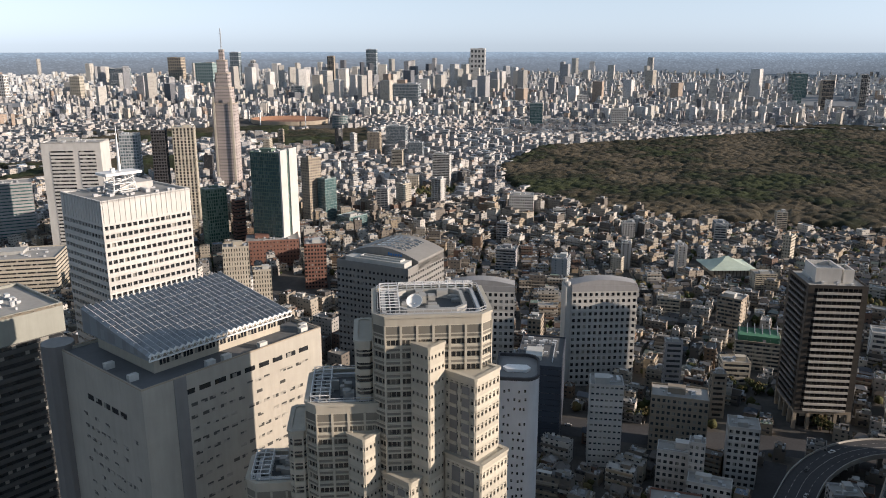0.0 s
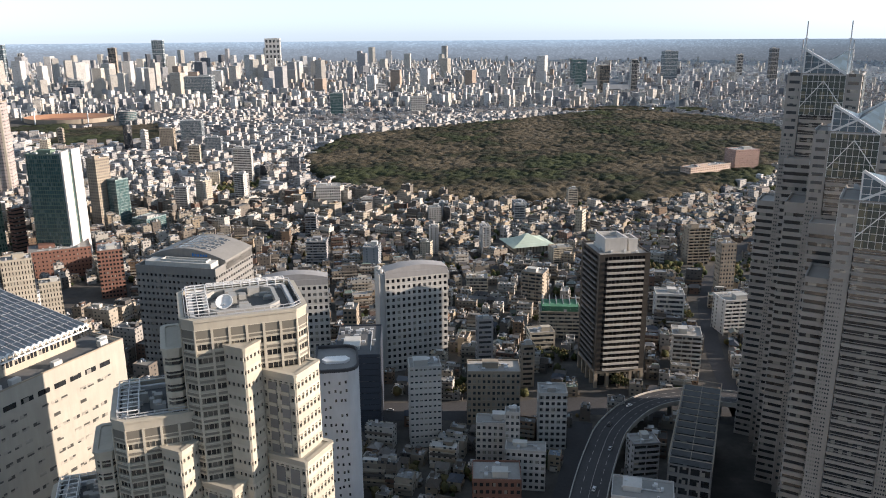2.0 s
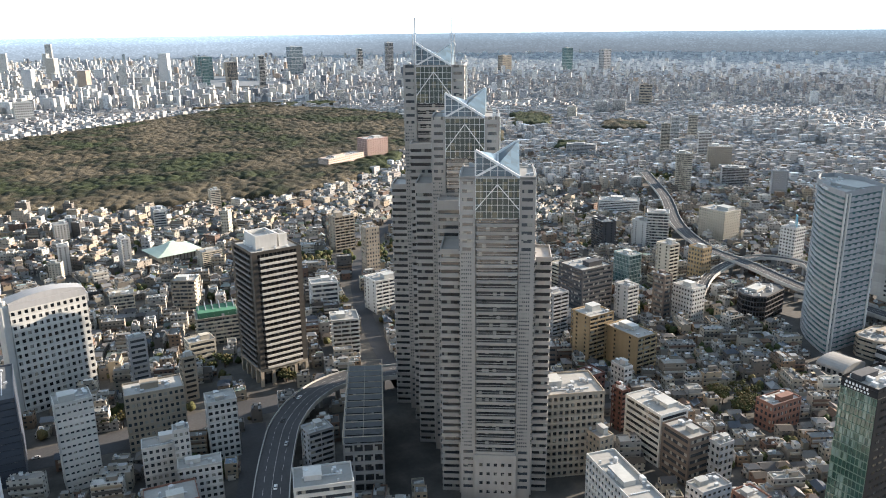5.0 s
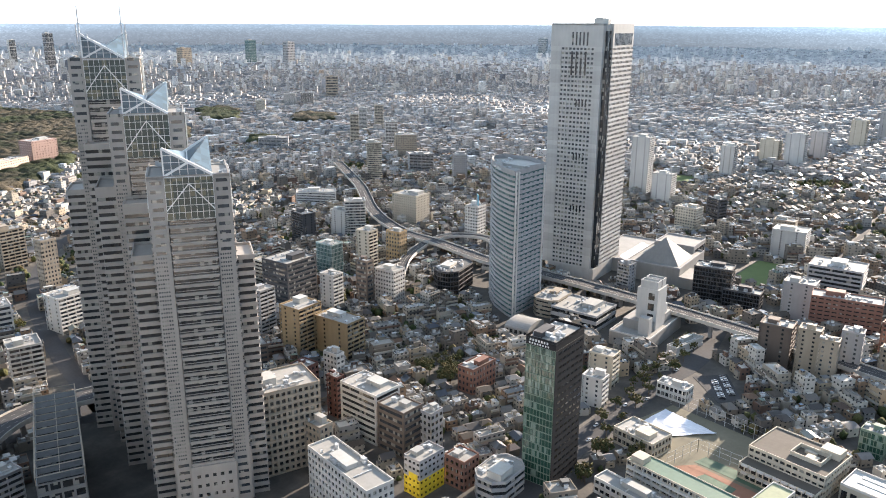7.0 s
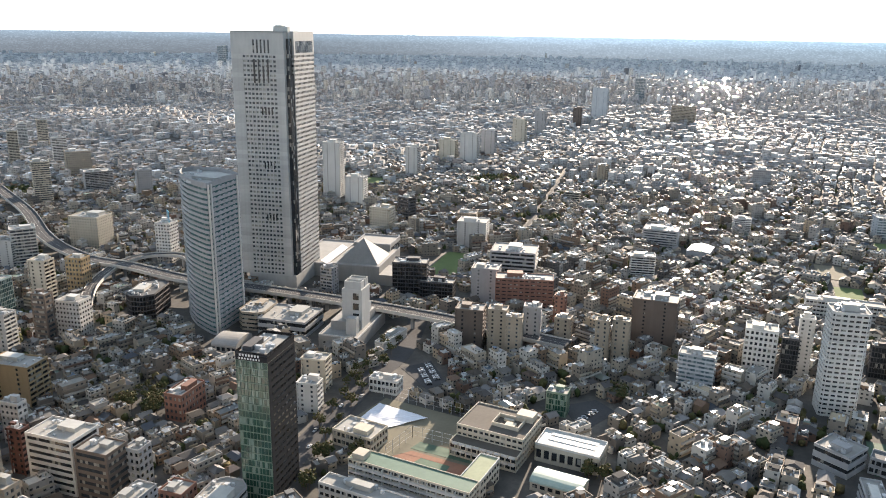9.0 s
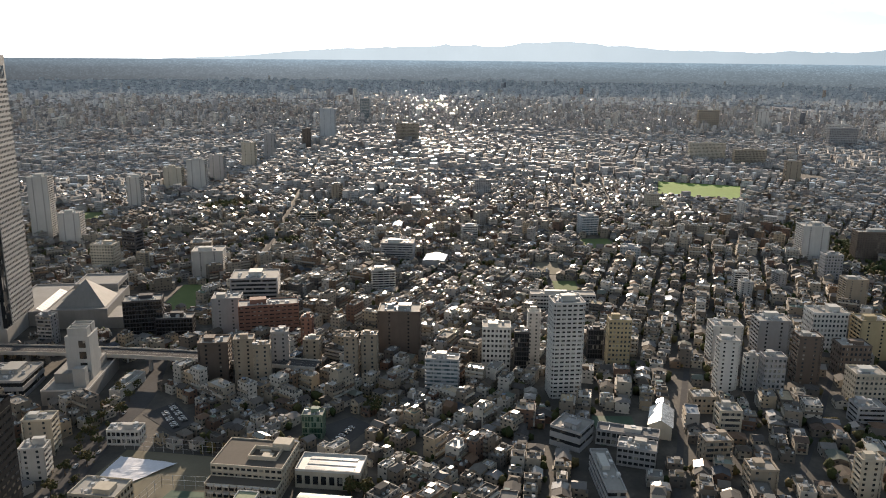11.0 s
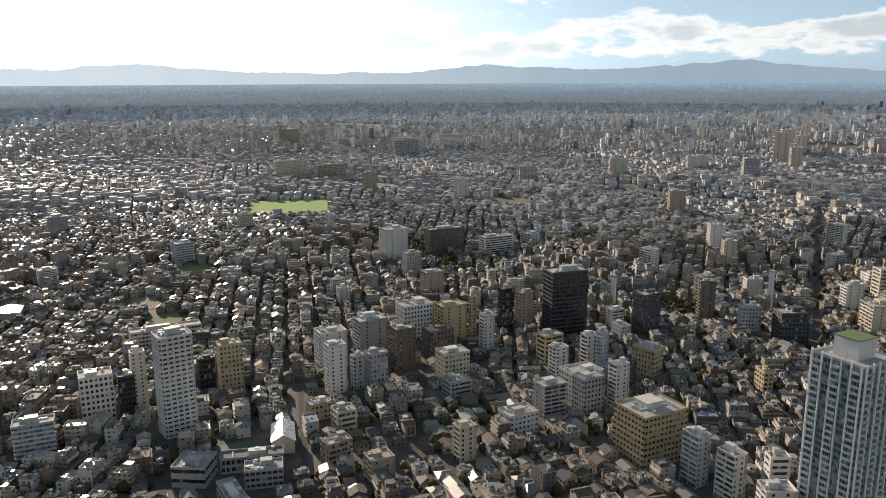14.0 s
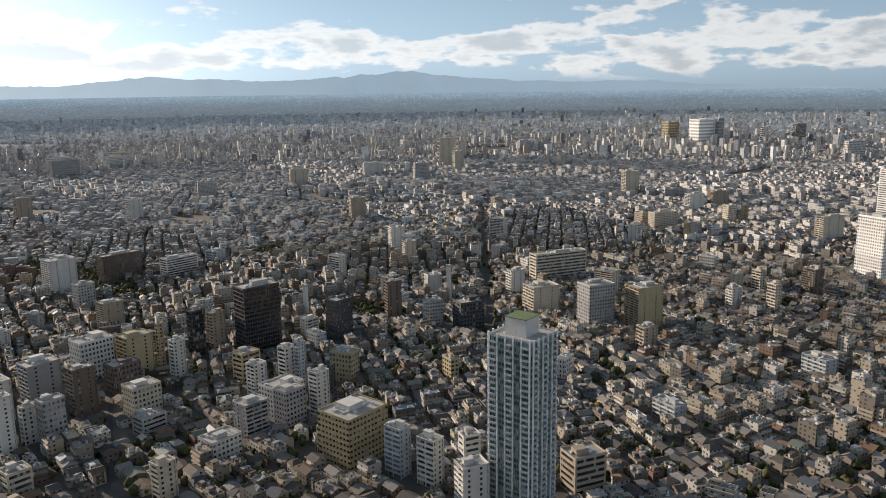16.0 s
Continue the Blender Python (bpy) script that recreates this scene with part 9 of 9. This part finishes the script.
keep_free([(-420, 610), (-345, 585), (-325, 640), (-405, 690)], 0.0)
near_houses()
far_houses()


def garden_trees():
    """Low shrubs and small trees between the houses."""
    rep = np.concatenate([np.repeat(GARDENS[0], 3, 0) + rng.uniform(-4.5, 4.5, (len(GARDENS[0]) * 3, 2)), GARDENS[1]])
    keep = np.hypot(rep[:, 0], rep[:, 1]) < 1300
    rep = rep[keep]
    bm = bmesh.new()
    bmesh.ops.create_icosphere(bm, subdivisions=1, radius=1.0)
    tv = np.array([v.co[:] for v in bm.verts])
    tf = np.array([[v.index for v in f.verts] for f in bm.faces])
    bm.free()
    n = len(rep)
    size = rng.uniform(1.3, 3.5, n)
    jig = rng.uniform(0.62, 1.25, (n, len(tv), 1))
    co = tv[None] * jig * size[:, None, None] * np.array([1, 1, 1.15])
    co += np.stack([rep[:, 0], rep[:, 1], size * 1.0], 1)[:, None]
    f = (tf[None] + (np.arange(n) * len(tv))[:, None, None]).reshape(-1, 3)
    me = bpy.data.meshes.new("garden_trees")
    me.vertices.add(n * len(tv))
    me.vertices.foreach_set("co", co.ravel().astype(np.float32))
    me.loops.add(f.size)
    me.loops.foreach_set("vertex_index", f.ravel().astype(np.int32))
    me.polygons.add(len(f))
    me.polygons.foreach_set("loop_start", (np.arange(len(f)) * 3).astype(np.int32))
    me.polygons.foreach_set("loop_total", np.full(len(f), 3, np.int32))
    me.materials.append(LEAVES)
    me.update(calc_edges=True)
    tagged(new("garden_trees", me), "small evergreen garden trees between the houses", "trees", kind="stuff")


garden_trees()


# ---- single trees, cars and small things ----
def tree_mould(seed, high):
    """A tree: tapered trunk, limbs and a crown of many small clumps with gaps."""
    rd = random.Random(seed)
    ob = new("tree")
    tagged(ob, "leafy evergreen street tree with an uneven crown", "tree", "trees in the streets and yards")
    g = Geo()
    rings = [[(r * math.cos(i * math.tau / 7), r * math.sin(i * math.tau / 7), z) for i in range(7)] for r, z in ((0.32, 0), (0.24, high * 0.2), (0.17, high * 0.42), (0.08, high * 0.75))]
    for a, b in zip(rings, rings[1:]):
        for i in range(7):
            g.face([a[i], a[(i + 1) % 7], b[(i + 1) % 7], b[i]])
    tips = []
    for i in range(7):
        a, z = i * 2.4 + rd.random(), high * rd.uniform(0.3, 0.6)
        tip = (math.cos(a) * high * rd.uniform(0.16, 0.3), math.sin(a) * high * rd.uniform(0.16, 0.3), z + high * rd.uniform(0.12, 0.28))
        g.beam((0, 0, z), tip, 0.13)
        tips.append(tip)
    part("trunk", g.mesh("trunk", BARK), ob)
    bm = bmesh.new()
    tips.append((0, 0, high * 0.82))
    for k in range(80):
        t = Vector(rd.choice(tips)) + Vector((rd.gauss(0, 0.1), rd.gauss(0, 0.1), rd.gauss(0, 0.08))) * high
        ball = bmesh.ops.create_icosphere(bm, subdivisions=1, radius=high * rd.uniform(0.035, 0.075), matrix=Matrix.Translation(t))
        for v in ball["verts"]:
            v.co += Vector((rd.uniform(-1, 1), rd.uniform(-1, 1), rd.uniform(-1, 1))) * high * 0.022
    me = bpy.data.meshes.new("crown")
    bm.to_mesh(me)
    bm.free()
    me.materials.append(LEAVES)
    part("crown", me, ob)
    return ob


MOULDS = [tree_mould(i, h) for i, h in enumerate((9.0, 11.0, 7.5))]


def plant(x, y, k):
    rd = random.Random(k * 3 + 1)
    m = MOULDS[k % 3]
    made = copy_thing(m, pose(x, y, 0, 0, 0, rd.uniform(0, 360)))
    return made


GROVE = random.Random(12)
n_tree = 0
for cx, cy, sx, sy, count in ((338, 342, 14, 21, 30), (330, 212, 5, 4, 5), (303, 205, 5, 5, 4), (372, 70, 3, 5, 6), (336, 198, 3, 4, 3), (471, 74, 6, 12, 7), (84, 486, 10, 6, 5), (140, 609, 16, 12, 8), (38, 532, 12, 8, 6),
                              (200, 560, 12, 30, 8), (440, 560, 20, 14, 6), (-30, 470, 20, 5, 5)):
    for _ in range(count):
        plant(cx + GROVE.uniform(-sx, sx), cy + GROVE.uniform(-sy, sy), n_tree)
        n_tree += 1
for i in range(16):
    plant(345 + i * 10.5, 222 + i * 1.9 + (9 if i % 2 else 0), n_tree + i)
for i, m in enumerate(MOULDS):
    m.matrix_basis = pose(*((430.0, 250.0), (452.0, 252.0), (412.0, 247.0))[i], 0)

PAINTS = {n: wall_mat("car_paint_" + n, c, 0.3, 0.05, 0.6) for n, c in (("white", (0.7, 0.7, 0.7)), ("silver", (0.4, 0.41, 0.42)), ("black", (0.03, 0.03, 0.035)))}
RUBBER = wall_mat("tyre_rubber", (0.03, 0.03, 0.03), 0.8)


def car_mould(paint):
    ob = new("car")
    tagged(ob, f"{paint} saloon car on the street", "car", "cars in the streets")
    bm = bmesh.new()
    side = [(-2.2, 0.3), (2.2, 0.3), (2.25, 0.75), (1.3, 0.95), (-1.9, 1.0), (-2.2, 0.85)]
    vs = [[bm.verts.new((x, y, z)) for x, z in side] for y in (-0.85, 0.85)]
    for i in range(6):
        j = (i + 1) % 6
        bm.faces.new((vs[0][i], vs[0][j], vs[1][j], vs[1][i]))
    bm.faces.new(vs[0][::-1])
    bm.faces.new(vs[1])
    bmesh.ops.recalc_face_normals(bm, faces=bm.faces[:])
    bmesh.ops.bevel(bm, geom=bm.edges[:], offset=0.08, segments=1, affect="EDGES")
    me = bpy.data.meshes.new("body")
    bm.to_mesh(me)
    bm.free()
    me.materials.append(PAINTS[paint])
    part("body", me, ob)
    g = Geo()
    lo, hi = [(-1.7, -0.75), (1.1, -0.75), (1.1, 0.75), (-1.7, 0.75)], [(-1.2, -0.6), (0.4, -0.6), (0.4, 0.6), (-1.2, 0.6)]
    for i in range(4):
        g.face([(*lo[i], 0.95), (*lo[(i + 1) % 4], 0.95), (*hi[(i + 1) % 4], 1.44), (*hi[i], 1.44)])
    part("window_band", g.mesh("window_band", GLASS_DIM), ob)
    g = Geo()
    g.box(-1.25, 0.45, -0.63, 0.63, 1.43, 1.5, floor=True)
    part("roof_panel", g.mesh("roof_panel", PAINTS[paint]), ob)
    g = Geo()
    for i in range(10):
        a, b = i * math.tau / 10, (i + 1) * math.tau / 10
        p, q = (0.32 * math.cos(a), 0.32 * math.sin(a)), (0.32 * math.cos(b), 0.32 * math.sin(b))
        g.face([(p[0], -0.1, p[1]), (q[0], -0.1, q[1]), (q[0], 0.1, q[1]), (p[0], 0.1, p[1])])
        for s in (-0.1, 0.1):
            g.face([(0, s, 0), (p[0], s, p[1]), (q[0], s, q[1])])
    wheel = g.mesh("wheel", RUBBER)
    for x in (-1.4, 1.4):
        for y in (-0.82, 0.82):
            part("wheel", wheel, ob, at=(x, y, 0.32))
    return ob


CARS = [car_mould(p) for p in ("white", "silver", "black")]
SPOTS = []
for i in range(9):
    SPOTS.append((-100 + i * 31.0, 443 + (4 if i % 2 else -5) + max(0, 8 - abs(i - 5) * 2.2), 0.13, 4 + 180 * (i % 2)))
for i in range(8):
    SPOTS.append((335 + i * 17.0, 226.5 + i * 1.1 + (6 if i % 2 else 0), 0.13, 4 + 180 * (i % 2)))
for i in range(10):
    SPOTS.append((447 + i * 2.3, 197 + i * 1.9, 0.16, 128))
for i in range(8):
    SPOTS.append((422 + i * 3.6, 92 - i * 1.3 + 6, 0.16, 68))
for i in range(9):
    SPOTS.append((438 + i * 2.4, 199 + i * 1.9, 0.16, 128))
for i, (x, y, a) in enumerate(((35.5, 300, 76), (47, 345, 74), (60, 385, 70), (63, 412, 66), (78, 437, 48), (120, 451, 5))):
    SPOTS.append((x, y, 13.02, a))
for i, (x, y, z, a) in enumerate(SPOTS):
    if i < 3:
        CARS[i].matrix_basis = pose(x, y, z, 0, 0, a)
    else:
        copy_thing(CARS[(i * 7) % 3], pose(x, y, z, 0, 0, a))


def slim_chimney(x, y, h):
    ob = thing("slim_chimney", x, y, 10, "slender white square chimney above the houses", "chimney")
    g = Geo()
    g.prism([(-2.2, -1.6), (2.2, -1.6), (2.0, 1.6), (-2.0, 1.6)], 0, h)
    part("shaft", g.mesh("shaft", WALL["white"]), ob)
    g = Geo()
    g.ring([(-2.5, -1.9), (2.5, -1.9), (2.5, 1.9), (-2.5, 1.9)], h - 2, h + 0.3, 0.4)
    part("rim", g.mesh("rim", WALL["grey"]), ob)


slim_chimney(600, -470, 40)
slim_chimney(540, -617, 42)


def glossy_hall(x, y, a, w, d, h):
    """A hall whose fresh metal roof mirrors the low sun."""
    ob = thing("metal_roofed_hall", x, y, a, "low grey hall with a mirror-bright metal roof", "hall")
    g = Geo()
    g.ring(rect(w, d), 0, h, 0.5)
    part("wall", g.mesh("wall", WALL["grey"]), ob)
    g = Geo()
    n = 8
    rise = [h + 1.6 * math.sin(math.pi * j / n) for j in range(n + 1)]
    for j in range(n):
        g.face([(0, d * j / n, rise[j]), (w, d * j / n, rise[j]), (w, d * (j + 1) / n, rise[j + 1]), (0, d * (j + 1) / n, rise[j + 1])])
    for xx in (0.2, w - 0.2):
        for j in range(n):
            g.face([(xx, d * j / n, h - 0.1), (xx, d * (j + 1) / n, h - 0.1), (xx, d * (j + 1) / n, rise[j + 1]), (xx, d * j / n, rise[j])])
    m, ns, ln, b = node_mat("bright_sheet_metal")
    b.inputs["Base Color"].default_value, b.inputs["Metallic"].default_value = (0.62, 0.62, 0.62, 1), 1.0
    ln.new(tone(ns, ln, (0.16, 0.16, 0.16), noise_fac(ns, ln, 0.4, 3), 0.5, 1.6), b.inputs["Roughness"])
    part("metal_roof", g.mesh("metal_roof", m), ob)


glossy_hall(830, 58, -4, 30, 24, 9)
glossy_hall(1010, 128, 2, 26, 12, 8)
